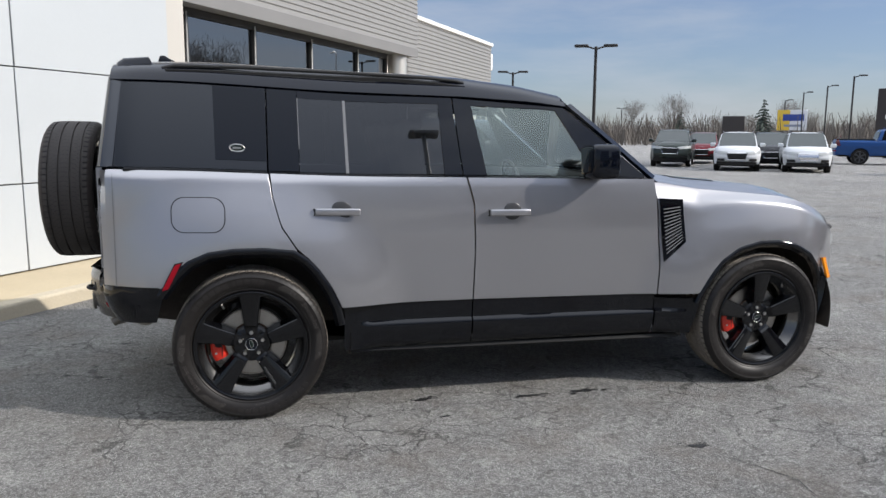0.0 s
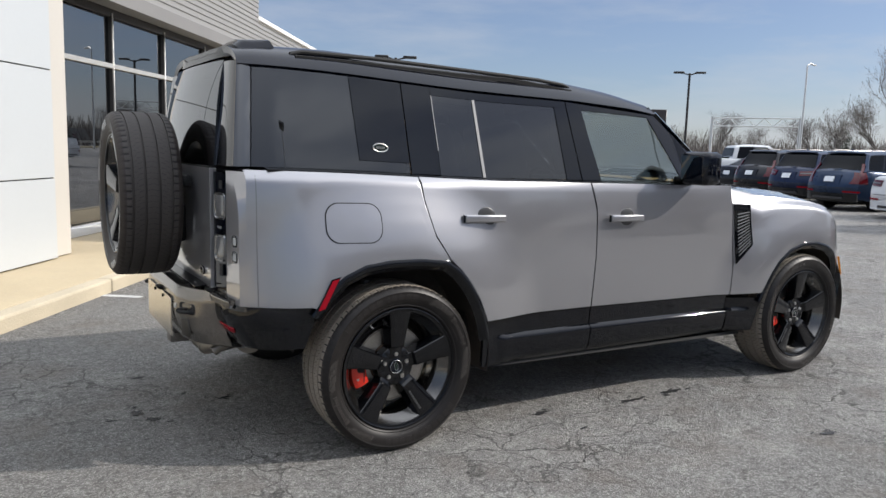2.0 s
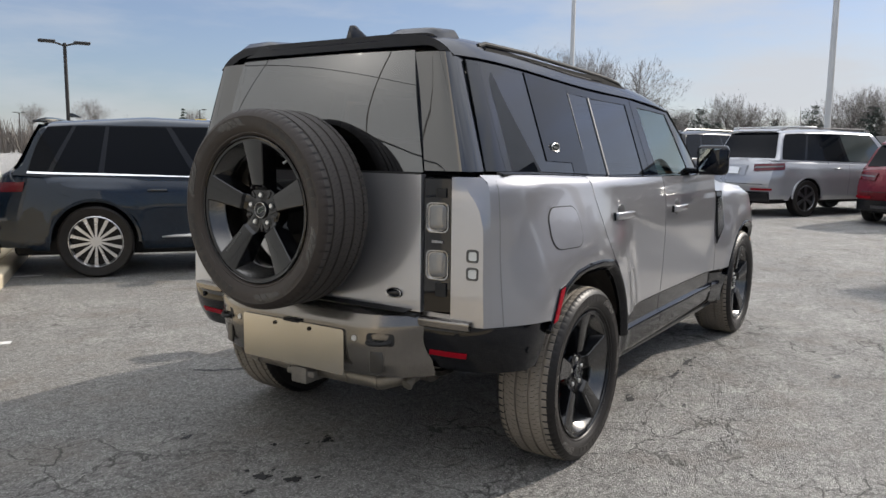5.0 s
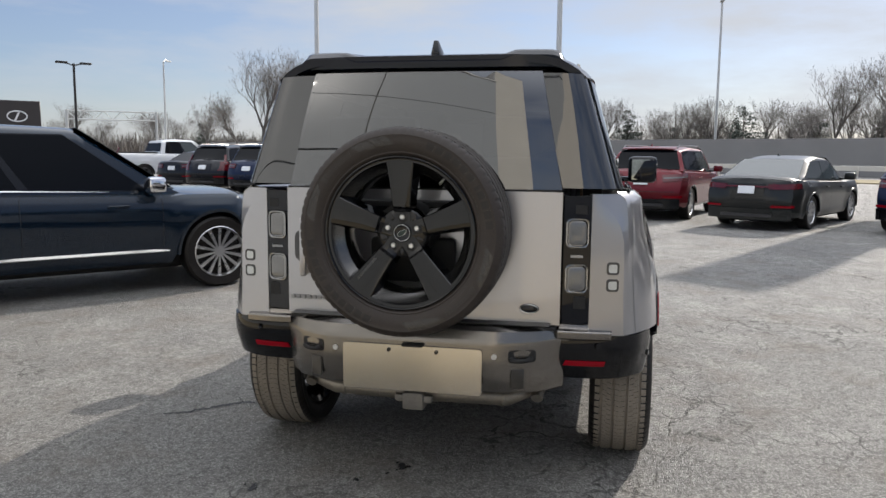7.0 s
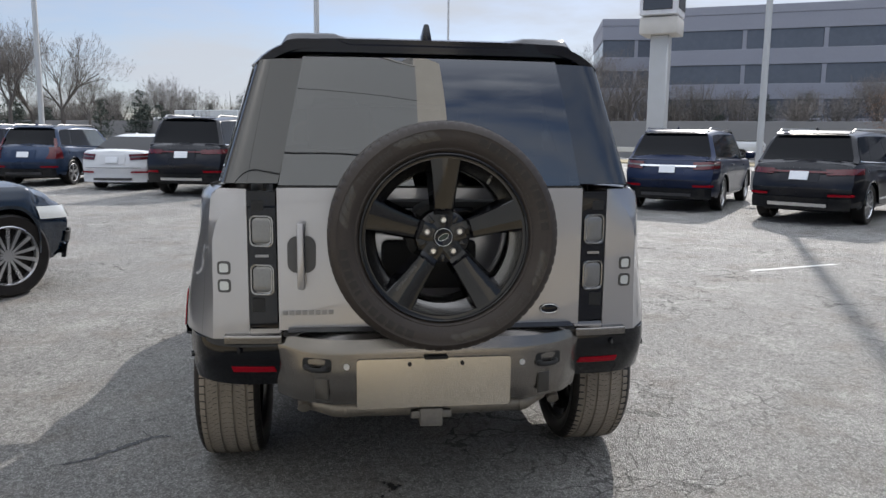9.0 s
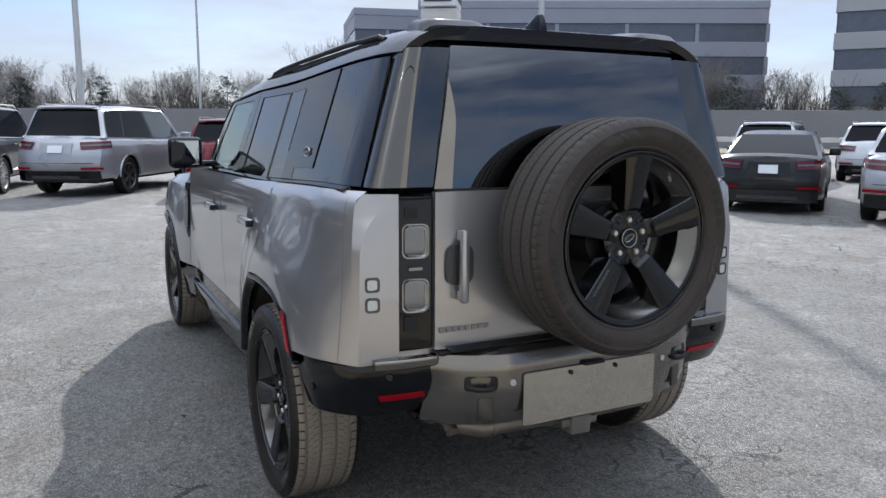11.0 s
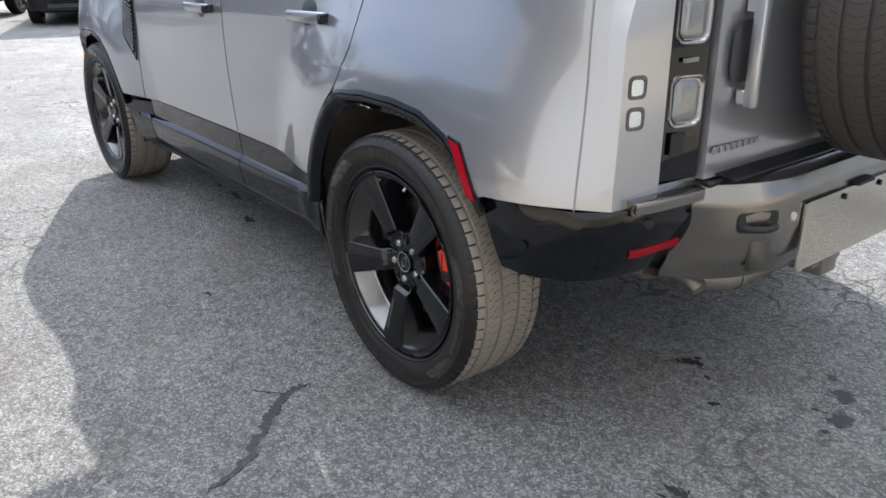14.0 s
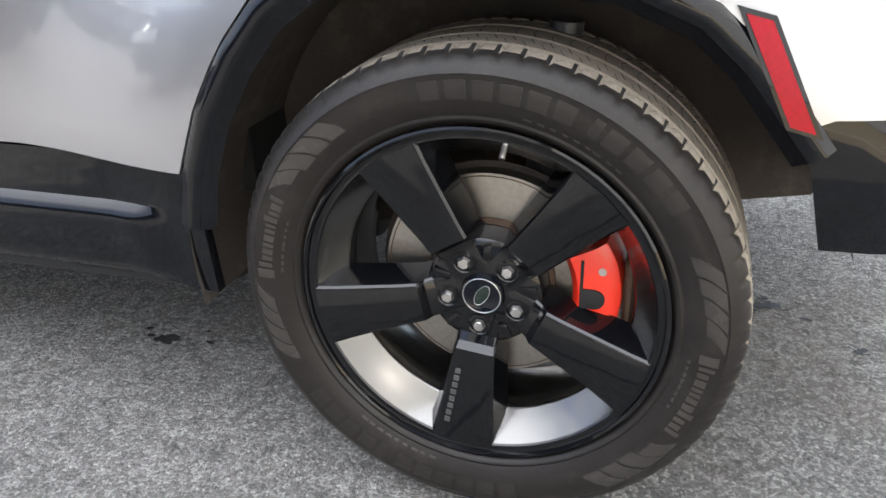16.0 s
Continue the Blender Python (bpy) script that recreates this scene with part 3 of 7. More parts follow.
AR_X = [-.450, -.428, -.36, -.30, -.2, -.08, .08, .23, .30, .36, .42, .465, .49]
AR_Z = [.690, .718, .80, .852, .895, .912, .915, .900, .855, .79, .70, .60, .50]
AF_X = [2.56, 2.60, 2.66, 2.72, 2.83, 2.97, 3.1, 3.22, 3.34, 3.42, 3.47, 3.51]
AF_Z = [.52, .60, .70, .775, .850, .885, .885, .860, .80, .72, .64, .54]
SEAM_Z = [.585, .60, .70, .79, .855, .90, 1.02, 1.17, 1.285]
SEAM_X = [.472, .466, .42, .36, .30, .245, .165, .125, .115]


def door_b(z):
    return lp(z, [.30, .87, 1.12, 1.27], [1.203, 1.22, 1.21, 1.17])


def door_f(z):
    return lp(z, [.30, .76, 1.18, 1.25], [2.318, 2.345, 2.31, 2.295])


def side_surface(s, x, z, out=0.0):
    return Vector((x, s * (halfw(x, z) + out), z))


def clad(z):
    return lp(z, [.30, .335, .36, .44, .474, .488, .53, .60], [.855, .885, .905, .918, .918, .898, .900, .905])


def yg(x, z):
    """Half width of the glasshouse."""
    y = 0.828 - (z - 1.29) * 0.325
    if x < -0.52:
        y -= 0.05 * ((-0.52 - x) / 0.2) ** 2
    if x > 1.7:
        y -= 0.05 * ((x - 1.7) / 0.6) ** 2
    return y


def edge_z(x):
    return lp(x, [-.75, .6, 1.2, 1.6, 1.82], [1.735, 1.725, 1.712, 1.69, 1.665])


def quad_on_side(s, c, out=0.0, n=10, flange=0.008, m=3):
    """Piece of the glasshouse between four (x, z) corners: low rear, low front, high front, high rear."""
    def fn(u, v):
        x = (c[0][0] * (1 - u) + c[1][0] * u) * (1 - v) + (c[3][0] * (1 - u) + c[2][0] * u) * v
        z = (c[0][1] * (1 - u) + c[1][1] * u) * (1 - v) + (c[3][1] * (1 - u) + c[2][1] * u) * v
        return Vector((x, s * (yg(x, z) + out), z))
    return grid(fn, n, m, (0, s, 0.2), flange)


for s in (-1, 1):
    d = (0, s, 0)
    # rear quarter panel
    def q_fn(u, v):
        x = -0.690 + (0.242 + 0.690) * u
        lo = 0.724 if x < -0.44 else .70 if x < -.428 else lp(x, AR_X, AR_Z)
        hi = belt(x) - .004 if x < .115 else lp(x, SEAM_X[::-1], SEAM_Z[::-1])
        if x > .115:
            hi = min(hi, belt(x) - .004)
        hi = max(hi - 0.004, lo + 0.004)
        z = lo + (hi - lo) * v
        return side_surface(s, x, z)
    quarter = part("quarter_panel", grid(q_fn, 64, 22, d, 0.02), PAINT, car)
    # fuel flap on the right side only shows; the left panel is plain
    if s < 0:
        out = rrect(.255, .165, .06, 6)
        bm = bmesh.new()
        rim = [bm.verts.new(side_surface(s, -.24 + x, 1.075 + z, 0.0035)) for x, z in out]
        mid = [bm.verts.new(side_surface(s, -.24 + x * .6, 1.075 + z * .6, 0.0045)) for x, z in out]
        cen = bm.verts.new(side_surface(s, -.24, 1.075, 0.0048))
        k = len(out)
        for i in range(k):
            bm.faces.new((rim[i], rim[(i + 1) % k], mid[(i + 1) % k], mid[i]))
            bm.faces.new((mid[i], mid[(i + 1) % k], cen))
        orient(bm, Vector(d))
        part("fuel_flap", bm, PAINT, quarter)
        bm = bmesh.new()
        a = [bm.verts.new(side_surface(s, -.24 + x * 1.0, 1.075 + z * 1.0, 0.0015)) for x, z in out]
        b = [bm.verts.new(side_surface(s, -.24 + x * 1.04, 1.075 + z * 1.05, 0.0015)) for x, z in out]
        for i in range(k):
            bm.faces.new((a[i], a[(i + 1) % k], b[(i + 1) % k], b[i]))
        orient(bm, Vector(d))
        part("fuel_flap_gap", bm, BLACK_MATTE, quarter)
    # thin seam in front of the tail corner
    bm = grid(lambda u, v: side_surface(s, -.655 + .004 * u, .72 + .55 * v, .0012), 1, 20, d)
    part("seam", bm, mat("seam_grey", (.16, .16, .165), .5), quarter)
    # rear door
    def rd_fn(u, v):
        z = .588 + (belt(.6) - .006 - .588) * v
        xl = lp(z, SEAM_Z, SEAM_X) + .004
        xr = door_b(z) - .004
        x = xl + (xr - xl) * u
        return side_surface(s, x, z + (belt(x) - belt(.6)) * v)
    rear_door = part("rear_door", grid(rd_fn, 40, 26, d, 0.02), PAINT, car)
    def fd_fn(u, v):
        z = .588 + (belt(1.75) - .006 - .588) * v
        xl = door_b(z) + .004
        xr = door_f(z) - .004
        x = xl + (xr - xl) * u
        return side_surface(s, x, z + (belt(x) - belt(1.75)) * v - .012 * (1 - v) * u)
    front_door = part("front_door", grid(fd_fn, 40, 26, d, 0.02), PAINT, car)
    # front wing
    def fw_fn(u, v):
        x0 = 2.33 + (3.66 - 2.33) * u
        lo = .575 if x0 < 2.59 else (lp(x0, AF_X, AF_Z) if x0 < 3.47 else .64)
        hi = lp(x0, WING_X, WING_Z)
        z = lo + (hi - lo) * v
        x = x0 + (1 - u) ** 3 * (door_f(z) + .004 - 2.33)
        return side_surface(s, x, z, -.04 * sstep((v - .82) / .18))
    wing = part("front_wing", grid(fw_fn, 56, 20, d, 0.02), PAINT, car)
    # side vent
    vent_c = [(2.365, .765), (2.495, .885), (2.475, 1.135), (2.325, 1.14)]
    def v_fn(u, v, o):
        x = (vent_c[0][0] * (1 - u) + vent_c[1][0] * u) * (1 - v) + (vent_c[3][0] * (1 - u) + vent_c[2][0] * u) * v
        z = (vent_c[0][1] * (1 - u) + vent_c[1][1] * u) * (1 - v) + (vent_c[3][1] * (1 - u) + vent_c[2][1] * u) * v
        return side_surface(s, x, z, o)
    vent = part("side_vent", grid(lambda u, v: v_fn(u, v, .006), 6, 8, d, .012), BLACK_TRIM, car, "black vent with fine mesh")
    for i in range(4):
        part("vent_rib", grid(lambda u, v: v_fn(.14 + .18 * i + .05 * u, .06 + .82 * v, .011), 1, 8, d, .006), BLACK_GLOSS, vent)
    for j in range(13):
        part("vent_slat", grid(lambda u, v: v_fn(.12 + .72 * u, .10 + .06 * j + .02 * v, .014), 3, 1, d, .006), SMOKE_LENS, vent)
    # lower cladding of both doors, with the pale-lit ledge
    for name, xa, xb in (("rear_door_cladding", None, "b"), ("front_door_cladding", "b", "f")):
        def cl_fn(u, v):
            z = .335 + (.582 - .335) * v
            xl = (.49 + .0 * z) if xa is None else door_b(z) + .004
            xr = (door_b(z) if xb == "b" else door_f(z)) - .004
            x = xl + (xr - xl) * u
            ledge = sstep((x - .55) / .1)
            w = (lp(z, [.30, .60], [.885, .905]) * (1 - ledge) + clad(z) * ledge) + .03 * sstep((.72 - x) / .24)
            return Vector((x, s * w, z - .012 * u * (xb == "f") * v))
        part(name, grid(cl_fn, 40, 24, d, .02), BLACK_TRIM, rear_door if xa is None else front_door, "glossy black lower door cladding")
    part("wing_cladding", grid(lambda u, v: Vector((door_f(.45) + .006 + (.225 + .05 * v) * u, s * (clad(.335 + .22 * v) * (1 - u) + (.93 + .03 * v) * u), .335 + .215 * v - .01 * u)), 12, 16, d, .02), BLACK_TRIM, wing)
    part("sill", grid(lambda u, v: Vector((.52 + 2.0 * u, s * (.70 + .175 * v), .315 - .035 * (1 - v) - .02 * u)), 8, 4, (0, s * .3, -1), .02), BLACK_MATTE, car)
    # wheel-arch trims
    for AX, AZ, cx, lip, nm in ((AR_X, AR_Z, 0.0, .052, "rear_arch_trim"), (AF_X, AF_Z, FX, .045, "front_arch_trim")):
        def at_fn(u, v):
            k = u * (len(AX) - 1)
            i = min(int(k), len(AX) - 2)
            t = k - i
            x, z = AX[i] + (AX[i + 1] - AX[i]) * t, AZ[i] + (AZ[i + 1] - AZ[i]) * t
            r = Vector((x - cx, z - .36))
            q = r * (1 - lip / r.length * v)
            xx, zz = cx + q.x, .36 + q.y
            return Vector((xx, s * (halfw(x, max(z, .56)) + .010 * math.sin(math.pi * min(1, v * 1.15)) - .02 * v * v), zz))
        trim = part(nm, grid(at_fn, 48, 6, d, .03), BLACK_TRIM, car, "glossy black wheel-arch trim")
        if cx == 0.0:
            def refl(u, v, o):
                x = -.357 - .066 * v + .030 * u
                return Vector((x, s * (halfw(x, .835 - .12 * v) + o), .835 - .125 * v + .008 * u))
            part("reflector_frame", grid(lambda u, v: refl(-.22 + 1.44 * u, -.05 + 1.1 * v, .006), 3, 6, d, .012), BLACK_GLOSS, trim)
            bm = grid(lambda u, v: refl(u, v, .010), 3, 6, d, .012)
            part("side_reflector", bm, RED_LENS, trim, "red side reflector")
        else:
            bm = grid(lambda u, v: Vector((3.455 + .045 * v + .035 * u, s * (halfw(3.45, .7) + .012 - .02 * u), .76 - .13 * v)), 2, 6, d, .012)
            part("side_marker", bm, AMBER, trim, "amber side marker")
    # wheel wells
    for cx in (0.0, FX):
        bm = lathe([(.525, .60), (.525, .925)], 32, radians(-10), radians(190 if cx else 166))
        bm2 = lathe([(.0, .60), (.525, .60)], 32, radians(-8), radians(188 if cx else 170))
        bm = join(bm, bm2)
        move(bm, Matrix.Translation((cx, 0, .40)) @ Matrix.Diagonal((1, s, 1, 1)))
        part("wheel_well", bm, LINER, car)
    # door handles
    for xh, zh, dr in ((.46, 1.095, rear_door), (1.41, 1.078, front_door)):
        yy = halfw(xh, zh)
        pod = bmesh.new()
        bmesh.ops.create_uvsphere(pod, u_segments=18, v_segments=10, radius=1)
        for v in pod.verts:
            v.co = Vector((xh + .02 + v.co.x * .058, s * (yy - .003 + abs(v.co.y) * .007 if v.co.y * s > 0 else yy - .01), zh + v.co.z * .052))
        part("handle_recess", pod, mat("handle_recess_shade", (.05, .05, .052), .35, .3), dr)
        h = box(xh - .118, xh + .118, -.013, .013, zh - .021, zh + .016, .008, 3)
        for v in h.verts:
            v.co.y += s * (yy + .034 - .010 * ((v.co.x - xh) / .12) ** 2)
        part("handle", h, PAINT, dr, "silver grab handle")
        e = box(xh - .122, xh - .104, s * (yy + .004) - .012, s * (yy + .004) + .030 * s + .012, zh - .018, zh + .012, .004, 1)
        part("handle_end", e, BLACK_TRIM, dr)
    # glasshouse: quarter window, door frames and panes
    b0 = belt(-.6) + .006
    part("quarter_window", quad_on_side(s, [(-.655, b0), (.104, belt(.1) + .006), (.104, edge_z(.1) - .012), (-.615, edge_z(-.6) - .012)], 0, 14), PRIVACY, car)
    part("quarter_window_lining", quad_on_side(s, [(-.655, b0), (.104, belt(.1) + .006), (.104, edge_z(.1) - .012), (-.615, edge_z(-.6) - .012)], -.05, 14, 0), LEATHER_DARK, car)
    sig = part("signature_panel", quad_on_side(s, [(-.155, 1.345), (.103, 1.342), (.103, edge_z(.1) - .014), (-.165, edge_z(0) - .012)], .0045, 8, .006), BLACK_GLOSS, car, "black square panel on the rear side window")
    bm = bmesh.new()
    bmesh.ops.create_uvsphere(bm, u_segments=20, v_segments=10, radius=1)
    for v in bm.verts:
        v.co = Vector((-.045 + v.co.x * .040, s * (yg(-.05, 1.405) + .005 + v.co.y * s * .006), 1.405 + v.co.z * .020))
    bdg = part("badge", bm, mat("dark_emblem_field", (.012, .022, .018), .25, .3), sig, "oval dark badge with a bright rim and no lettering")
    part("badge_ring", tube([(-.045 + .038 * math.cos(a), s * (yg(-.05, 1.405) + .0105), 1.405 + .0185 * math.sin(a)) for a in [2 * math.pi * i / 28 for i in range(29)]], .0026, 6), STEEL, bdg)
    for i in range(5):
        part("badge_bar", box(-.0665 + .009 * i, -.0605 + .009 * i, min(s * (yg(-.05, 1.405) + .009), s * (yg(-.05, 1.405) + .0125)), max(s * (yg(-.05, 1.405) + .009), s * (yg(-.05, 1.405) + .0125)), 1.400, 1.410), STEEL, bdg)
    part("rear_door_window_frame", join(
        quad_on_side(s, [(.113, belt(.1) + .006), (.272, belt(.2) + .006), (.268, edge_z(.2) - .012), (.112, edge_z(.1) - .012)], 0, 4),
        quad_on_side(s, [(.272, 1.678), (1.13, 1.668), (1.127, edge_z(1.1) - .012), (.27, edge_z(.2) - .012)], 0, 12),
        quad_on_side(s, [(1.062, belt(1.1) + .006), (1.163, belt(1.1) + .006), (1.128, 1.668), (1.048, 1.668)], 0, 3)), BLACK_GLOSS, rear_door)
    part("window_divider", quad_on_side(s, [(.518, belt(.5) + .006), (.534, belt(.5) + .006), (.526, 1.675), (.512, 1.675)], .003, 2, .01), mat("satin_window_divider", (.15, .15, .155), .5, .25), rear_door, "satin window divider")
    part("window_bead", quad_on_side(s, [(.272, 1.41), (.276, 1.41), (.273, 1.676), (.269, 1.676)], .003, 1, .006), mat("satin_window_divider", (.15, .15, .155), .5, .25), rear_door)
    part("window_fixed", quad_on_side(s, [(.275, belt(.3) + .006), (.518, belt(.5) + .006), (.512, 1.675), (.272, 1.677)], -.002, 6), PRIVACY, rear_door)
    part("window_pane", quad_on_side(s, [(.534, belt(.6) + .006), (1.060, belt(1) + .006), (1.046, 1.667), (.526, 1.674)], -.004, 8), PRIVACY, rear_door)
    part("front_door_window_frame", join(
        quad_on_side(s, [(1.171, belt(1.2) + .006), (1.305, belt(1.3) + .006), (1.237, 1.662), (1.136, 1.666)], 0, 4),
        quad_on_side(s, [(1.136, 1.666), (1.80, 1.640), (1.79, edge_z(1.79) - .012), (1.135, edge_z(1.13) - .012)], 0, 10),
        quad_on_side(s, [(1.965, belt(1.95) + .006), (2.30, belt(2.3) + .0), (1.795, 1.655), (1.735, 1.652)], 0, 6)), BLACK_GLOSS, front_door)
    part("window_pane", quad_on_side(s, [(1.305, belt(1.3) + .006), (1.965, belt(1.95) + .006), (1.735, 1.652), (1.237, 1.662)], -.004, 8), COATED, front_door)
    part("belt_strip", grid(lambda u, v: Vector((-.60 + 2.88 * u, s * (lp(v, [0, 1], [.858, .826]) - (.05 * ((-.52 - (-.60 + 2.88 * u)) / .2) ** 2 if -.60 + 2.88 * u < -.52 else 0) - (.05 * (((-.60 + 2.88 * u) - 1.7) / .6) ** 2 if -.60 + 2.88 * u > 1.7 else 0)), belt(-.60 + 2.88 * u) - .004 + .008 * v)), 30, 2, (0, s, 1), .01), BLACK_TRIM, car)
    # pillar behind the windscreen
    part("windscreen_pillar", grid(lambda u, v: Vector((2.345 - .525 * u + .04 * v, s * (yg(2.3 - .5 * u, 1.26 + .41 * u) + .002 - .045 * v), 1.248 + .425 * u + .012 * v)), 14, 2, (0.3, s, .3), .02), BLACK_GLOSS, car)
    # tail corner of the glasshouse, wrapping round
    def cn_fn(u, v):
        z = b0 + (1.752 - .010 * (1 - u) - b0) * v
        a = u * math.pi / 2
        k = 2 / 3.8
        x = -.660 - .094 * math.sin(a) ** k
        y = .585 + (.800 - .585) * math.cos(a) ** k if u < 1 else .585
        y *= (yg(-.4, z) / .828)
        x += (z - 1.29) * (.10 + .05 * u)
        return Vector((x, s * y, z))
    part("corner_glass", grid(cn_fn, 18, 6, (-1, s, 0), .015), TAIL_GLOSS, car, "dark glossy tail pillar cover")
    # silver tail corner beside the lamps
    def tc_fn(u, v):
        z = .724 + (1.283 - .724) * v
        yo = min(halfw(-.72, z), lp(z, [.70, 1.10, 1.17, 1.24, 1.29], [.84, .83, .81, .755, .728]))
        y = .700 + (yo - .700) * u
        return Vector((-.737 + .018 * u, s * y, z))
    part("tail_corner", grid(tc_fn, 8, 18, (-1, 0, 0), .03), PAINT, car)
    # fillet from the tail corner to the quarter panel
    def ft_fn(u, v):
        z = .724 + (1.283 - .724) * v
        yo = min(halfw(-.72, z), lp(z, [.70, 1.10, 1.17, 1.24, 1.29], [.84, .83, .81, .755, .728]))
        return Vector((-.719, s * yo, z)).lerp(side_surface(s, -.689, z), u)
    part("corner_fillet", grid(ft_fn, 3, 18, (-1, s, .3)), PAINT, car)
    # tail lamps in a black column
    lampcol = part("lamp_column", grid(lambda u, v: Vector((-.762 + .026 * u, s * (.592 + .106 * u), .77 + .505 * v)), 2, 6, (-1, 0, 0), .03), BLACK_GLOSS, car, "glossy black tail-lamp column")
    for zc in (1.130, .950):
        o = rrect(.092, .118, .022, 5)
        ring = bmesh.new()
        k = len(o)
        def on_col(x, dx):
            return -.749 + .245 * x - dx
        a = [ring.verts.new((on_col(x, -.004), s * (.646 + x), zc + z)) for x, z in o]
        b = [ring.verts.new((on_col(x, .006), s * (.646 + x * .97), zc + z * .97)) for x, z in o]
        c = [ring.verts.new((on_col(x, .006), s * (.646 + x * .86), zc + z * .89)) for x, z in o]
        e = [ring.verts.new((on_col(x, .001), s * (.646 + x * .80), zc + z * .83)) for x, z in o]
        for p, q in ((a, b), (b, c), (c, e)):
            for i in range(k):
                ring.faces.new((p[i], p[(i + 1) % k], q[(i + 1) % k], q[i]))
        ring.faces.new(e)
        bmesh.ops.recalc_face_normals(ring, faces=ring.faces[:])
        orient(ring, Vector((-1, 0, 0)))
        lm = part("tail_lamp", ring, mat("lamp_bezel", (.22, .22, .22), .22, .9, coat=.3), car, "square smoked tail lamp")
        dome = bmesh.new()
        prev = None
        for kk, dx in ((1.0, 0.0), (.94, .002), (.80, .0035), (.5, .0045)):
            ringv = [dome.verts.new((on_col(x * .76 * kk, .0015 + dx), s * (.646 + x * .76 * kk), zc + z * .79 * kk)) for x, z in o]
            if prev:
                for i in range(k):
                    dome.faces.new((prev[i], prev[(i + 1) % k], ringv[(i + 1) % k], ringv[i]))
            prev = ringv
        dome.faces.new(prev)
        orient(dome, Vector((-1, 0, 0)))
        part("lens", dome, TAIL_LENS, lm)
    part("lamp_gap", grid(lambda u, v: Vector((-.751, s * (.612 + .07 * u), 1.205 + .035 * v)), 1, 1, (-1, 0, 0), .004), BLACK_MATTE, lampcol)
    part("lamp_gap", grid(lambda u, v: Vector((-.751, s * (.615 + .07 * u), .83 + .05 * v)), 1, 1, (-1, 0, 0), .004), BLACK_MATTE, lampcol)
    part("lamp_bar", grid(lambda u, v: Vector((-.755, s * (.62 + .05 * u), 1.034 + .010 * v)), 1, 1, (-1, 0, 0), .006), SMOKE_LENS, lampcol)
    # small square lamps on the silver corner
    for zc in (.992, .925):
        o = rrect(.052, .052, .013, 4)
        k = len(o)
        ring = bmesh.new()
        def on_corner(x, dx):
            return -.7245 + .138 * x - dx
        a = [ring.verts.new((on_corner(x, -.004), s * (.790 + x), zc + z)) for x, z in o]
        b = [ring.verts.new((on_corner(x, .0035), s * (.790 + x * .95), zc + z * .95)) for x, z in o]
        c = [ring.verts.new((on_corner(x, .0035), s * (.790 + x * .68), zc + z * .68)) for x, z in o]
        e = [ring.verts.new((on_corner(x, .0015), s * (.790 + x * .62), zc + z * .62)) for x, z in o]
        for p, q in ((a, b), (b, c), (c, e)):
            for i in range(k):
                ring.faces.new((p[i], p[(i + 1) % k], q[(i + 1) % k], q[i]))
        bmesh.ops.recalc_face_normals(ring, faces=ring.faces[:])
        orient(ring, Vector((-1, 0, 0)))
        sl = part("small_lamp", ring, mat("lamp_rim_grey", (.045, .045, .045), .2), car)
        part("lens", grid(lambda u, v: Vector((on_corner(-.017 + .034 * u, .002), s * (.790 - .017 + .034 * u), zc - .017 + .034 * v)), 1, 1, (-1, 0, 0)), WHITE_LENS, sl)
    # mirrors
    mir = box(1.83, 2.0, -.10, .10, 1.262, 1.452, .035, 3)
    for v in mir.verts:
        v.co.y = s * (1.0 + v.co.y * (1.0 if v.co.x < 1.93 else .8))
        v.co.x += .02 * abs(v.co.y - s * 1.0)
    mirror = part("door_mirror", mir, BLACK_GLOSS, car, "black door mirror")
    part("mirror_glass", grid(lambda u, v: Vector((1.824 + .012 * u + .007 * (1 - v), s * (.925 + .150 * u), 1.285 + .145 * v)), 2, 2, (-1, 0, 0), .004), MIRROR, mirror)
    part("mirror_arm", box(1.90, 1.99, min(s * .80, s * .93), max(s * .80, s * .93), 1.268, 1.305, .012), BLACK_TRIM, mirror)
    # roof rails
    rail = tube([(-.42, s * .612, 1.796), (-.36, s * .612, 1.811), (.0, s * .612, 1.824), (.6, s * .610, 1.830), (1.0, s * .608, 1.817), (1.18, s * .606, 1.802), (1.22, s * .605, 1.790)], .010, 8)
    rr = part("roof_rail", rail, BLACK_MATTE, car)
    part("rail_strip", grid(lambda u, v: Vector((-.40 + 1.62 * u, s * (.590 + .05 * v), lp(-.40 + 1.62 * u, [-.4, .3, .8, 1.22], [1.802, 1.817, 1.821, 1.786]) - .012 * v)), 20, 2, (0, 0, 1), .02), BLACK_MATTE, rr)

# roof
def roof_fn(u, v):
    x = -.672 + 2.482 * u
    k = 2 * v - 1
    e = yg(min(x, 1.75), edge_z(x)) + .004
    zc = lp(x, [-.78, -.6, -.2, .3, .8, 1.2, 1.55, 1.82], [1.815, 1.838, 1.856, 1.862, 1.856, 1.838, 1.80, 1.745])
    ze = edge_z(x)
    a = abs(k)
    y = e * (a - .045 * sstep((a - .6) / .4) * (1 - a))
    return Vector((x, math.copysign(y, k), ze + (zc - ze) * (1 - a ** 8)))


roof = part("roof", grid(roof_fn, 44, 44, (0, 0, 1), .03), ROOF_BLACK, car, "glossy black roof")
for s in (-1, 1):
    part("roof_panel_seam", grid(lambda u, v: roof_fn((.355 + 1.06 * u) / 2.545, .5 + s * (.462 + .002 * v)) + Vector((0, s * .0015, .0015)), 26, 1, (0, 0, 1)), mat("roof_seam", (.03, .03, .032), .4), roof)
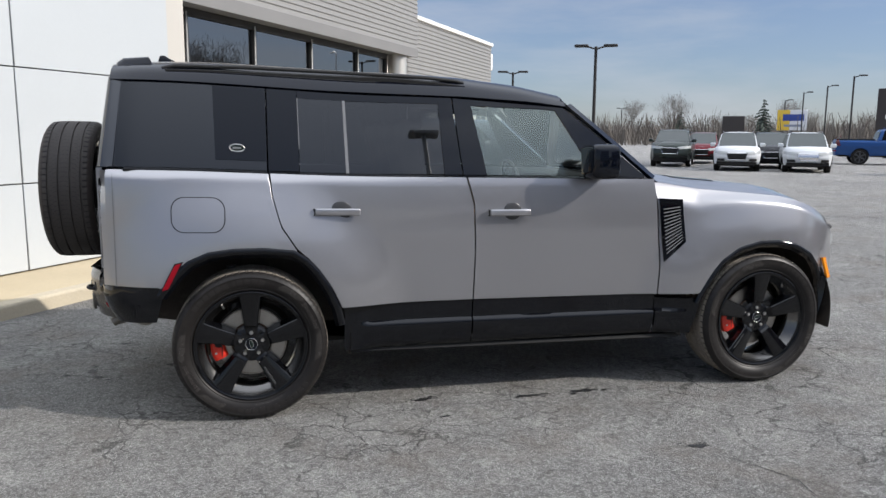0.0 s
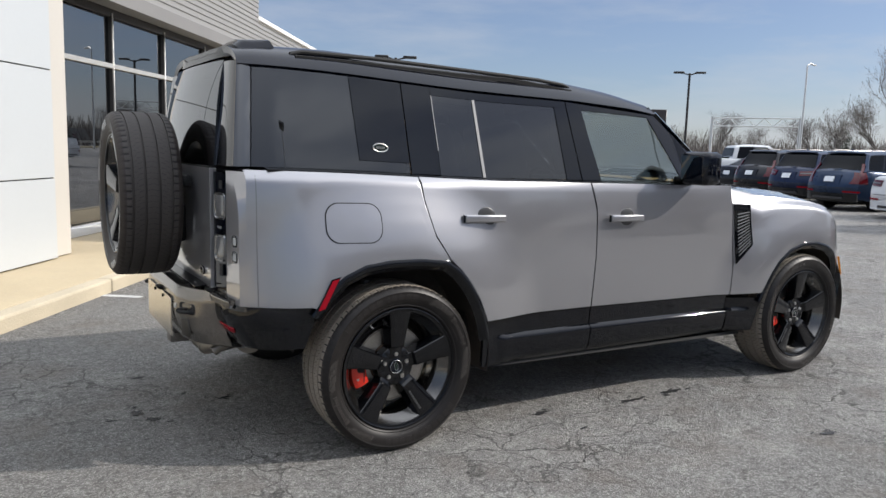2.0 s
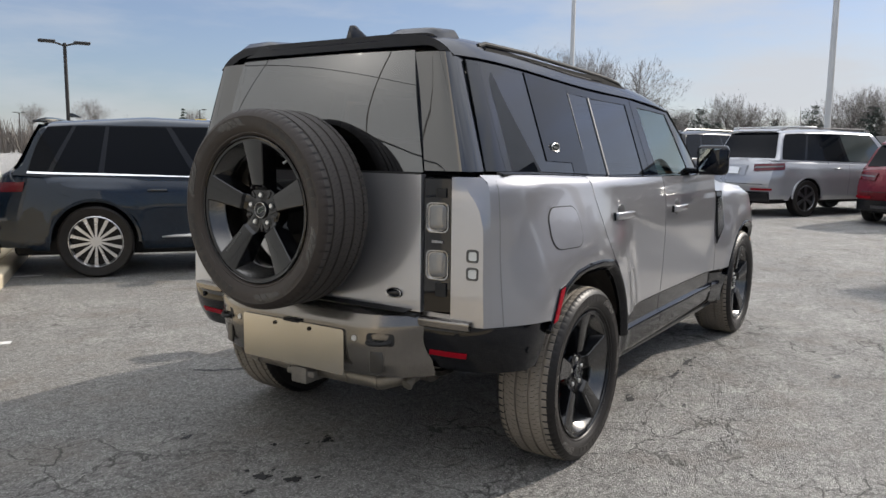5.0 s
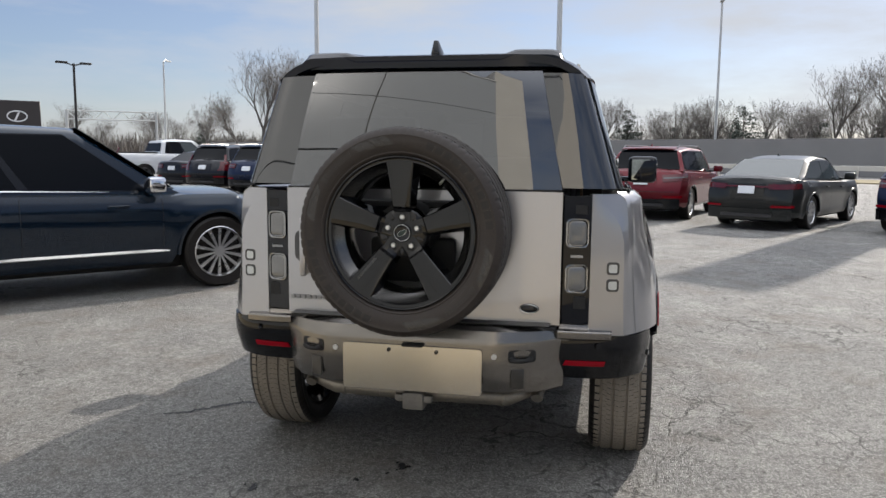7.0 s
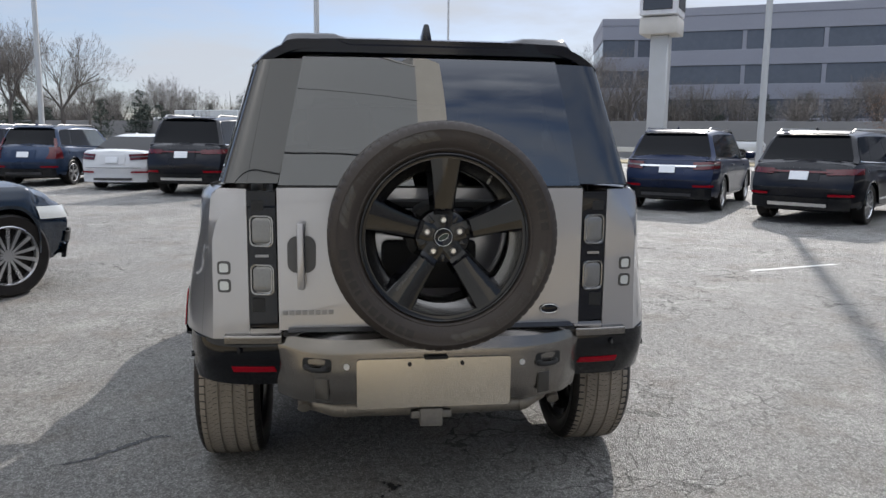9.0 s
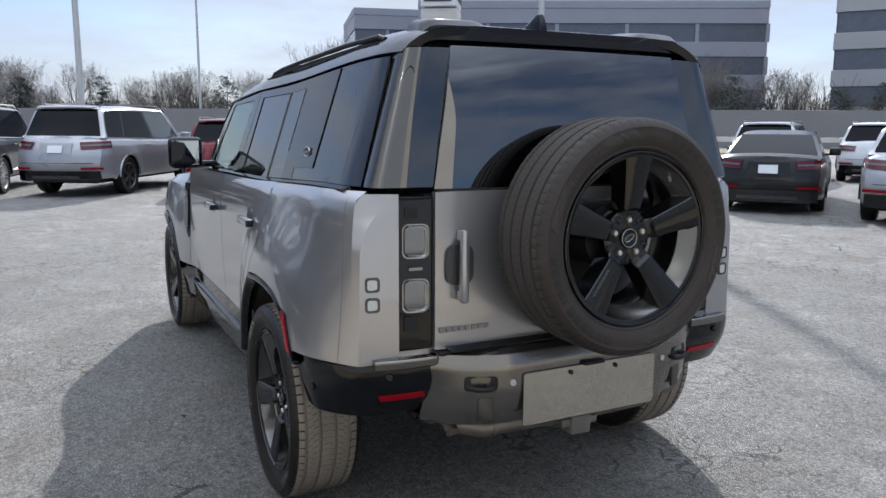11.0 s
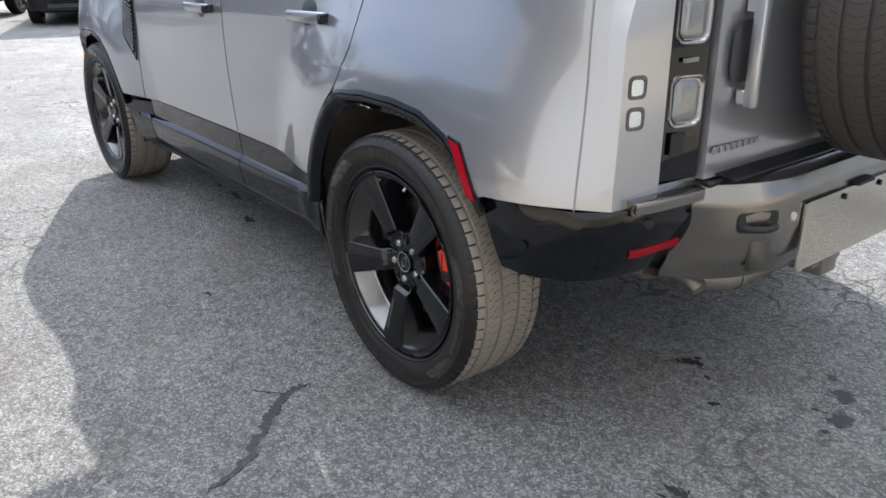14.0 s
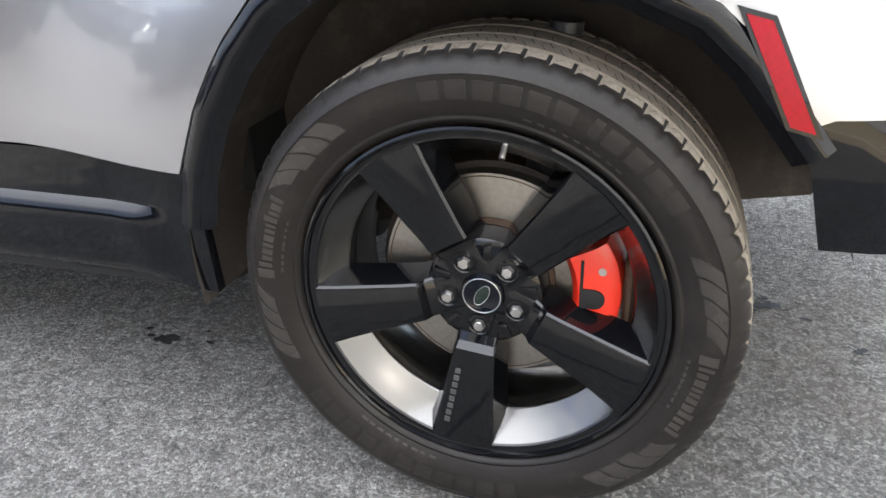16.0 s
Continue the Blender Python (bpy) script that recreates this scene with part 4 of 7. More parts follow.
# tail spoiler, raised towards both ends
def sp_fn(u, v):
    k = 2 * u - 1
    a = abs(k)
    y = k * .628 - math.copysign(.07 * max(0, a - .86) / .14, k) * v
    lift = .022 * sstep((a - .48) / .12)
    pr = [(-.636, 1.776), (-.664, 1.772), (-.678, 1.780), (-.680, 1.804 + lift), (-.645, 1.828 + lift), (-.52, 1.851 + lift * .4)]
    t = v * (len(pr) - 1)
    i = min(int(t), len(pr) - 2)
    f = t - i
    x, z = pr[i][0] + (pr[i + 1][0] - pr[i][0]) * f, pr[i][1] + (pr[i + 1][1] - pr[i][1]) * f
    drop = .045 * max(0, (a - .80) / .20) ** 2
    return Vector((x + .05 * a ** 4, y, max(z - drop, 1.735)))


part("tail_spoiler", grid(sp_fn, 48, 15, (-1, 0, .5)), ROOF_BLACK, car, "glossy black roof spoiler")
fin = prism([(-.08, 0), (.10, 0), (.085, .012), (.0, .052), (-.035, .072), (-.06, .07), (-.072, .03)], -.013, .013, .006)
for v in fin.verts:
    v.co.y *= 1.6 - v.co.z * 12
move(fin, Matrix.Translation((-.44, 0, 1.842)))
part("roof_aerial", fin, BLACK_GLOSS, car, "black shark-fin aerial")
# windscreen, bonnet, nose
part("windscreen", grid(lambda u, v: Vector((2.33 - .53 * v - .05 * (2 * u - 1) ** 2 * (1 - v), (2 * u - 1) * (yg(2.3 - .5 * v, 1.26 + .42 * v) - .035), 1.262 + .475 * v - .03 * (2 * u - 1) ** 4 * v)), 16, 8, (1, 0, .5), .01), CLEAR, car)
def bon_fn(u, v):
    x = 2.345 + 1.37 * u
    k = 2 * v - 1
    hi = lp(x, WING_X, WING_Z)
    w = halfw(min(x, 3.66), hi) - .052
    z = hi + (.050 + .012 * sstep((abs(k) - .55) / .1) * (abs(k) < .8)) * (1 - abs(k) ** 5)
    return Vector((x, w * k, z))
bonnet = part("bonnet", grid(bon_fn, 30, 30, (0, 0, 1), .02), PAINT, car)
part("bonnet_plate", grid(lambda u, v: bon_fn(.15 + .22 * u, .80 + .06 * v) + Vector((0, 0, .004)), 8, 3, (0, 0, 1), .004), BLACK_TRIM, bonnet)
part("bonnet_plate", grid(lambda u, v: bon_fn(.15 + .22 * u, .14 + .06 * v) + Vector((0, 0, .004)), 8, 3, (0, 0, 1), .004), BLACK_TRIM, bonnet)
part("cowl", grid(lambda u, v: Vector((2.30 + .06 * v, (2 * u - 1) * .76, 1.245)), 6, 1, (0, 0, 1), .02), BLACK_MATTE, car)
part("nose", grid(lambda u, v: Vector((3.715 + .03 * math.sin(math.pi * v) - .16 * abs(2 * u - 1) ** 4, (2 * u - 1) * .76, .62 + .33 * v)), 20, 6, (1, 0, 0), .04), PAINT, car)
grille = part("grille", box(3.72, 3.765, -.48, .48, .70, .88, .02), BLACK_MATTE, car)
for j in range(4):
    part("grille_bar", box(3.765, 3.772, -.46, .46, .715 + .042 * j, .735 + .042 * j, .003, 1), BLACK_TRIM, grille)
for s in (-1, 1):
    hl = tube([(3.60, s * .62, .83), (3.70, s * .62, .83)], .085, 20)
    part("headlamp", hl, WHITE_LENS, car)
def fb_fn(u, v):
    k = 2 * u - 1
    return Vector((3.79 - .30 * abs(k) ** 3.5 - .06 * (1 - v) ** 2, k * .93, .36 + .28 * v))
part("front_bumper", grid(fb_fn, 28, 6, (1, 0, 0), .06), BLACK_TRIM, car, "black front bumper")
# underside
part("underbody", box(.30, 3.45, -.60, .60, .30, .46, .03), BLACK_MATTE, car)
part("rear_axle", join(tube([(0, -.72, .40), (0, .72, .40)], .045, 12), box(-.16, .14, -.14, .14, .33, .50, .04, 2), box(-.45, .35, -.46, -.40, .44, .52, .01, 1), box(-.45, .35, .40, .46, .44, .52, .01, 1)), BLACK_MATTE, car)
part("tail_floor", box(-.74, .30, -.56, .56, .56, .72, .03), BLACK_MATTE, car)
part("body_core", box(.49, 2.30, -.74, .74, .46, .70), BLACK_MATTE, car)
part("engine_bay", box(2.32, 3.5, -.58, .58, .46, 1.08), BLACK_MATTE, car)

# tailgate
tail = part("tailgate", grid(lambda u, v: Vector((-.778 - .012 * (1 - (2 * u - 1) ** 2), (2 * u - 1) * .585, .765 + .525 * v)), 24, 14, (-1, 0, 0), .03), PAINT, car)
part("rear_window", grid(lambda u, v: Vector((-.776 + .120 * .435 * v + .075 * max(0, v - .45) ** 2 + .018 - .030 * (1 - (2 * u - 1) ** 2), (2 * u - 1) * (.580 - .095 * v), 1.298 + .462 * v)), 28, 24, (-1, 0, 0), .01), REAR_GLASS, tail)
part("rear_shelf", box(-.72, -.45, -.60, .60, 1.20, 1.28), LEATHER_DARK, car)
part("window_seam", grid(lambda u, v: Vector((-.779, (2 * u - 1) * .58, 1.289 + .008 * v)), 8, 1, (-1, 0, 0), .004), BLACK_MATTE, tail)
bm = bmesh.new()
o = rrect(.105, .135, .035, 6)
bm.faces.new([bm.verts.new((-.7905, .497 + x, 1.048 + z)) for x, z in o])
orient(bm, Vector((-1, 0, 0)))
part("handle_recess", bm, mat("handle_recess_shade", (.05, .05, .052), .35, .3), tail)
h = join(box(-.838, -.806, .483, .512, .925, 1.168, .009, 2), box(-.812, -.786, .486, .509, .930, .965, .004, 1), box(-.812, -.786, .486, .509, 1.13, 1.163, .004, 1))
part("handle", h, PAINT, tail, "silver vertical grab handle")
for i in range(8):
    part("letter_bar", box(-.7895, -.7835, .553 - .0245 * i, .571 - .0245 * i, .823, .839, .001, 1), mat("grey_lettering", (.21, .21, .215), .4, .6), tail)
bm = bmesh.new()
bmesh.ops.create_uvsphere(bm, u_segments=22, v_segments=10, radius=1)
for v in bm.verts:
    v.co = Vector((-.784 + v.co.x * .006, -.462 + v.co.y * .040, .828 + v.co.z * .020))
part("badge", bm, BLACK_GLOSS, tail, "oval dark badge with no lettering")
bm = tube([(-.790, -.462 + .036 * math.cos(a), .828 + .017 * math.sin(a)) for a in [2 * math.pi * i / 24 for i in range(25)]], .0022, 6)
part("badge_ring", bm, STEEL, tail)
part("spare_carrier", join(tube([(-.79, 0.014, 1.141), (-.98, 0.014, 1.141)], .11, 20), box(-.84, -.785, -.30, .30, 1.19, 1.25, .02), box(-.83, -.785, -.16, .2, .92, 1.10, .02)), BLACK_MATTE, tail)
part("stop_lamp", join(box(-.86, -.80, -.14, .17, 1.205, 1.225, .008)), BLACK_GLOSS, tail)

# rear bumper
def bow(y):
    return .108 * (max(0.0, abs(y) - .30) / .275) ** 2


def bowed(bm):
    for v in bm.verts:
        v.co.x += bow(min(.60, abs(v.co.y)))
    return bm


def rb_fn(u, v):
    """Silver centre, curved round at both ends."""
    k = 2 * u - 1
    pr = [(-.76, .770), (-.835, .764), (-.872, .745), (-.885, .705), (-.885, .62), (-.875, .55), (-.850, .495), (-.79, .478), (-.70, .475)]
    t = v * (len(pr) - 1)
    i = min(int(t), len(pr) - 2)
    f = t - i
    x, z = pr[i][0] + (pr[i + 1][0] - pr[i][0]) * f, pr[i][1] + (pr[i + 1][1] - pr[i][1]) * f
    w = lp(z, [.475, .51, .55, .62, .77], [.594, .602, .602, .597, .590])
    # the lower ends curl forward to meet the black corners
    curl = .034 * sstep((abs(k) - .86) / .14) * sstep((.72 - z) / .16)
    return Vector((x + bow(k * w) + curl, k * w, z))
bumper = part("rear_bumper", grid(rb_fn, 40, 40, (-1, 0, 0), .02), SKID, car, "satin silver rear bumper")
part("bumper_top", box(-.79, -.70, -.57, .57, .742, .757, .004, 1), BLACK_MATTE, bumper)
part("bumper_pad", grid(lambda u, v: Vector((-.785 - .055 * v, (2 * u - 1) * .55, .7745 - .004 * v)), 8, 2, (0, 0, 1), .004), BLACK_TRIM, bumper, "black load-edge pad")
for s in (-1, 1):
    def bc_fn(u, v):
        # black corner from the silver centre round to the arch
        z = .455 + (.728 - .455) * v
        a = u
        th = math.pi / 2 * (1 - a)
        x = -.44 - .318 * math.sin(th) ** .56
        y = .545 + .399 * math.cos(th) ** .74 + .018 * sstep((a - .75) / .25)
        tuck = .075 * (1 - v) ** 1.8 - .012 * math.sin(math.pi * v)
        zl = .532 + .008 * sstep((a - .3) / .6)
        z = zl + (.722 + .020 * sstep((a - .88) / .12) - zl) * v
        return Vector((x + tuck * (1 - a) + (.034 * v - .022 * (1 - v)) * sstep((a - .6) / .4), s * (y - tuck * .8 * (1 - a * .6)), z))
    corner = part("bumper_corner", grid(bc_fn, 30, 12, (-1, s, 0), .03), BLACK_TRIM, car, "glossy black bumper corner")
    part("rear_reflector", grid(lambda u, v: bc_fn(.065 + .26 * u, .33 + .105 * v) + Vector((-.005, s * .003, 0)), 8, 1, (-1, 0, 0), .008), RED_LENS, corner, "red rear reflector strip")
    for uu, vv in ((.245, .80), (.90, .45)):
        sb = tube([bc_fn(uu, vv) + Vector((0, -s * .004, 0)), bc_fn(uu, vv) + (Vector((-.006, s * .002, 0)) if uu < .5 else Vector((-.002, s * .006, 0)))], .012, 14)
        part("parking_sensor", sb, BLACK_TRIM, corner)
    def st_fn(u, v):
        # proud lower lip, then a shallow tread and a riser
        pz = lp(v, [0, .10, .38, .46, .72, .80, 1], [.710, .716, .742, .746, .748, .764, .768])
        px = lp(v, [0, .10, .38, .46, .72, .80, 1], [.006, -.004, -.006, 0, .030, .034, .060])
        return Vector((-.778 + .030 * u ** 1.6 + px, s * (.578 + .215 * u), pz - .004 * u))
    st = grid(st_fn, 10, 20, (-1, 0, .3), .02)
    part("bumper_step", st, SKID, corner, "silver step ledge")
    # tow eye opening and sensor on the silver part
    o = rrect(.108, .050, .014, 5)
    bm = bmesh.new()
    bm.faces.new([bm.verts.new((-.8872 + .0, s * .445 + y, .650 + z)) for y, z in o])
    orient(bm, Vector((-1, 0, 0)))
    eye = part("tow_eye_opening", bowed(bm), BLACK_MATTE, car)
    loop = [(-.892 + .018 * math.cos(a), s * .445 + .004 + .040 * math.sin(a), .640 + .003 * math.cos(a)) for a in [2 * math.pi * i / 24 for i in range(25)]]
    part("tow_eye", bowed(tube(loop, .0088, 10)), BLACK_MATTE, eye, "black forged towing loop")
    part("parking_sensor", bowed(tube([(-.884, s * .335, .648), (-.8885, s * .335, .648)], .011, 14)), TRIM_GREY, bumper)
    # thin dark block whose colour stands for the shade in a bumper recess
    part("bumper_rib", bowed(box(-.8865, -.872, s * .428 - .026, s * .428 + .026, .520, .60, .003, 1)), mat("bumper_recess_shade", (.06, .056, .05), .45, .6), bumper)
    # exhaust outlets, turned down behind the bumper
    part("exhaust_outlet", tube([(-.66, s * .50, .485), (-.72, s * .50, .472), (-.75, s * .50, .452)], .024, 16), mat("exhaust_steel", (.22, .20, .17), .5, .85, .2, 8, 90, .2, 0, 0, .5, .3), car)
o = rrect(.585, .185, .012, 4)
bm = bmesh.new()
bm.faces.new([bm.verts.new((-.8885, y + .005, .583 + z)) for y, z in o])
orient(bm, Vector((-1, 0, 0)))
pl = bmesh.ops.extrude_face_region(bm, geom=bm.faces[:])
for g in pl["geom"]:
    if isinstance(g, bmesh.types.BMVert):
        g.co.x -= .006
bmesh.ops.recalc_face_normals(bm, faces=bm.faces[:])
npl = part("plate", bm, PLATE, car, "blank brushed plate panel")
for y in (.10, -.10):
    part("plate_bolt", tube([(-.8935, y, .655), (-.9005, y, .655)], .008, 10), BLACK_TRIM, npl)
part("plate_light", box(-.905, -.87, -.045, .045, .672, .686, .004, 1), BLACK_MATTE, bumper)
HITCH = mat("tow_hitch_dusty_steel", (.16, .15, .135), .55, .5, .25, 8, 90, .2, .05, 0, .4, .3)
part("tow_hitch", join(box(-.85, -.70, -.035, .055, .395, .468, .008), box(-.84, -.81, -.07, .09, .425, .455, .006)), HITCH, car, "dull grey square tow hitch")
STEEL_DULL = mat("exhaust_steel", (.22, .20, .17), .5, .85)
silencer = part("exhaust_silencer", join(tube([(-.62, -.50, .50), (-.70, -.45, .470), (-.745, -.38, .446), (-.75, 0, .442), (-.745, .38, .446), (-.70, .47, .462)], .034, 16), tube([(-.58, -.52, .50), (-.58, .52, .50)], .070, 16)), STEEL_DULL, car, "dull steel silencer across the tail")
for yb in (-.36, -.20, .18, .34):
    part("pipe_band", tube([(-.747, yb - .006, .444), (-.747, yb + .006, .444)], .0365, 16), STEEL_DULL, silencer)

# cabin
part("cabin_floor", box(-.6, 2.3, -.575, .575, .70, .74), LEATHER_DARK, car)
part("dashboard", box(1.88, 2.28, -.72, .72, 1.02, 1.25, .05, 3), LEATHER_DARK, car)
part("headliner", grid(lambda u, v: roof_fn(.06 + .90 * u, .06 + .88 * v) - Vector((0, 0, .05)), 10, 8, (0, 0, -1)), mat("headliner_cloth", (.30, .28, .25), .9), car)
for sy in (-.37, .37):
    seat = part("front_seat", join(box(.98, 1.48, sy - .25, sy + .25, .86, 1.02, .06, 3), move(box(-.07, .07, -.24, .24, 0, .60, .06, 3), Matrix.Translation((1.0, sy, 1.0)) @ Matrix.Rotation(radians(-14), 4, "Y"))), LEATHER_TAN, car)
    part("headrest", move(box(-.05, .05, -.13, .13, 0, .17, .04, 3), Matrix.Translation((.84, sy, 1.59 - .04)) @ Matrix.Rotation(radians(-8), 4, "Y")), LEATHER_DARK, seat)
for x0, h in ((.15, 1.46), (-.45, 1.42)):
    part("rear_seat", join(box(x0, x0 + .5, -.62, .62, .86, 1.0, .05, 2), box(x0 - .1, x0 + .06, -.62, .62, .9, h, .05, 2), box(x0 - .12, x0 - .02, -.48, -.22, h, h + .17, .03, 2), box(x0 - .12, x0 - .02, .22, .48, h, h + .17, .03, 2)), LEATHER_DARK, car)
sw = tube([(1.86 - .05 * math.sin(a), .37 + .185 * math.cos(a), 1.14 + .17 * math.sin(a)) for a in [2 * math.pi * i / 28 for i in range(29)]], .016, 8)
part("steering_wheel", join(sw, box(1.86, 1.90, .29, .45, 1.10, 1.18, .02)), LEATHER_DARK, car)

# ---------- wheels ----------


def tyre_profile():
    """Outline of the tyre over its width, with four grooves; radius and offset from the middle."""
    p = [(.286, -.103), (.294, -.112), (.299, -.1205), (.303, -.1225), (.307, -.1215), (.318, -.129), (.335, -.1355), (.352, -.138), (.365, -.1368), (.3685, -.1385), (.372, -.1365), (.380, -.131), (.389, -.123), (.3955, -.113)]
    k = len(p) - 1
    for g in (-.085, -.030, .030, .085):
        r = .3995 if abs(g) < .05 else .3985
        p += [(r, g - .0062), (.391, g - .0048), (.391, g + .0048), (r, g + .0062)]
    p += [(r, -y) for r, y in p[k::-1]]
    return p


def side_y(r):
    return lp(r, [.294, .299, .303, .307, .318, .335, .352, .365, .372, .380, .389], [-.112, -.1205, -.1225, -.1215, -.129, -.1355, -.138, -.1368, -.1365, -.131, -.123])


def on_sidewall(r0, r1, a0, a1, slant=0.0, up=.0012, n=3):
    """Raised field on the outer sidewall between two radii and two angles in degrees."""
    a0, a1, slant = radians(a0), radians(a1), radians(slant)

    def fn(u, v):
        r = r0 + (r1 - r0) * v
        a = a0 + (a1 - a0) * u + slant * v ** 1.5
        return Vector((r * math.cos(a), side_y(r) - up, r * math.sin(a)))
    return grid(fn, n, 4, (0, -1, 0), .0012)


def build_wheel(name):
    """Wheel with its outer face towards -y; the hub at the origin."""
    rimp = [(.286, -.100), (.2915, -.114), (.2905, -.1195), (.287, -.121), (.2835, -.119), (.2815, -.1135), (.2795, -.1125), (.2715, -.1120), (.2690, -.109), (.2435, -.060), (.2375, -.057), (.234, -.050), (.231, .0), (.233, .06), (.255, .10), (.285, .112)]
    bmr = lathe(rimp, 96)
    for f in bmr.faces:
        c = f.calc_center_median()
        f.material_index = 1 if math.hypot(c.x, c.z) < .269 else 0
    root = rim = part(name, bmr, [RIM_BLACK, RIM_BARREL], None, "gloss black five-spoke wheel with road tyre")
    n = 432
    bm = lathe(tyre_profile(), n)
    # open shoulder blocks: every sixth row of points is cut down into a groove
    for v in bm.verts:
        r, y = math.hypot(v.co.x, v.co.z), abs(v.co.y)
        if y > .09 and r > .384:
            i = round(math.atan2(v.co.z, v.co.x) / (2 * math.pi) * n + (1.0 if y < .1 else 0.0))
            if i % 6 == 0:
                k = 1 - (.0050 if r > .391 else .003) / r
                v.co.x *= k
                v.co.z *= k
    for f in bm.faces:
        c = f.calc_center_median()
        r, y = math.hypot(c.x, c.z), abs(c.y)
        cut = y > .088 and min(math.hypot(v.co.x, v.co.z) for v in f.verts) < r - .0012 and int(math.atan2(c.z, c.x) / (2 * math.pi) * n + 6 * n + (1.0 if y < .1 else 0.0)) % 6 == 0
        f.material_index = 0 if r < .386 or y > .112 else 2 if cut else 1
    part("tyre", bm, [RUBBER, TREAD, BLACK_MATTE], root, "road tyre with dusty tread")
    # fine sipes across the ribs
    bm = bmesh.new()

    def slot(a, y0, y1, w, skew, n):
        rows = []
        for k in range(n + 1):
            y = y0 + (y1 - y0) * k / n
            b = a + skew * k / n
            r = lp(abs(y), [0, .085, .113], [.3995, .3985, .3955]) + .0009
            rows.append([bm.verts.new((r * math.sin(b + e), y, r * math.cos(b + e))) for e in (-w / r, w / r)])
        for p, q in zip(rows, rows[1:]):
            bm.faces.new((p[0], p[1], q[1], q[0]))
    for i in range(96):
        a = 2 * math.pi * i / 96
        for sd in (-1, 1):
            slot(a + .03, sd * .040, sd * .060, .0011, .02, 2)
            slot(a + .01, sd * .060, sd * .079, .0008, .02, 2)
            slot(a + .02, sd * .002, sd * .024, .0008, .015, 2)
    bmesh.ops.recalc_face_normals(bm, faces=bm.faces[:])
    tagged(part("tread_pattern", bm, BLACK_MATTE, root, smooth=False), kind="stuff")
    # raised sidewall marks stand in plain bars for the moulded lettering
    SIDE = mat("sidewall_lettering_rubber", (.036, .032, .029), .42, 0, .15, 7, 90, .1, 0, 0, .25)
    EMBOSS = mat("embossed_sidewall_rubber", (.019, .017, .0158), .40, 0, .2, 7, 140, .2, 0, 0, .24)
    PATCH = mat("smooth_sidewall_rubber", (.030, .027, .0245), .27, 0, .15, 6, 90, .15, 0, 0, .4)
    rw_ = random.Random(8)
    for half in (0, 180):
        bars, a = [], 122 + half
        for i in range(11):
            w = rw_.uniform(1.5, 2.6)
            bars.append(on_sidewall(.336, .352 + (.006 if i in (0, 3, 10) else 0), a, a + w - .75, 0, .0013, 2))
            a += w
        bars.append(on_sidewall(.333, .360, a + .1, a + 2.6, 0, .0013, 3))
        tagged(part("sidewall_word", join(*bars), SIDE, root), kind="stuff")
        bars = [on_sidewall(.333, .360, 5 + half + 6.2 * i, 5 + half + 6.2 * i + (2.2 if i in (4,) else 4.7), 0, .0008, 3) for i in range(11)]
        tagged(part("sidewall_word", join(*bars), EMBOSS, root), kind="stuff")
        for a, w in ((93, 5.2), (99, 5.2), (105, 5.2), (111, 5.2), (153, 4.6), (158.4, 4.6), (163.8, 4.6), (169.2, 4.6)):
            part("sidewall_patch", on_sidewall(.330 + .0012 * (a % 7), .3655, a + half, a + half + w, -5.0 if a > 140 else 5.0), PATCH, root)
        small = [on_sidewall(.314, .3175, 20 + half + 3.1 * i, 20 + half + 3.1 * i + rw_.uniform(1.2, 2.4), 0, .0006, 1) for i in range(9)]
        small += [on_sidewall(.319, .3225, 128 + half + 2.2 * i, 128 + half + 2.2 * i + rw_.uniform(.9, 1.7), 0, .0006, 1) for i in range(8)]
        tagged(part("sidewall_small_print", join(*small), SIDE, root), kind="stuff")

    # spokes: flat faces with crisp edges, deep flanks and a step down to the nut seat
    def spoke():
        st = [(.030, .031, -.070, .010), (.078, .031, -.0705, .010), (.092, .0305, -.0775, .012), (.101, .031, -.0905, .013), (.13, .0335, -.0945, .014), (.20, .0415, -.1035, .016), (.243, .0465, -.1095, .018), (.2735, .0515, -.1138, .032)]
        bm = bmesh.new()
        rows = []
        for r, w, y, fl in st:
            pts = [(-w - fl, y + .062), (-w - .0035, y + .0045), (-w, y + .0008), (-w + .0025, y), (0, y), (w - .0025, y), (w, y + .0008), (w + .0035, y + .0045), (w + fl, y + .062)]
            rows.append([bm.verts.new((a, yy, (math.sqrt(max(r * r - a * a, .0001)) if r > .22 else r))) for a, yy in pts])
        for i in range(len(rows) - 1):
            for j in range(8):
                bm.faces.new((rows[i][j], rows[i][j + 1], rows[i + 1][j + 1], rows[i + 1][j]))
        bm.faces.new(rows[0])
        orient(bm, Vector((0, -1, 0)))
        return bm
    sp0 = spoke()
    me = bpy.data.meshes.new("spoke")
    sp0.to_mesh(me)
    sp0.free()
    for p in me.polygons:
        p.use_smooth = True
    me.set_sharp_from_angle(angle=radians(22))
    me.materials.append(RIM_BLACK)
    for i in range(5):
        turn = Matrix.Rotation(2 * math.pi * i / 5, 4, "Y")
        o = new("spoke", me)
        o.parent = rim
        o.matrix_local = turn
        at_ = turn @ Matrix.Translation((0, 0, .060))
        nut = lathe([(.0, -.0775), (.0085, -.0775), (.0108, -.0745), (.0115, -.066), (.0145, -.0645), (.0145, -.060)], 6)
        part("lug_nut", move(nut, at_), STEEL, rim, "bright lug nut")
        sock = lathe([(.0150, -.066), (.0158, -.0710), (.0172, -.0722), (.0190, -.0718), (.0200, -.0695)], 24)
        part("nut_recess", move(sock, at_), RIM_BLACK, rim)
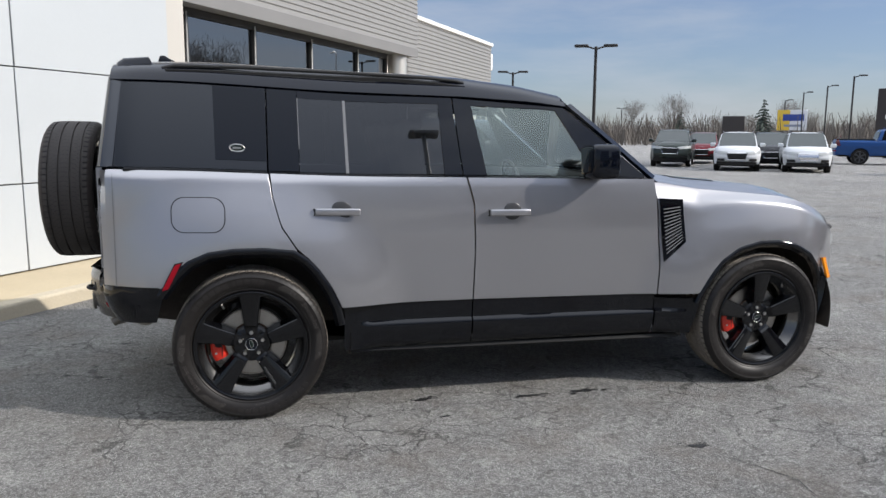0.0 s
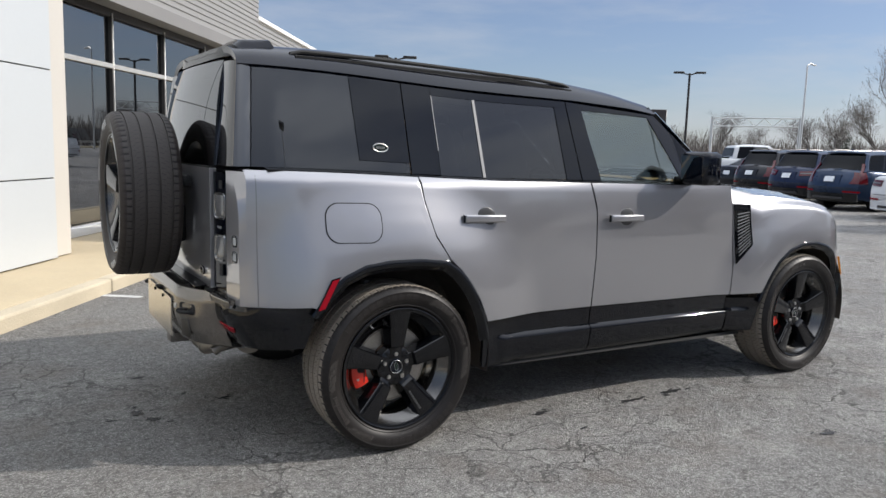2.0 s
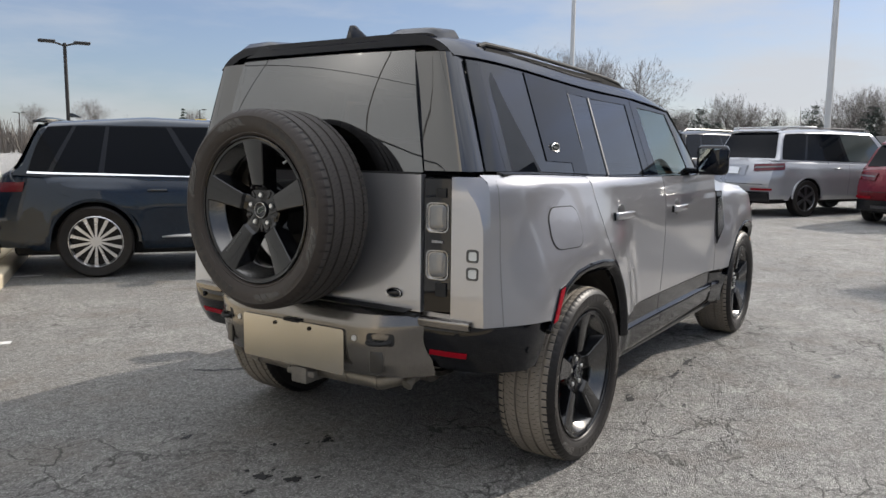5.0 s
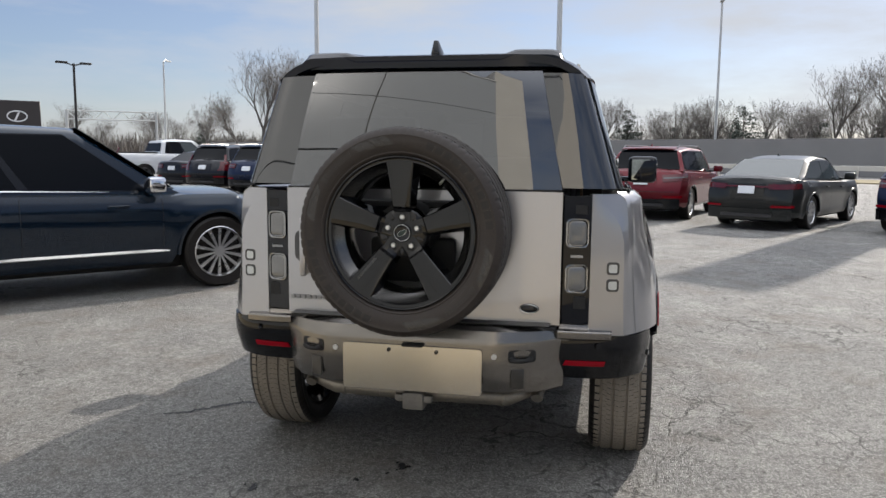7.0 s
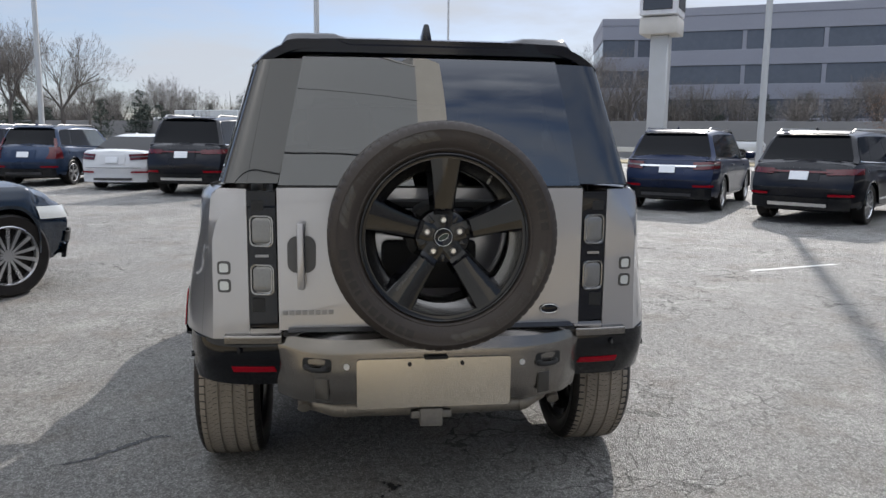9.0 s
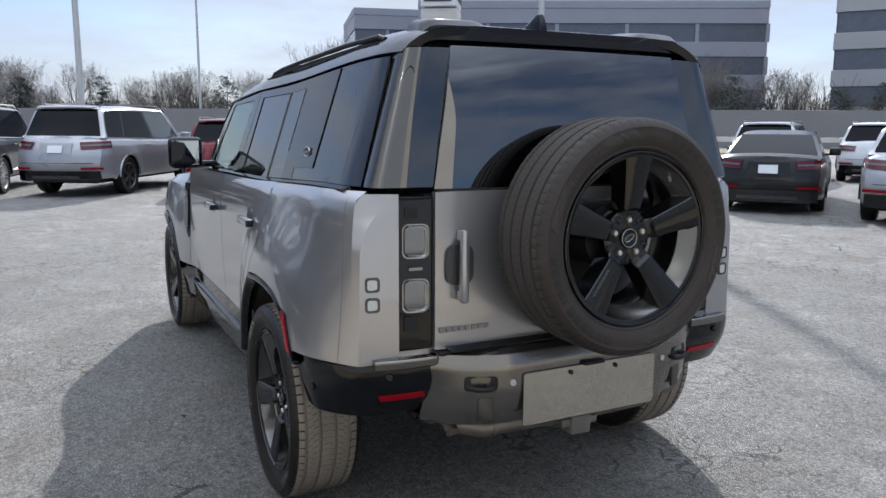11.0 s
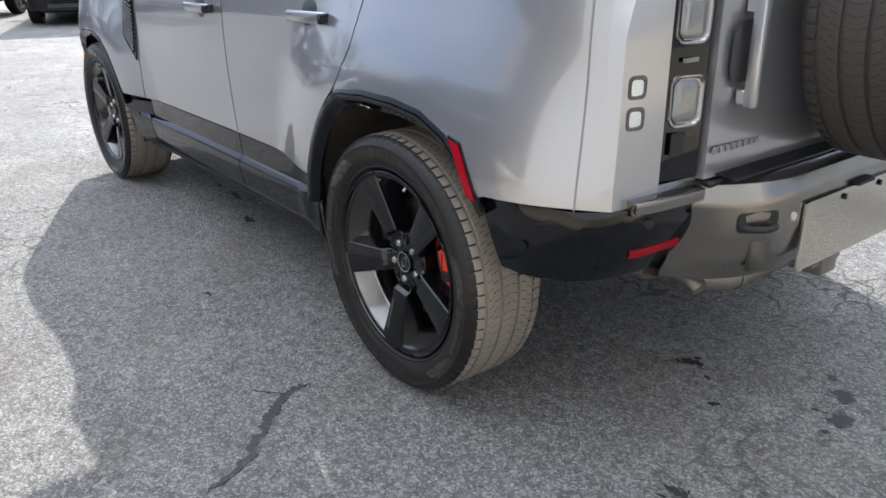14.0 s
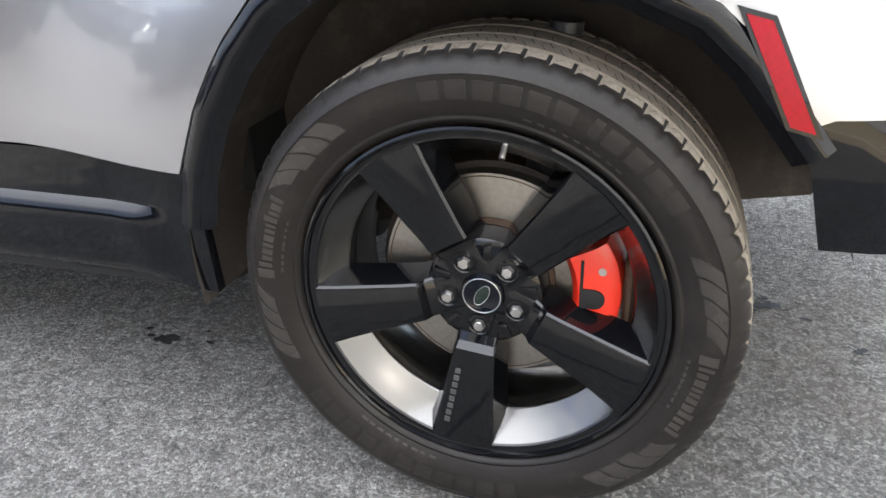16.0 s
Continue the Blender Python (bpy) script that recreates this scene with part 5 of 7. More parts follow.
        rib = prism([(-.0075, .060), (.0075, .060), (.0055, .089), (-.0055, .089)], -.0725, -.045, .0025)
        part("hub_rib", move(rib, Matrix.Rotation(2 * math.pi * (i + .5) / 5, 4, "Y")), RIM_BLACK, rim)
    part("hub_plate", lathe([(.0, -.068), (.084, -.0695), (.094, -.062), (.099, -.035), (.10, -.02)], 40), RIM_BLACK, rim)
    part("hub_cap", lathe([(.0, -.0765), (.0285, -.0765), (.0315, -.0785), (.0345, -.0775), (.0365, -.070), (.037, -.064)], 40), BLACK_GLOSS, rim)
    part("cap_ring", tube([(.0308 * math.cos(a), -.0782, .0308 * math.sin(a)) for a in [2 * math.pi * i / 36 for i in range(37)]], .0009, 6), STEEL, rim)
    em = bmesh.new()
    bmesh.ops.create_uvsphere(em, u_segments=20, v_segments=8, radius=1)
    for v in em.verts:
        v.co = Vector((v.co.x * .0215, -.0762 + v.co.y * .0022, v.co.z * .0105))
    emb = part("cap_emblem", move(em, Matrix.Rotation(radians(150), 4, "Y")), mat("dark_emblem_field", (.012, .022, .018), .25, .3), rim, "dark oval emblem with no lettering")
    part("emblem_ring", move(tube([(.020 * math.cos(a), -.0772, .0095 * math.sin(a)) for a in [2 * math.pi * i / 28 for i in range(29)]], .0007, 5), Matrix.Rotation(radians(150), 4, "Y")), STEEL, emb)
    for i in range(8):
        part("spoke_mark", move(box(-.0045, .0045, -.1012 - .0006 * i - .0012, -.1000 - .0006 * i, .136 + .0135 * i, .1465 + .0135 * i, .0005, 1), Matrix.Rotation(2 * math.pi * 3 / 5, 4, "Y") @ Matrix.Translation((.022 + .0011 * i, .0045 - .00120 * i, 0))), mat("spoke_lettering", (.05, .05, .05), .4), rim)
    valve = tube([(.010, -.080, .2545), (.010, -.094, .240)], .0048, 10)
    part("valve", move(valve, Matrix.Rotation(radians(36), 4, "Y")), STEEL, rim, "bright valve cap")
    return root


def add_brake(x, s):
    """Disc and red caliper behind the spokes; s is the side, +1 left."""
    at = Matrix.Translation((x, s * .845, .40)) @ Matrix.Diagonal((1, -s, 1, 1))

    def fin_(bm):
        move(bm, at)
        bmesh.ops.recalc_face_normals(bm, faces=bm.faces[:])
        return bm
    disc = part("brake_disc", fin_(lathe([(.106, -.006), (.108, -.012), (.1825, -.012), (.184, -.010), (.184, .012), (.106, .012)], 64)), DISC_STEEL, car)
    part("disc_groove", fin_(lathe([(.1765, -.0124), (.1775, -.0132), (.1785, -.0124)], 64)), mat("rusty_iron", (.10, .065, .045), .7, .4, .3, 20, 90, .3), disc)
    part("disc_bell", fin_(lathe([(.0, -.040), (.082, -.040), (.094, -.034), (.101, -.018), (.106, -.008)], 48)), mat("rusty_iron", (.10, .065, .045), .7, .4, .3, 20, 90, .3), disc)
    part("dust_shield", fin_(lathe([(.07, .022), (.190, .022), (.196, .010)], 40, radians(-60), radians(200))), LINER, disc)
    bm = bmesh.new()
    n = 16
    rows = []
    for i in range(n + 1):
        t = 2 * i / n - 1
        a = math.pi + radians(27) * t
        w = 1 - .26 * abs(t) ** 5
        prof = [(.136, -.018), (.138, -.036), (.148, -.0465), (.195 * (.93 + .07 * w), -.0455), (.212 * (.93 + .07 * w), -.036), (.216 * (.93 + .07 * w), .03), (.138, .03)]
        rows.append([bm.verts.new((r * math.cos(a), y, r * math.sin(a))) for r, y in prof])
    for i in range(n):
        for j in range(6):
            bm.faces.new((rows[i][j], rows[i + 1][j], rows[i + 1][j + 1], rows[i][j + 1]))
    bm.faces.new(rows[0])
    bm.faces.new(rows[-1][::-1])
    cal = part("brake_caliper", fin_(bm), RED_CAL, car, "bright red brake caliper")
    pad = prism([(-.1535, -.017)] + [(-.172 - .017 * math.cos(b), .017 * math.sin(b)) for b in [radians(-90 + 18 * k) for k in range(11)]] + [(-.1535, .017)], -.0495, -.044, .001)
    part("caliper_badge", fin_(pad), BLACK_MATTE, cal)
    part("caliper_slot", fin_(box(-.1545, -.1495, -.0480, -.044, -.066, .066, .001, 1)), BLACK_MATTE, cal)
    part("pad_bracket", fin_(box(-.232, -.214, -.020, .030, -.062, .062, .006, 1)), mat("rusty_iron", (.10, .065, .045), .7, .4, .3, 20, 90, .3), cal)
    for zz in (-.05, .05):
        part("bridge_bolt", fin_(move(tube([(0, -.0485, 0), (0, -.040, 0)], .0065, 8), Matrix.Translation((-.183, 0, zz)))), STEEL, cal)
    # damper strut beside the disc
    part("damper", fin_(join(tube([(-.07, .055, .02), (-.095, .075, .40)], .026, 12), tube([(-.08, .07, .16), (-.088, .072, .26)], .042, 14))), mat("dusty_black_steel", (.03, .03, .032), .45, .3, .2, 8, 90, .2, 0, 0, .5, .1), disc)


wheel = build_wheel("wheel")
wheel.parent = car
LEFT = Matrix.Rotation(math.pi, 4, "Z")


def spin(a):
    return Matrix.Rotation(radians(a), 4, "Y")


wheel.matrix_basis = Matrix.Translation((0, -.845, .40)) @ spin(-72)
copy_thing(wheel, Matrix.Translation((FX, -.845, .40)) @ spin(0))
copy_thing(wheel, Matrix.Translation((0, .845, .40)) @ LEFT @ spin(-30))
copy_thing(wheel, Matrix.Translation((FX, .845, .40)) @ LEFT @ spin(12))
spare = copy_thing(wheel, Matrix.Translation((-.982, .0, 1.163)) @ Matrix.Rotation(radians(-90), 4, "Z") @ spin(0))
for o_ in spare.children:
    if o_.name.startswith("tyre"):
        o_.material_slots[0].link = "OBJECT"
        # dusty brown, lightened as well for light thrown back by the showroom wall
        o_.material_slots[0].material = mat("dusty_lit_spare_rubber", (.030, .0245, .0215), .55, 0, .2, 7, 140, .25, .05, 0, .25, .04)
        o_.material_slots[1].link = "OBJECT"
        # darker than TREAD: less dust, and no bounced sunlight in the colour
        o_.material_slots[1].material = mat("spare_tread_rubber", (.040, .034, .030), .75, 0, .2, 7, 140, .25, .1)
spare["label"] = "spare wheel on the tailgate with a black five-spoke rim"
for sx in (0.0, FX):
    for sd in (-1, 1):
        add_brake(sx, sd)
# the body stands a touch higher towards the tail
for ob in car.children_recursive:
    if ob.type != "MESH" or ob.name.startswith(("wheel", "tyre", "spoke", "lug", "nut_", "hub_", "cap_", "valve", "sidewall", "tread", "brake", "disc_", "caliper", "emblem", "bridge_", "pad_b", "dust_", "damper")):
        continue
    for v in ob.data.vertices:
        v.co.z += 0.028 * sstep((0.7 - v.co.x) / 1.2) * max(0.0, v.co.z - 0.42)

# ---------- parked vehicles ----------
CAR_GLASS = mat("dark_car_glass", (.003, .004, .006), .03, 0, .1, 3, 100, .05, 0, 0, .11)
CAR_GLASS_PALE = mat("pale_car_glass", (.035, .044, .042), .04, 0, .15, 3, 100, .05, 0, .4)
ALLOY = mat("silver_alloy", (.52, .52, .53), .28, .9, .1, 6)
ALLOY_DARK = mat("dark_alloy", (.10, .10, .105), .3, .8, .1, 6)
PARKED_LENS = mat("dark_red_lamp", (.085, .002, .005), .15, 0, .2, 20, 160, .2, 0, .5)
PLATE_WHITE = mat("white_dealer_plate", (.70, .72, .74), .4)


def paint(name, c, metal=.45, rough=.28):
    return mat(name, c, rough, metal, .05, 1.2, 600, .05, 0, .35, .25, .015)


P_NAVY = mat("dark_teal_paint", (.0025, .010, .022), .14, .35, .05, 1.2, 600, .05, 0, .6, .35, .01)
P_BLACK = paint("black_paint", (.004, .005, .009), .2)
P_BLUE = paint("steel_blue_paint", (.013, .028, .062))
P_BLUE2 = paint("navy_blue_paint", (.006, .014, .043))
P_WHITE = paint("white_paint", (.60, .61, .62), 0, .35)
P_SILVER = paint("pale_silver_paint", (.38, .385, .40), .55)
P_RED = paint("dark_red_paint", (.115, .004, .010), .3)
P_GREY = paint("bronze_grey_paint", (.022, .023, .022), .3)
P_ROYAL = paint("bright_blue_paint", (.02, .07, .22), .4)
RIM_CACHE = {}


def rim_mesh(kind, r):
    """Spoked rim face, outer side towards -y."""
    key = (kind, round(r, 3))
    if key in RIM_CACHE:
        return RIM_CACHE[key]
    n, wid = {"turbine": (14, .018), "ten": (10, .022), "five": (5, .045), "six": (6, .04)}[kind]
    bms = [lathe([(r, -.085), (r * 1.02, -.10), (r * .985, -.105), (r * .95, -.09), (r * .93, -.05)], 32), lathe([(0, -.09), (.045, -.09), (.055, -.07)], 14)]
    for i in range(n):
        b = prism([(-wid * .55, .04), (wid * .55, .04), (wid * (1.5 if kind == "turbine" else 1.1), r * .96), (-wid * (.6 if kind == "turbine" else 1.1), r * .96)], -.092, -.07)
        move(b, Matrix.Rotation(2 * math.pi * i / n, 4, "Y"))
        bms.append(b)
    bm = join(*bms)
    me = bpy.data.meshes.new("rim")
    bm.to_mesh(me)
    bm.free()
    me.materials.append(ALLOY_DARK if kind == "six" else ALLOY)
    RIM_CACHE[key] = me
    return me


def tyre_mesh(R, r):
    key = ("tyre", round(R, 3))
    if key not in RIM_CACHE:
        bm = join(lathe([(r * .96, .09), (r, .10), (R * .93, .115), (R * .985, .10), (R, .07), (R, -.07), (R * .985, -.10), (R * .93, -.115), (r * 1.01, -.10), (r * .97, -.08)], 36), lathe([(0, -.035), (r * .97, -.035)], 30))
        me = bpy.data.meshes.new("wheel")
        bm.to_mesh(me)
        bm.free()
        for p in me.polygons:
            p.use_smooth = True
        me.set_sharp_from_angle(angle=radians(40))
        me.materials.append(RUBBER)
        RIM_CACHE[key] = me
    return RIM_CACHE[key]


def auto(name, label, pnt, m, wb=2.85, fo=.90, ro=1.0, hw=.95, h=1.70, sill=.30, belt_r=1.08, belt_f=1.0, hood=1.0, nose=.80, tail=1.02, xa=None, xb=None, xc=None, xd=None, R=.36, rim="ten",
         glass_side=None, rails=True, lamps="pair", chrome=False, bumper_clad=True, lampcol=None, pickup=False, face_detail=False, windows=3, roofpaint=None, deck=None, group="parked cars", facia=None, strip=None):
    """A parked vehicle: rear axle over the origin, nose towards +x."""
    root = empty(name)
    xa = wb + .05 if xa is None else xa
    xb = xa - .75 if xb is None else xb
    xc = -ro + .58 if xc is None else xc
    xd = -ro + .06 if xd is None else xd
    gs = glass_side or CAR_GLASS
    X0, X1 = -ro, wb + fo
    ra = R + .055

    def top(x):
        if deck is not None and x < xd:
            return lp(x, [X0, X0 + .12, xd], [tail, deck, belt_r])
        if x <= xd:
            return lp(x, [X0, X0 + .08, xd + .01], [tail, tail + .06, belt_r])
        if x >= xa:
            return lp(x, [xa, xa + (X1 - xa) * .55, X1 - .12, X1], [belt_f, (belt_f + hood) / 2 + .02, hood - .05, nose])
        return lp(x, [xd, xa], [belt_r, belt_f])

    def low(x):
        z = sill
        for cx in (0, wb):
            d = abs(x - cx)
            if d < ra + .02:
                z = max(z, R + math.sqrt(max(0, (ra + .02) ** 2 - d * d)))
        if x < -.7 or x > wb + .7:
            z = max(z, sill + .03)
        return min(z, top(x) - .03)

    def wid(x, z):
        t = (z - sill) / max(.1, (top(x) - sill))
        w = hw * lp(t, [0, .12, .35, .6, .82, .95, 1], [.93, .965, .975, 1.0, .985, .95, .92])
        for e, sgn in ((X0, -1), (X1, 1)):
            k = max(0, 1 - abs(x - e) / (.55 if sgn > 0 else .42))
            w *= 1 - (.16 if sgn > 0 else .10) * k ** 2.2
        for cx in (0, wb):
            w += .02 * sstep((ra + .28 - math.hypot(x - cx, z - R)) / .28)
        return w
    nu, nv = 88, 34
    made = []

    def bend(p):
        """Rounds the tail and the nose in plan and leans them in towards the top."""
        a = min(1.0, abs(p.y) / hw)
        kt = sstep((X0 + .75 - p.x) / .75)
        kn = sstep((p.x - X1 + .75) / .75)
        zb = sill + .32
        lean = .15 if deck is None and not pickup else .07
        up_t = min(1.15, max(0.0, (p.z - zb) / max(.2, tail - zb))) ** 1.4
        up_n = min(1.2, max(0.0, (p.z - zb) / max(.2, nose - zb))) ** 1.5
        dn = min(1.0, max(0.0, (zb - p.z) / .3))
        rt_ = .20 if not pickup else .06
        p.x += kt * (rt_ * a ** 4 + lean * up_t + .05 * dn)
        p.x -= kn * (.27 * a ** 3.4 + .08 * up_n + .07 * dn)
        return p

    def tailx(y, out=.012):
        return X0 - out - .05 * max(0.0, 1 - min(1.0, abs(y) / max(.3, wid(X0, tail - .1))) ** 3)

    def nosex(y, out=.012):
        return X1 + out + .07 * max(0.0, 1 - min(1.0, abs(y) / max(.3, wid(X1, nose - .1))) ** 3)

    def wrap(s, end, w_in, z0, z1, back, u, v, lift=0.0):
        """Point on a lamp that turns round a corner of the body."""
        z = z0 + (z1 - z0) * v
        if end < 0:
            we = wid(X0, z)
            if u < .62:
                y = we - w_in + w_in * u / .62
                return Vector((tailx(y), s * y, z + lift * u))
            x = X0 + back * (u - .62) / .38
            return Vector((x, s * (wid(x, z) + .010), z + lift * u))
        we = wid(X1, min(z, nose - .02))
        if u < .62:
            y = we - w_in + w_in * u / .62
            return Vector((nosex(y), s * y, z + lift * u))
        x = X1 - back * (u - .62) / .38
        return Vector((x, s * (wid(x, z) + .010), z + lift * u))

    def shell(u, v):
        x = X0 + (X1 - X0) * u
        if v <= .4:
            z = low(x) + (top(x) - low(x)) * v / .4
            return Vector((x, wid(x, z), z))
        if v >= .6:
            z = low(x) + (top(x) - low(x)) * (1 - v) / .4
            return Vector((x, -wid(x, z), z))
        k = 1 - 2 * (v - .4) / .2
        return Vector((x, wid(x, top(x)) * k, top(x) + .045 * (1 - k * k)))
    bm = grid(shell, nu, nv, (0, 0, 1))
    # close nose and tail
    for u in (0, 1):
        rows = [(shell(u, v), shell(u, 1 - v)) for v in [.02 * i for i in range(21)] + [.45, .5]]
        bow = -.05 if u == 0 else .07
        prev = None
        for i, (a, b) in enumerate(rows):
            zf = math.sin(math.pi * min(1, i / 20))
            line_ = [bm.verts.new(a.lerp(b, k / 8) + Vector((bow * (1 - abs(k / 4 - 1) ** 3) * (.3 + .7 * zf), 0, 0))) for k in range(9)]
            if prev:
                for k in range(8):
                    f = bm.faces.new((prev[k], prev[k + 1], line_[k + 1], line_[k]))
            prev = line_
    bmesh.ops.remove_doubles(bm, verts=bm.verts[:], dist=1e-4)
    bmesh.ops.recalc_face_normals(bm, faces=bm.faces[:])
    part("body", bm, pnt, root)
    # cabin
    hb = hw * .90
    ht = hw * .70

    def cab_z(x):
        return lp(x, [xd, xc, xc + (xb - xc) * .5, xb, xa], [top(xd), h - .075, h, h - .035, top(xa)])

    def cab_y(x, z):
        b0 = lp(x, [xd, xa], [belt_r, belt_f])
        return hb - (hb - ht) * max(0, (z - b0)) / max(.2, (h - b0)) - (.05 * ((x - xb) / max(.1, xa - xb)) ** 2 if x > xb else 0)

    def cabin(u, v):
        x = xd + (xa - xd) * u
        zt = cab_z(x)
        zb = lp(x, [xd, xa], [top(xd), top(xa)]) - .03
        if v <= .35:
            z = zb + (zt - .055 * sstep((zt - zb) / .2) - zb) * v / .35
            return Vector((x, cab_y(x, z), z))
        if v >= .65:
            z = zb + (zt - .055 * sstep((zt - zb) / .2) - zb) * (1 - v) / .35
            return Vector((x, -cab_y(x, z), z))
        k = 1 - 2 * (v - .35) / .3
        ye = cab_y(x, zt - .055)
        a = abs(k)
        return Vector((x, math.copysign(ye * a, k), zt - .055 * a ** 5 * sstep((zt - zb) / .2)))
    part("cabin", grid(cabin, 48, 36, (0, 0, 1)), roofpaint or pnt, root)
    # side windows
    sl_f = (xa - xb) / max(.05, (h - belt_f))
    sl_r = (xc - xd) / max(.05, (h - belt_r))
    zt_w = h - .12

    def wx(frac, z):
        a0 = xd + .20 + sl_r * max(0, z - belt_r)
        a1 = xa - .30 - sl_f * max(0, z - belt_f) * .98
        return a0 + (a1 - a0) * frac
    cuts = {3: [(0, .24), (.265, .60), (.63, 1.0)], 2: [(0, .48), (.52, 1.0)], 4: [(0, .13), (.15, .30), (.32, .62), (.65, 1.0)]}[windows]
    for s in (-1, 1):
        def band_fn(u, v):
            zb = lp(xd + (xa - xd) * u, [xd, xa], [belt_r, belt_f]) + .022
            z = zb + (zt_w + .012 - zb) * v
            x = wx(-.006 + 1.012 * u, z)
            z = min(z, cab_z(x) - .062)
            return Vector((x, s * (cab_y(x, z) + .003), z))
        part("window_surround", grid(band_fn, 16, 4, (0, s, .2), .005), BLACK_GLOSS, root)
        for a, b in cuts:
            def wf(u, v):
                z = lp(v, [0, 1], [0, 1]) * (zt_w - (lp(xd + (xa - xd) * (a + (b - a) * u), [xd, xa], [belt_r, belt_f]) + .035)) + lp(xd + (xa - xd) * (a + (b - a) * u), [xd, xa], [belt_r, belt_f]) + .035
                x = wx(a + (b - a) * u, z)
                z = min(z, cab_z(x) - .07)
                return Vector((x, s * (cab_y(x, z) + .006), z))
            part("side_window", grid(wf, 6, 4, (0, s, .2), .006), CAR_GLASS_PALE if b == 1.0 and not chrome else gs, root)
        if chrome:
            part("window_strip", grid(lambda u, v: Vector((wx(u, belt_f + .03), s * (cab_y(wx(u, belt_f), belt_r) + .018 - .016 * v), lp(wx(u, belt_f), [xd, xa], [belt_r, belt_f]) + .012 + .018 * v)), 14, 1, (0, s, 0), .01), CHROME, root, "chrome window strip")
            part("sill_strip", grid(lambda u, v: Vector((ra + .22 + (wb - 2 * ra - .32) * u, s * (wid(wb / 2, sill + .2) + .020 - .030 * v), sill + .130 + .030 * v * min(1, u * 8))), 10, 1, (0, s, .3), .01), ALU, root, "bright sill strip")
        if rails:
            part("roof_rail", tube([(xc + .1, s * ht * .93, h - .05), (xc + .25, s * ht * .95, h + .012), (xb - .25, s * ht * .95, h + .012), (xb - .05, s * ht * .93, h - .04)], .016, 6), ALLOY_DARK if not chrome else ALU, root)
        # door seams, handles
        for f in ([.60, 1.02] if not pickup else [.60, 1.0]) + [.22]:
            xx = wx(f, belt_f)
            if abs(xx) < ra or abs(xx - wb) < ra:
                continue
            part("door_seam", grid(lambda u, v: Vector((xx + .006 * u, s * (wid(xx, sill + .1 + (top(xx) - sill - .12) * v) + .0015), sill + .1 + (top(xx) - sill - .12) * v)), 1, 12, (0, s, 0)), BLACK_MATTE, root)
        for f in (.52, .92):
            xx = wx(f, belt_f) - .12
            zz = top(xx) - .13
            hbm = box(xx - .1, xx + .1, -.012, .012, zz - .016, zz + .012, .006, 1)
            for v in hbm.verts:
                v.co.y += s * (wid(xx, zz) + .022)
            part("door_handle", hbm, pnt, root)
        mb = box(xa - .42, xa - .24, -.11, .11, belt_f + .02, belt_f + .18, .04, 2)
        for v in mb.verts:
            v.co.y = s * (hw + .08 + v.co.y)
        part("door_mirror", mb, CHROME if chrome else pnt, root)
        part("mirror_foot", box(xa - .36, xa - .28, min(s * (hb - .04), s * (hw + .02)), max(s * (hb - .04), s * (hw + .02)), belt_f + .02, belt_f + .06, .01, 1), BLACK_TRIM, root)
        if bumper_clad:
            part("sill_cladding", grid(lambda u, v: Vector((ra + .03 + (wb - 2 * ra - .06) * u, s * (wid(wb / 2, sill) + .008), sill - .02 + .10 * v)), 8, 2, (0, s, 0), .02), BLACK_TRIM, root)
        for cx in (0, wb):
            part("arch_trim", grid(lambda u, v: Vector((cx + (ra + .02 - .03 * v) * math.cos(math.pi * u), s * (wid(cx, R + ra) + .006 - .01 * v), R + (ra + .02 - .03 * v) * math.sin(math.pi * u))), 20, 2, (0, s, 0), .03), BLACK_TRIM if bumper_clad else pnt, root)
            well = join(lathe([(ra + .02, hw - .36), (ra + .02, hw - .03)], 18, 0, math.pi), lathe([(0, hw - .36), (ra + .02, hw - .36)], 18, 0, math.pi))
            part("wheel_well", move(well, Matrix.Translation((cx, 0, R)) @ Matrix.Diagonal((1, s, 1, 1))), BLACK_MATTE, root)
            wl = new("wheel", tyre_mesh(R, R * .70))
            wl.parent = root
            wl.matrix_basis = Matrix.Translation((cx, s * (hw - .125), R)) @ (Matrix.Rotation(math.pi, 4, "Z") if s > 0 else Matrix.Identity(4))
            rm = new("rim", rim_mesh(rim, R * .70))
            rm.parent = wl
    # windscreen and rear window
    def ws(u, v):
        x = xa - .05 + (xb + .02 - xa + .05) * v
        zt = cab_z(x)
        k = (2 * u - 1)
        return Vector((x, k * (cab_y(x, zt - .06) - .05), zt + .008))
    part("windscreen", grid(ws, 8, 8, (1, 0, .6), .004), CAR_GLASS_PALE, root)
    def rw(u, v):
        x = xd + .03 + (xc - xd - .06) * v
        zt = cab_z(x)
        return Vector((x - .008, (2 * u - 1) * (cab_y(x, zt - .06) - .09), zt + .006))
    part("rear_window", grid(rw, 8, 8, (-1, 0, .5), .004), gs, root)
    part("underbody", box(-ro + .2, wb + fo - .25, -hw * .72, hw * .72, sill - .08, sill + .25, .03, 1), BLACK_MATTE, root)
    # tail
    zt = tail
    lc = lampcol or PARKED_LENS
    wr = wid(X0, zt - .1)
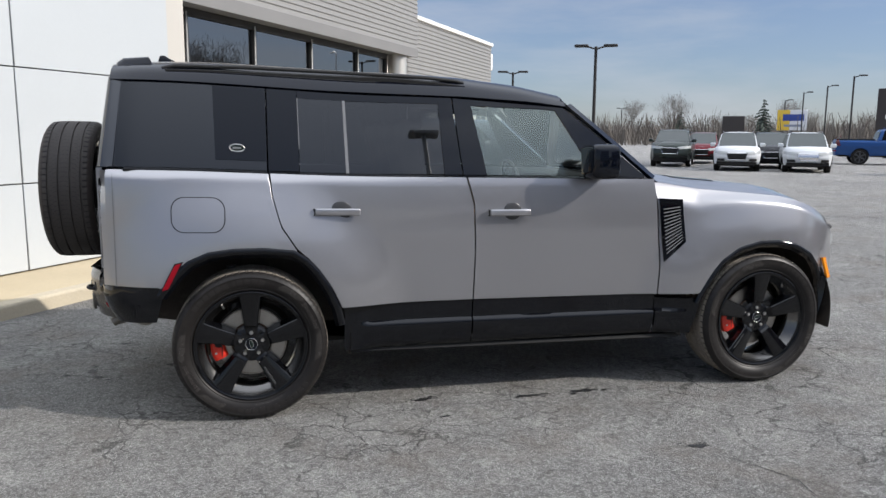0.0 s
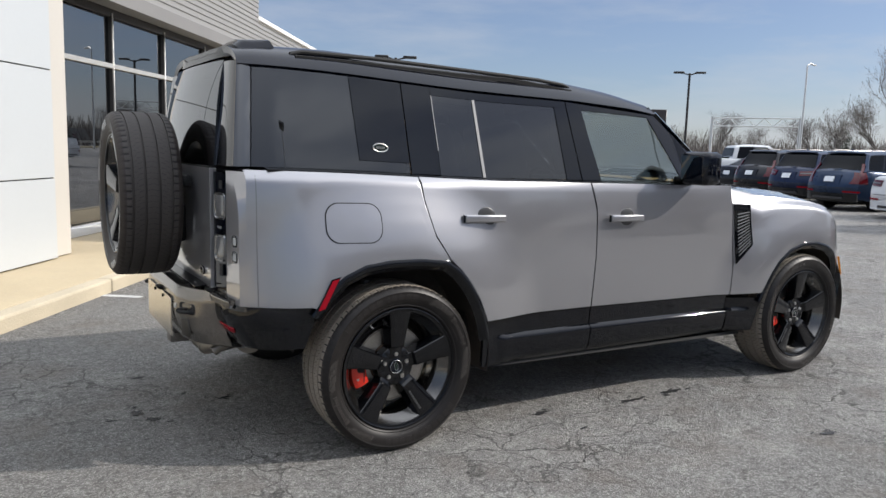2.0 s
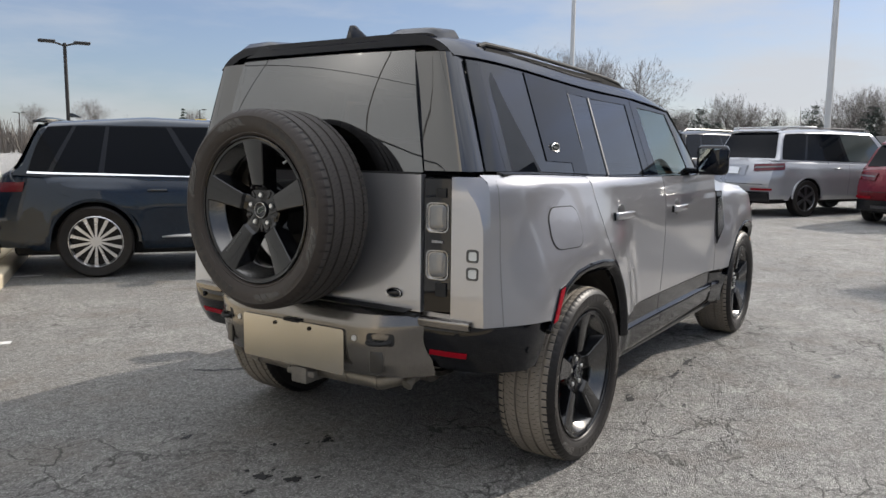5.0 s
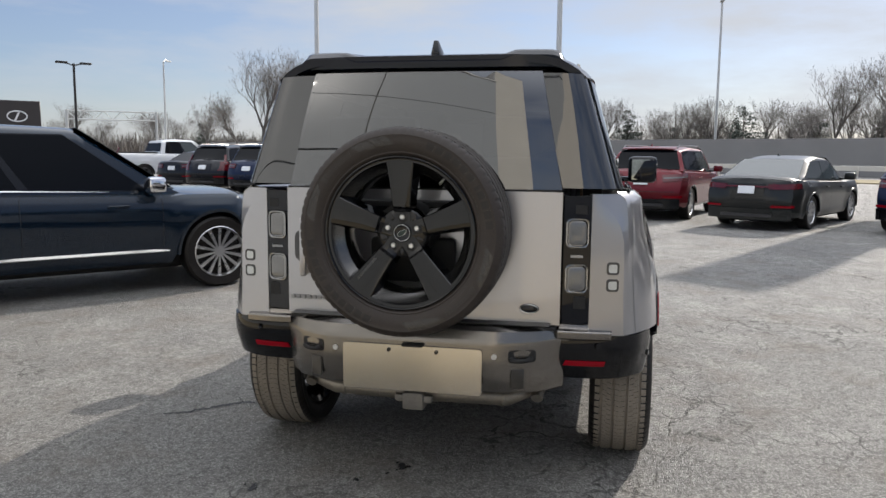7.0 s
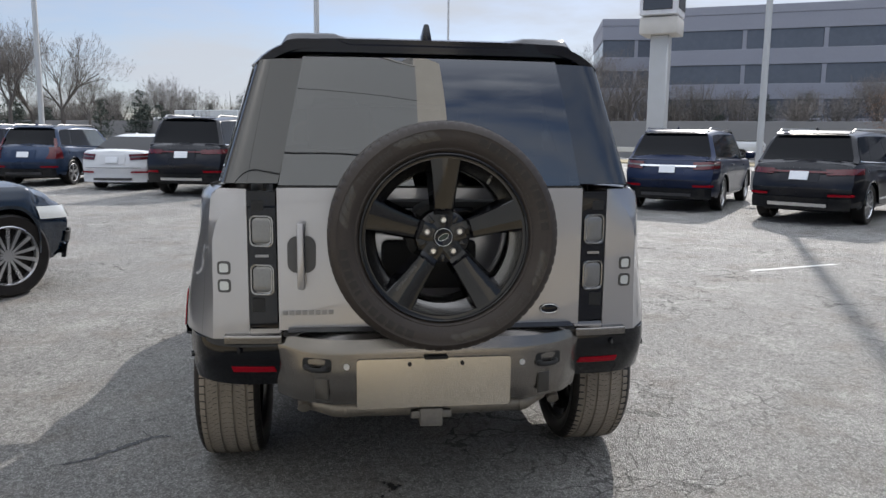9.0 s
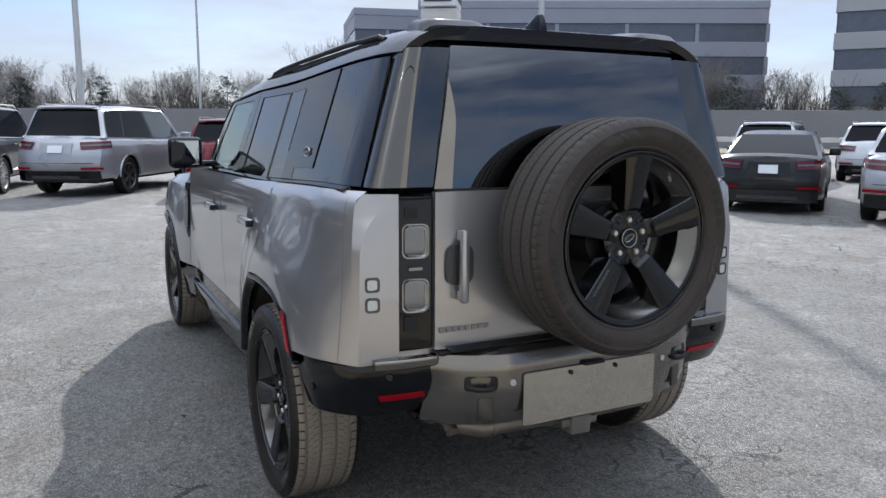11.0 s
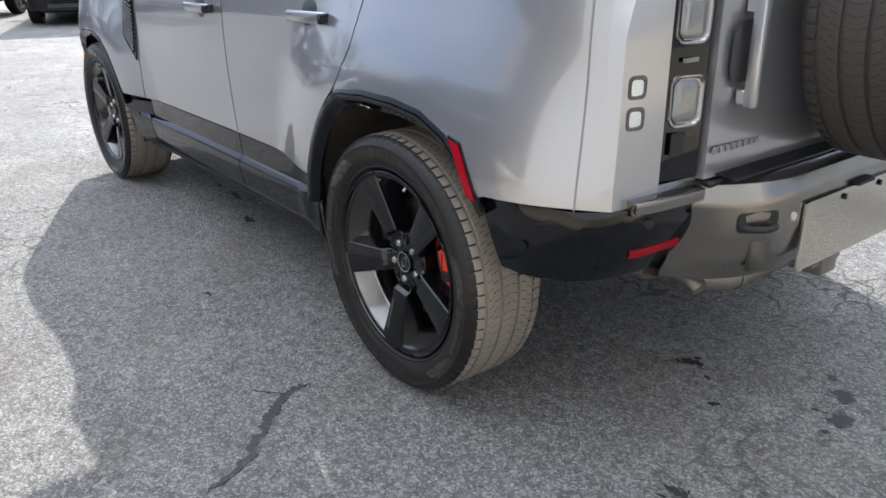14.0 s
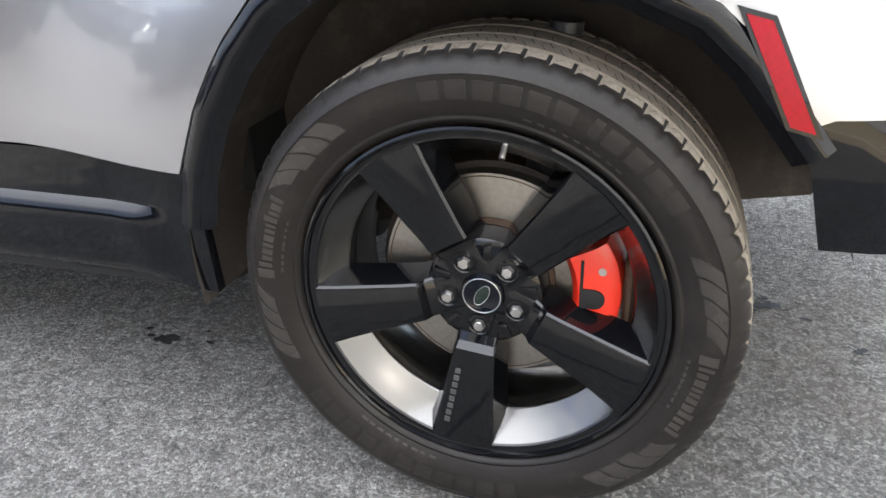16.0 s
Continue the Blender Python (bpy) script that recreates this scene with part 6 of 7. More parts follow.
    for s in (-1, 1):
        if lamps == "pair":
            lamp = part("tail_lamp", grid(lambda u, v: wrap(s, -1, .36, zt - .19, zt - .04, .26, u, v, .03), 16, 4, (-1, s * .5, 0), .03), lc, root, "red tail lamp")
            part("clear_band", grid(lambda u, v: wrap(s, -1, .34, zt - .125, zt - .095, .20, u, v, .03) + Vector((-.004, s * .004, 0)), 14, 1, (-1, s * .5, 0), .004), TAIL_LENS, lamp)
        elif lamps == "tall":
            part("tail_lamp", grid(lambda u, v: wrap(s, -1, .13 + .10 * (1 - v) ** 2, zt - .30, zt + .02, .10 + .12 * (1 - v), u, v), 10, 10, (-1, s * .5, 0), .03), lc, root, "tall red tail lamp")
            part("tail_lamp_top", grid(lambda u, v: Vector((X0 + .02 + .18 * v, s * (wr - .08 + .07 * u - .06 * v), zt + .02 + .24 * v)), 4, 6, (-1, s * .5, 0), .03), lc, root, "tall red tail lamp")
        elif lamps == "bar":
            part("tail_lamp", grid(lambda u, v: wrap(s, -1, .40, zt - .17, zt - .07, .24, u, v, .02), 16, 3, (-1, s * .5, 0), .03), lc, root, "red tail lamp")
        part("rear_reflector", grid(lambda u, v: wrap(s, -1, .34, sill + .22, sill + .262, .05, u, v) + Vector((-.022, s * .015, 0)), 10, 1, (-1, s * .3, 0), .02), RED_LENS, root)
        # headlamps
        part("headlamp", grid(lambda u, v: wrap(s, 1, hw * .42, nose - .15, nose - .03, .34, u, v, .05), 16, 4, (1, s * .4, 0), .03), WHITE_LENS, root, "clear headlamp")
        part("fog_lamp_recess", grid(lambda u, v: wrap(s, 1, hw * .30, sill + .14, sill + .24, .03, u, v) + Vector((.03, 0, 0)), 8, 2, (1, 0, 0), .02), BLACK_MATTE, root)
    if lamps == "bar" or strip:
        part("tail_strip", grid(lambda u, v: Vector((tailx((2 * u - 1) * (wr - .3), .022), (2 * u - 1) * (wr - .3), zt - .135 + .035 * v)), 14, 1, (-1, 0, 0), .02), (CHROME if strip else lc), root, "strip between the tail lamps")
    part("plate", box(X0 - .085, X0 - .062, -.16, .16, zt - .26, zt - .11, .004, 1), PLATE_WHITE, root, "white dealer plate with no lettering")
    part("plate_recess", grid(lambda u, v: Vector((tailx((2 * u - 1) * .34, .006), (2 * u - 1) * .34, zt - .30 + .24 * v)), 8, 2, (-1, 0, 0), .01), pnt, root)
    part("tailgate_seam", grid(lambda u, v: Vector((tailx((2 * u - 1) * (wr - .10), .006), (2 * u - 1) * (wr - .10), sill + .345 + .010 * v)), 12, 1, (-1, 0, 0), .004), BLACK_MATTE, root)
    part("rear_bumper", grid(lambda u, v: Vector((tailx((2 * u - 1) * wr, .03 - .012 * v), (2 * u - 1) * wr * 1.01, sill - .02 + .21 * v)), 18, 4, (-1, 0, 0), .05), BLACK_TRIM if bumper_clad or deck is None else pnt, root)
    part("rear_skid", grid(lambda u, v: Vector((tailx((2 * u - 1) * .5, .046), (2 * u - 1) * .5, sill + .03 + .06 * v)), 10, 2, (-1, 0, 0), .02), ALLOY_DARK if not chrome else ALU, root)
    part("front_bumper", grid(lambda u, v: Vector((nosex((2 * u - 1) * hw * .8, .03), (2 * u - 1) * hw * .86, sill - .01 + .13 * v)), 18, 4, (1, 0, 0), .05), BLACK_TRIM, root)
    grl = part("grille", grid(lambda u, v: Vector((nosex((2 * u - 1) * hw * .42, .016), (2 * u - 1) * hw * (.36 + .08 * v), nose - .36 + .27 * v)), 10, 4, (1, 0, 0), .02), facia or BLACK_MATTE, root)
    part("grille_frame", tube([Vector((nosex(k * hw * (.36 + .08 * v_), .03), k * hw * (.36 + .08 * v_), nose - .36 + .27 * v_)) for k, v_ in ((-1, 0), (-1, 1), (-.5, 1), (0, 1), (.5, 1), (1, 1), (1, 0), (.5, 0), (0, 0), (-.5, 0), (-1, 0))], .013, 6), CHROME, grl)
    if face_detail or facia is None:
        for j in range(4):
            part("grille_bar", grid(lambda u, v: Vector((nosex((2 * u - 1) * hw * .38, .026), (2 * u - 1) * hw * .36, nose - .32 + .06 * j + .014 * v)), 10, 1, (1, 0, 0), .01), CHROME if face_detail else BLACK_TRIM, grl)
    if deck is None and not pickup:
        part("roof_spoiler", grid(lambda u, v: Vector((xc - .14 + .2 * v, (2 * u - 1) * ht * .92, h - .055 + .035 * v - .012 * abs(2 * u - 1) ** 2)), 10, 3, (0, 0, 1), .02), roofpaint or pnt, root)
    part("aerial_fin", prism([(-.06, 0), (.08, 0), (-.02, .05), (-.05, .05)], -.012, .012, .003), pnt, root).location = (xc + .25, 0, h - .01)
    for ob in root.children_recursive:
        if ob.type == "MESH" and not ob.name.startswith(("wheel", "rim")) or ob.name.startswith("wheel_well"):
            for v in ob.data.vertices:
                v.co = bend(v.co.copy())
    tagged(root, label, "car", group)
    root.matrix_world = m
    return root


def lot(U, N, turn=0.0):
    """Pose in the lot: U along the row, N away from the building; nose away from the building."""
    return Matrix.Translation(BU @ Vector((U, -N, 0))) @ Matrix.Rotation(radians(56 - 90 + turn), 4, "Z")


SUV = dict(wb=2.75, fo=.90, ro=.95, hw=.94, h=1.68, belt_r=1.12, belt_f=1.02, hood=1.02, nose=.86, tail=1.06)
BIG = dict(wb=3.1, fo=.93, ro=1.18, hw=1.0, h=1.92, belt_r=1.22, belt_f=1.14, hood=1.12, nose=.98, tail=1.18, R=.40, sill=.36)
SEDAN = dict(wb=2.85, fo=.92, ro=1.10, hw=.925, h=1.47, sill=.24, belt_r=1.0, belt_f=.93, hood=.90, nose=.74, tail=.98, deck=1.03, xa=2.55, xb=1.62, xc=.35, xd=-.50, R=.335, rails=False, windows=2, bumper_clad=False)
# dark three-row SUV beside the main car
auto("three_row_suv", "dark teal three-row SUV with chrome mirrors and turbine rims", P_NAVY, Matrix.Translation((2.09, 5.94, 0)) @ Matrix.Rotation(radians(-40.5), 4, "Z"),
     wb=2.90, fo=.80, ro=1.12, hw=.99, h=1.72, belt_r=1.10, belt_f=1.02, hood=.96, nose=.80, tail=1.07, xa=2.54, xb=1.56, xc=-.56, xd=-1.06, R=.385, rim="turbine", chrome=True, sill=.30, lamps="bar", bumper_clad=False, face_detail=True, windows=4, rails=False)
auto("crossover", "steel-blue crossover with tall red tail lamps", P_BLUE, lot(11.6, 15.9, 25), **SUV, lamps="tall", rim="five")
auto("crossover", "dark blue crossover parked in the row", P_BLUE2, lot(14.2, 15.7, 25), **SUV, rim="five")
auto("crossover", "black crossover with slim red tail lamps", P_BLACK, lot(16.75, 15.4, 25), **SUV, lamps="tall", rim="ten")
auto("saloon_car", "dark saloon car at the end of the row", P_BLACK, lot(19.4, 15.6, 25), **SEDAN, rim="ten")
auto("saloon_car", "white saloon car with wide red tail lamps", P_WHITE, lot(8.55, 16.3, 26), **SEDAN, rim="ten")
auto("large_suv", "black large SUV with a full-width tail lamp", P_BLACK, lot(5.6, 15.9, 21), **BIG, lamps="bar", rim="turbine", chrome=True, bumper_clad=False)
auto("large_suv", "pale silver large SUV with red tail lamps", P_SILVER, lot(3.1, 16.8, 3), **BIG, lamps="pair", rim="six", bumper_clad=False)
auto("compact_suv", "dark red compact SUV with grey lower bumper", P_RED, lot(.1, 17.6, 16), **dict(SUV, h=1.66, ro=.90), rim="ten")
auto("saloon_car", "bronze-grey saloon car with a long tail lamp bar", P_GREY, lot(-2.6, 17.6, 4), **SEDAN, lamps="bar", rim="ten", glass_side=CAR_GLASS_PALE)
auto("crossover", "navy blue coupe-roofed crossover with chrome tail strip", P_BLUE2, lot(-5.6, 18.4, -4), strip=True, **dict(SUV, wb=2.95, hw=.98, h=1.70, xc=-.35, xd=-.98), rim="five")
auto("crossover", "black crossover with a chrome strip between tail lamps", P_BLACK, lot(-8.3, 17.2, -17), **dict(SUV, wb=2.85, hw=.96), lamps="bar", rim="ten", chrome=True)
auto("saloon_car", "grey saloon car beside a silver crossover", P_GREY, lot(-11.2, 16.2, -20), **SEDAN, lamps="pair", rim="ten")
auto("crossover", "silver crossover with pointed red tail lamps", P_SILVER, lot(-13.07, 14.24, -28), **dict(SUV, wb=2.66, h=1.64, xc=-.45), rim="ten")
auto("crossover", "dark crossover in the second row", P_BLUE2, lot(-13.2, 24.0, -24), **SUV, rim="ten", roofpaint=P_SILVER)
auto("crossover", "white crossover in the second row", P_WHITE, lot(-16.2, 24.2, -24), **SUV, rim="ten")
auto("crossover", "white crossover facing the showroom", P_WHITE, lot(27.9, 7.4, -90), **SUV, rim="ten")
auto("crossover", "white crossover with a bright bar grille", P_WHITE, lot(27.9, 10.15, -90), **SUV, rim="ten", facia=CHROME)
auto("crossover", "black crossover parked behind a white one", P_BLACK, lot(31.4, 8.9, -90), **SUV, rim="ten")
auto("boxy_suv", "dark green boxy SUV facing the showroom", paint("dark_green_paint", (.03, .038, .034)), lot(31.2, 4.4, -90), **dict(SUV, h=1.80, belt_r=1.2, belt_f=1.16, hood=1.14, nose=1.0), rim="five")
auto("compact_suv", "dark red compact SUV far back in the lot", P_RED, lot(36.0, 5.6, -90), **SUV, rim="ten")


def pickup(label, pnt, m):
    root = auto("pickup_truck", label, pnt, m, wb=3.7, fo=.95, ro=1.25, hw=1.0, h=1.95, sill=.50, belt_r=1.30, belt_f=1.26, hood=1.25, nose=1.08, tail=1.30, xa=3.2, xb=2.45, xc=.95, xd=.78, R=.42, rails=False, lamps="tall", rim="six", pickup=True, bumper_clad=False, windows=2, deck=1.32)
    part("bed_opening", box(-1.15, .70, -.82, .82, 1.335, 1.385, .01, 1), BLACK_MATTE, root, "dark open truck bed")
    return root


pickup("bright blue pickup truck", P_ROYAL, lot(37.0, 13.6))
pickup("white pickup truck with red tail lamps", P_WHITE, lot(24.4, 15.4))
pickup("white pickup truck on the road beyond", P_WHITE, lot(-4.0, 52.0, 90))

# ---------- poles and signs ----------
POLE_GREY = mat("pale_pole_paint", (.50, .50, .49), .45, .3, .1, 2)
POLE_DARK = mat("dark_bronze_pole", (.025, .023, .022), .5, .3, .1, 2)
CONC = mat("barrier_concrete", (.21, .205, .20), .9, 0, .15, .5, 20, .1)
BARK = mat("bare_bark", (.105, .094, .085), .95, 0, .25, 2, 30, .2)
TWIG = mat("bare_twigs", (.165, .148, .135), .95, 0, .25, .6, 30, .2)
BRUSH = mat("winter_brush", (.115, .100, .086), .95, 0, .3, .5, 20, .2)
NEEDLE = mat("dark_conifer_needles", (.040, .052, .042), .9, 0, .3, 1.5, 30, .3)
DRY_GRASS = mat("dry_verge_grass", (.20, .165, .09), .95, 0, .3, .8, 30, .25)


def polar(b, d, e=(-2.0, -1.0)):
    """Place at a compass bearing in degrees from +x and a distance, seen from about the middle of the walk."""
    return e[0] + d * math.cos(radians(b)), e[1] + d * math.sin(radians(b))


def tall_pole(x, y, h=13.5, r=.10, mate=POLE_GREY):
    root = part("lamp_post", tube([(0, 0, 0), (0, 0, h)], r, 14, r * .72), mate)
    part("base", tube([(0, 0, 0), (0, 0, .55)], r * 1.9, 14, r * 1.8), CONC, root)
    part("lamp_head", box(-.5, .5, -.18, .18, h, h + .14, .03, 1), POLE_GREY, root)
    root.location = (x, y, 0)
    tagged(root, "tall pale metal lamp post in the car lot", "lamp post", "tall lamp posts")
    return root


def small_pole(x, y, h, turn, double):
    root = part("street_lamp", tube([(0, 0, 0), (0, 0, h)], .085, 10, .07), POLE_DARK)
    for s in ((-1, 1) if double else (1,)):
        part("arm", tube([(0, 0, h - .12), (s * .3, 0, h - .02), (s * .45, 0, h)], .04, 8), POLE_DARK, root)
        part("lamp_head", box(min(s * .35, s * 1.0), max(s * .35, s * 1.0), -.17, .17, h - .02, h + .10, .03, 1), POLE_DARK, root)
    root.matrix_world = Matrix.Translation((x, y, 0)) @ Matrix.Rotation(radians(turn), 4, "Z")
    tagged(root, "dark bronze lot lamp with flat heads", "street lamp", "dark lot lamps")
    return root


for x, y in ((26.2, 11.0), (22.8, 1.0), (17.6, -12.0), (5.2, -17.4)):
    tall_pole(x, y)
tall_pole(*polar(-7.3, 78), 16, .13)
E0 = (.1, -4.96)
for b, e_, h, dbl, tn in ((65.9, 6.23, 5.6, True, -25), (50.6, 3.29, 6.6, False, -40), (49.1, 3.89, 6.6, False, -40), (52.0, 2.89, 6.6, False, -40), (53.1, 2.4, 6.6, False, -40), (63.9, 1.89, 6.6, True, -30), (71.8, 4.46, 5.6, True, -20)):
    d = (h - 1.5) / math.tan(radians(e_))
    small_pole(*polar(b, d, E0), h, tn, dbl)
small_pole(37.5, 31.0, 6.6, -40, True)
small_pole(-2.1, -13.6, 5.6, 20, True)
hx, hy = polar(34.4, 92, (-1.5, -4))
far = part("highway_lamp", join(tube([(0, 0, 0), (0, 0, 11.2)], .12, 8, .08), tube([(0, 0, 11.2), (.5, 0, 11.5), (1.0, 0, 11.4)], .06, 6), box(.7, 1.4, -.15, .15, 11.3, 11.42, .02, 1)), POLE_GREY)
far.location = (hx, hy, 0)
tagged(far, "grey highway lamp with one curved arm", "street lamp")

# dark dealer sign
sg = empty("dealer_sign")
sgx, sgy = polar(45.0, 63, (-1.2, -4.27))
part("sign_panel", box(-1.5, 1.5, -.2, .2, 1.9, 4.85, .03, 1), mat("dark_brown_sign", (.035, .028, .026), .4), sg, "dark brown sign panel")
part("post", box(-.9, -.6, -.12, .12, 0, 1.9), POLE_DARK, sg)
part("post", box(.6, .9, -.12, .12, 0, 1.9), POLE_DARK, sg)
SIGN_PALE = mat("pale_sign_print", (.62, .62, .62), .5)
ring = tube([(.62 * math.cos(a), -.215, 3.75 + .36 * math.sin(a)) for a in [2 * math.pi * i / 28 for i in range(29)]], .05, 6)
part("emblem", ring, SIGN_PALE, sg)
part("emblem_stroke", move(box(-.06, .06, -.235, -.2, -.32, .32), Matrix.Translation((0, 0, 3.75)) @ Matrix.Rotation(radians(25), 4, "Y")), SIGN_PALE, sg)
for i in range(7):
    part("letter_bar", box(-.95 + .28 * i, -.76 + .28 * i, -.225, -.205, 2.75, 3.02), SIGN_PALE, sg)
sg.matrix_world = Matrix.Translation((sgx, sgy, 0)) @ Matrix.Rotation(radians(-45), 4, "Z")
tagged(sg, "dark brown dealer sign with a pale oval emblem", "sign")
# yellow and white billboard, far off
bb = empty("billboard")
bx_, by_ = polar(52.6, 118, E0)
part("board", box(-1.9, 1.9, -.15, .15, 2.3, 5.1, .02, 1), mat("white_board", (.72, .72, .74), .5), bb)
part("yellow_field", box(-1.9, -.3, -.17, -.152, 2.3, 5.1), mat("yellow_print", (.75, .50, .06), .5), bb)
part("blue_bar", box(-1.2, 1.5, -.19, -.172, 3.6, 4.5), mat("blue_print", (.03, .06, .28), .5), bb)
part("grey_bar", box(-1.0, 1.3, -.19, -.172, 2.8, 3.1), mat("grey_print", (.25, .27, .35), .5), bb)
part("post", box(-.2, .2, -.1, .1, 0, 2.3), POLE_DARK, bb)
bb.matrix_world = Matrix.Translation((bx_, by_, 0)) @ Matrix.Rotation(radians(-38), 4, "Z")
tagged(bb, "white and yellow roadside billboard on a post", "billboard")
ds = empty("roadside_sign")
part("panel", box(-1.3, 1.3, -.15, .15, 1.4, 3.9, .02, 1), mat("dark_brown_sign", (.035, .028, .026), .4), ds)
part("post", box(-.2, .2, -.1, .1, 0, 1.4), POLE_DARK, ds)
ds.matrix_world = Matrix.Translation((*polar(56.3, 102, E0), 0)) @ Matrix.Rotation(radians(-35), 4, "Z")
tagged(ds, "plain dark roadside sign", "sign")

# pylon sign of the lot
py = empty("pylon_sign")
part("post", box(-.30, .30, -.30, .30, 0, 4.9, .03, 1), POLE_GREY, py, "square pale post")
part("cap_box", box(-.62, .62, -.62, .62, 4.9, 5.45, .04, 2), mat("cream_sign_box", (.55, .52, .47), .5), py)
part("cabinet", box(-.72, .72, -.62, .62, 5.5, 11.0, .05, 2), mat("white_board", (.72, .72, .74), .5), py)
part("dark_face", box(-.745, -.721, -.45, .50, 5.65, 7.2, .02, 1), mat("dark_sign_glass", (.03, .03, .035), .1, 0, .1, 4, 40, .05, 0, .8), py)
part("dark_band", box(-.60, .60, -.645, -.621, 5.7, 6.25, .004, 1), POLE_DARK, py)
py.matrix_world = Matrix.Translation((21.6, -10.5, 0)) @ Matrix.Rotation(radians(-34), 4, "Z")
tagged(py, "tall pylon sign with white cabinet and dark face", "sign")

# ---------- highway beyond the lot ----------
def lotp(U, N):
    return BU @ Vector((U, -N, 0))


HB = Matrix.Translation(lotp(0, 60)) @ Matrix.Rotation(radians(56), 4, "Z")
tagged(placed(part("highway_barrier", box(-95, 130, -.3, .3, 0, 2.7, .02, 1), CONC), HB), "long grey concrete highway barrier", "barrier", kind="structure")
tagged(placed(part("verge", box(-95, 130, 8, 14, -.02, .06), DRY_GRASS), HB), "strip of dry yellow grass below the highway", "grass", kind="structure")
rail = empty("guard_rail", HB)
part("rail", box(-95, 130, 7.0, 7.06, .55, .86, .01, 1), ALU, rail)
pm = box(-.05, .05, 6.95, 7.1, 0, .8)
me = bpy.data.meshes.new("post")
pm.to_mesh(me)
pm.free()
me.materials.append(ALU)
for i in range(75):
    o = new("post", me)
    o.parent = rail
    o.location = (-95 + 3 * i, 0, 0)
tagged(rail, "pale steel guard rail beside the road", "guard rail", kind="structure")

trk = empty("lorry")
part("trailer", box(-9.0, 0, -1.25, 1.25, 1.2, 3.95, .05, 1), mat("trailer_white", (.62, .63, .62), .5), trk)
part("cab", join(box(1.2, 3.4, -1.2, 1.2, .9, 3.2, .25, 2), box(3.2, 4.7, -1.0, 1.0, .9, 2.0, .2, 2)), mat("trailer_white", (.62, .63, .62), .5), trk)
part("windscreen", box(3.38, 3.44, -.95, .95, 2.1, 2.9, .02, 1), CAR_GLASS, trk)
for x in (-8.0, -6.8, 1.4, 4.0):
    for s in (-1, 1):
        part("wheel", move(tube([(0, s * .95, 0), (0, s * 1.22, 0)], .5, 18), Matrix.Translation((x, 0, .5))), RUBBER, trk)
trk.matrix_world = Matrix.Translation((*polar(10.6, 92, (-3.5, .7)), .0)) @ Matrix.Rotation(radians(56 + 0), 4, "Z")
tagged(trk, "white lorry with a long trailer on the highway", "truck")

# overhead gantry
ga = empty("road_gantry")
part("post", tube([(-5, 0, 0), (-5, 0, 6.6)], .18, 8), POLE_GREY, ga)
part("post", tube([(6, 0, 0), (6, 0, 6.6)], .18, 8), POLE_GREY, ga)
for z in (5.4, 6.5):
    part("beam", tube([(-5, 0, z), (6, 0, z)], .09, 6), POLE_GREY, ga)
for i in range(10):
    part("brace", tube([(-5 + 1.1 * i, 0, 5.4 if i % 2 else 6.5), (-3.9 + 1.1 * i, 0, 6.5 if i % 2 else 5.4)], .05, 5), POLE_GREY, ga)
ga.matrix_world = Matrix.Translation((*polar(37.8, 112, (-1.2, -4.3)), 0)) @ Matrix.Rotation(radians(-50), 4, "Z")
tagged(ga, "grey lattice road-sign gantry over the highway", "gantry")

# ---------- office buildings ----------
SPANDREL = mat("grey_precast_band", (.29, .295, .335), .8, 0, .08, .3, 5, .06)
OFFICE_GLASS = mat("office_ribbon_glass", (.10, .11, .135), .25, 0, .15, .3, 2, .2, 0, .1)


def office(name, label, width, depth, floors, fh, m, band=SPANDREL, z0=0.0):
    root = empty(name)
    part("core", box(-width / 2 + .3, width / 2 - .3, -depth + .3, -.3, 0, z0 + floors * fh - .2), mat("office_core", (.10, .10, .11), .8), root)
    for f in range(floors):
        z = z0 + f * fh
        part("band", box(-width / 2, width / 2, -depth, 0, z + fh * .55, z + fh, .03, 1), band, root)
        nb = max(3, int(width / 7.5))
        for i in range(nb):
            xa_, xb_ = -width / 2 + width * i / nb, -width / 2 + width * (i + 1) / nb
            part("window", box(xa_ + .25, xb_ - .25, -.30, -.14, z + .02, z + fh * .55 - .02), OFFICE_GLASS, root)
            part("pier", box(xa_ - .22, xa_ + .22, -.32, -.05, z, z + fh * .55), band, root)
        for s in (-1, 1):
            nd = max(2, int(depth / 7.5))
            for i in range(nd):
                ya, yb = -depth + depth * i / nd, -depth + depth * (i + 1) / nd
                xs_ = s * (width / 2 - .22)
                part("window", box(min(xs_, xs_ + s * .10), max(xs_, xs_ + s * .10), ya + .2, yb - .2, z + .02, z + fh * .55 - .02), OFFICE_GLASS, root)
    part("parapet", box(-width / 2 - .05, width / 2 + .05, -depth - .05, .05, z0 + floors * fh, z0 + floors * fh + .9, .03, 1), band, root)
    tagged(root, label, "building")
    root.matrix_world = m
    return root


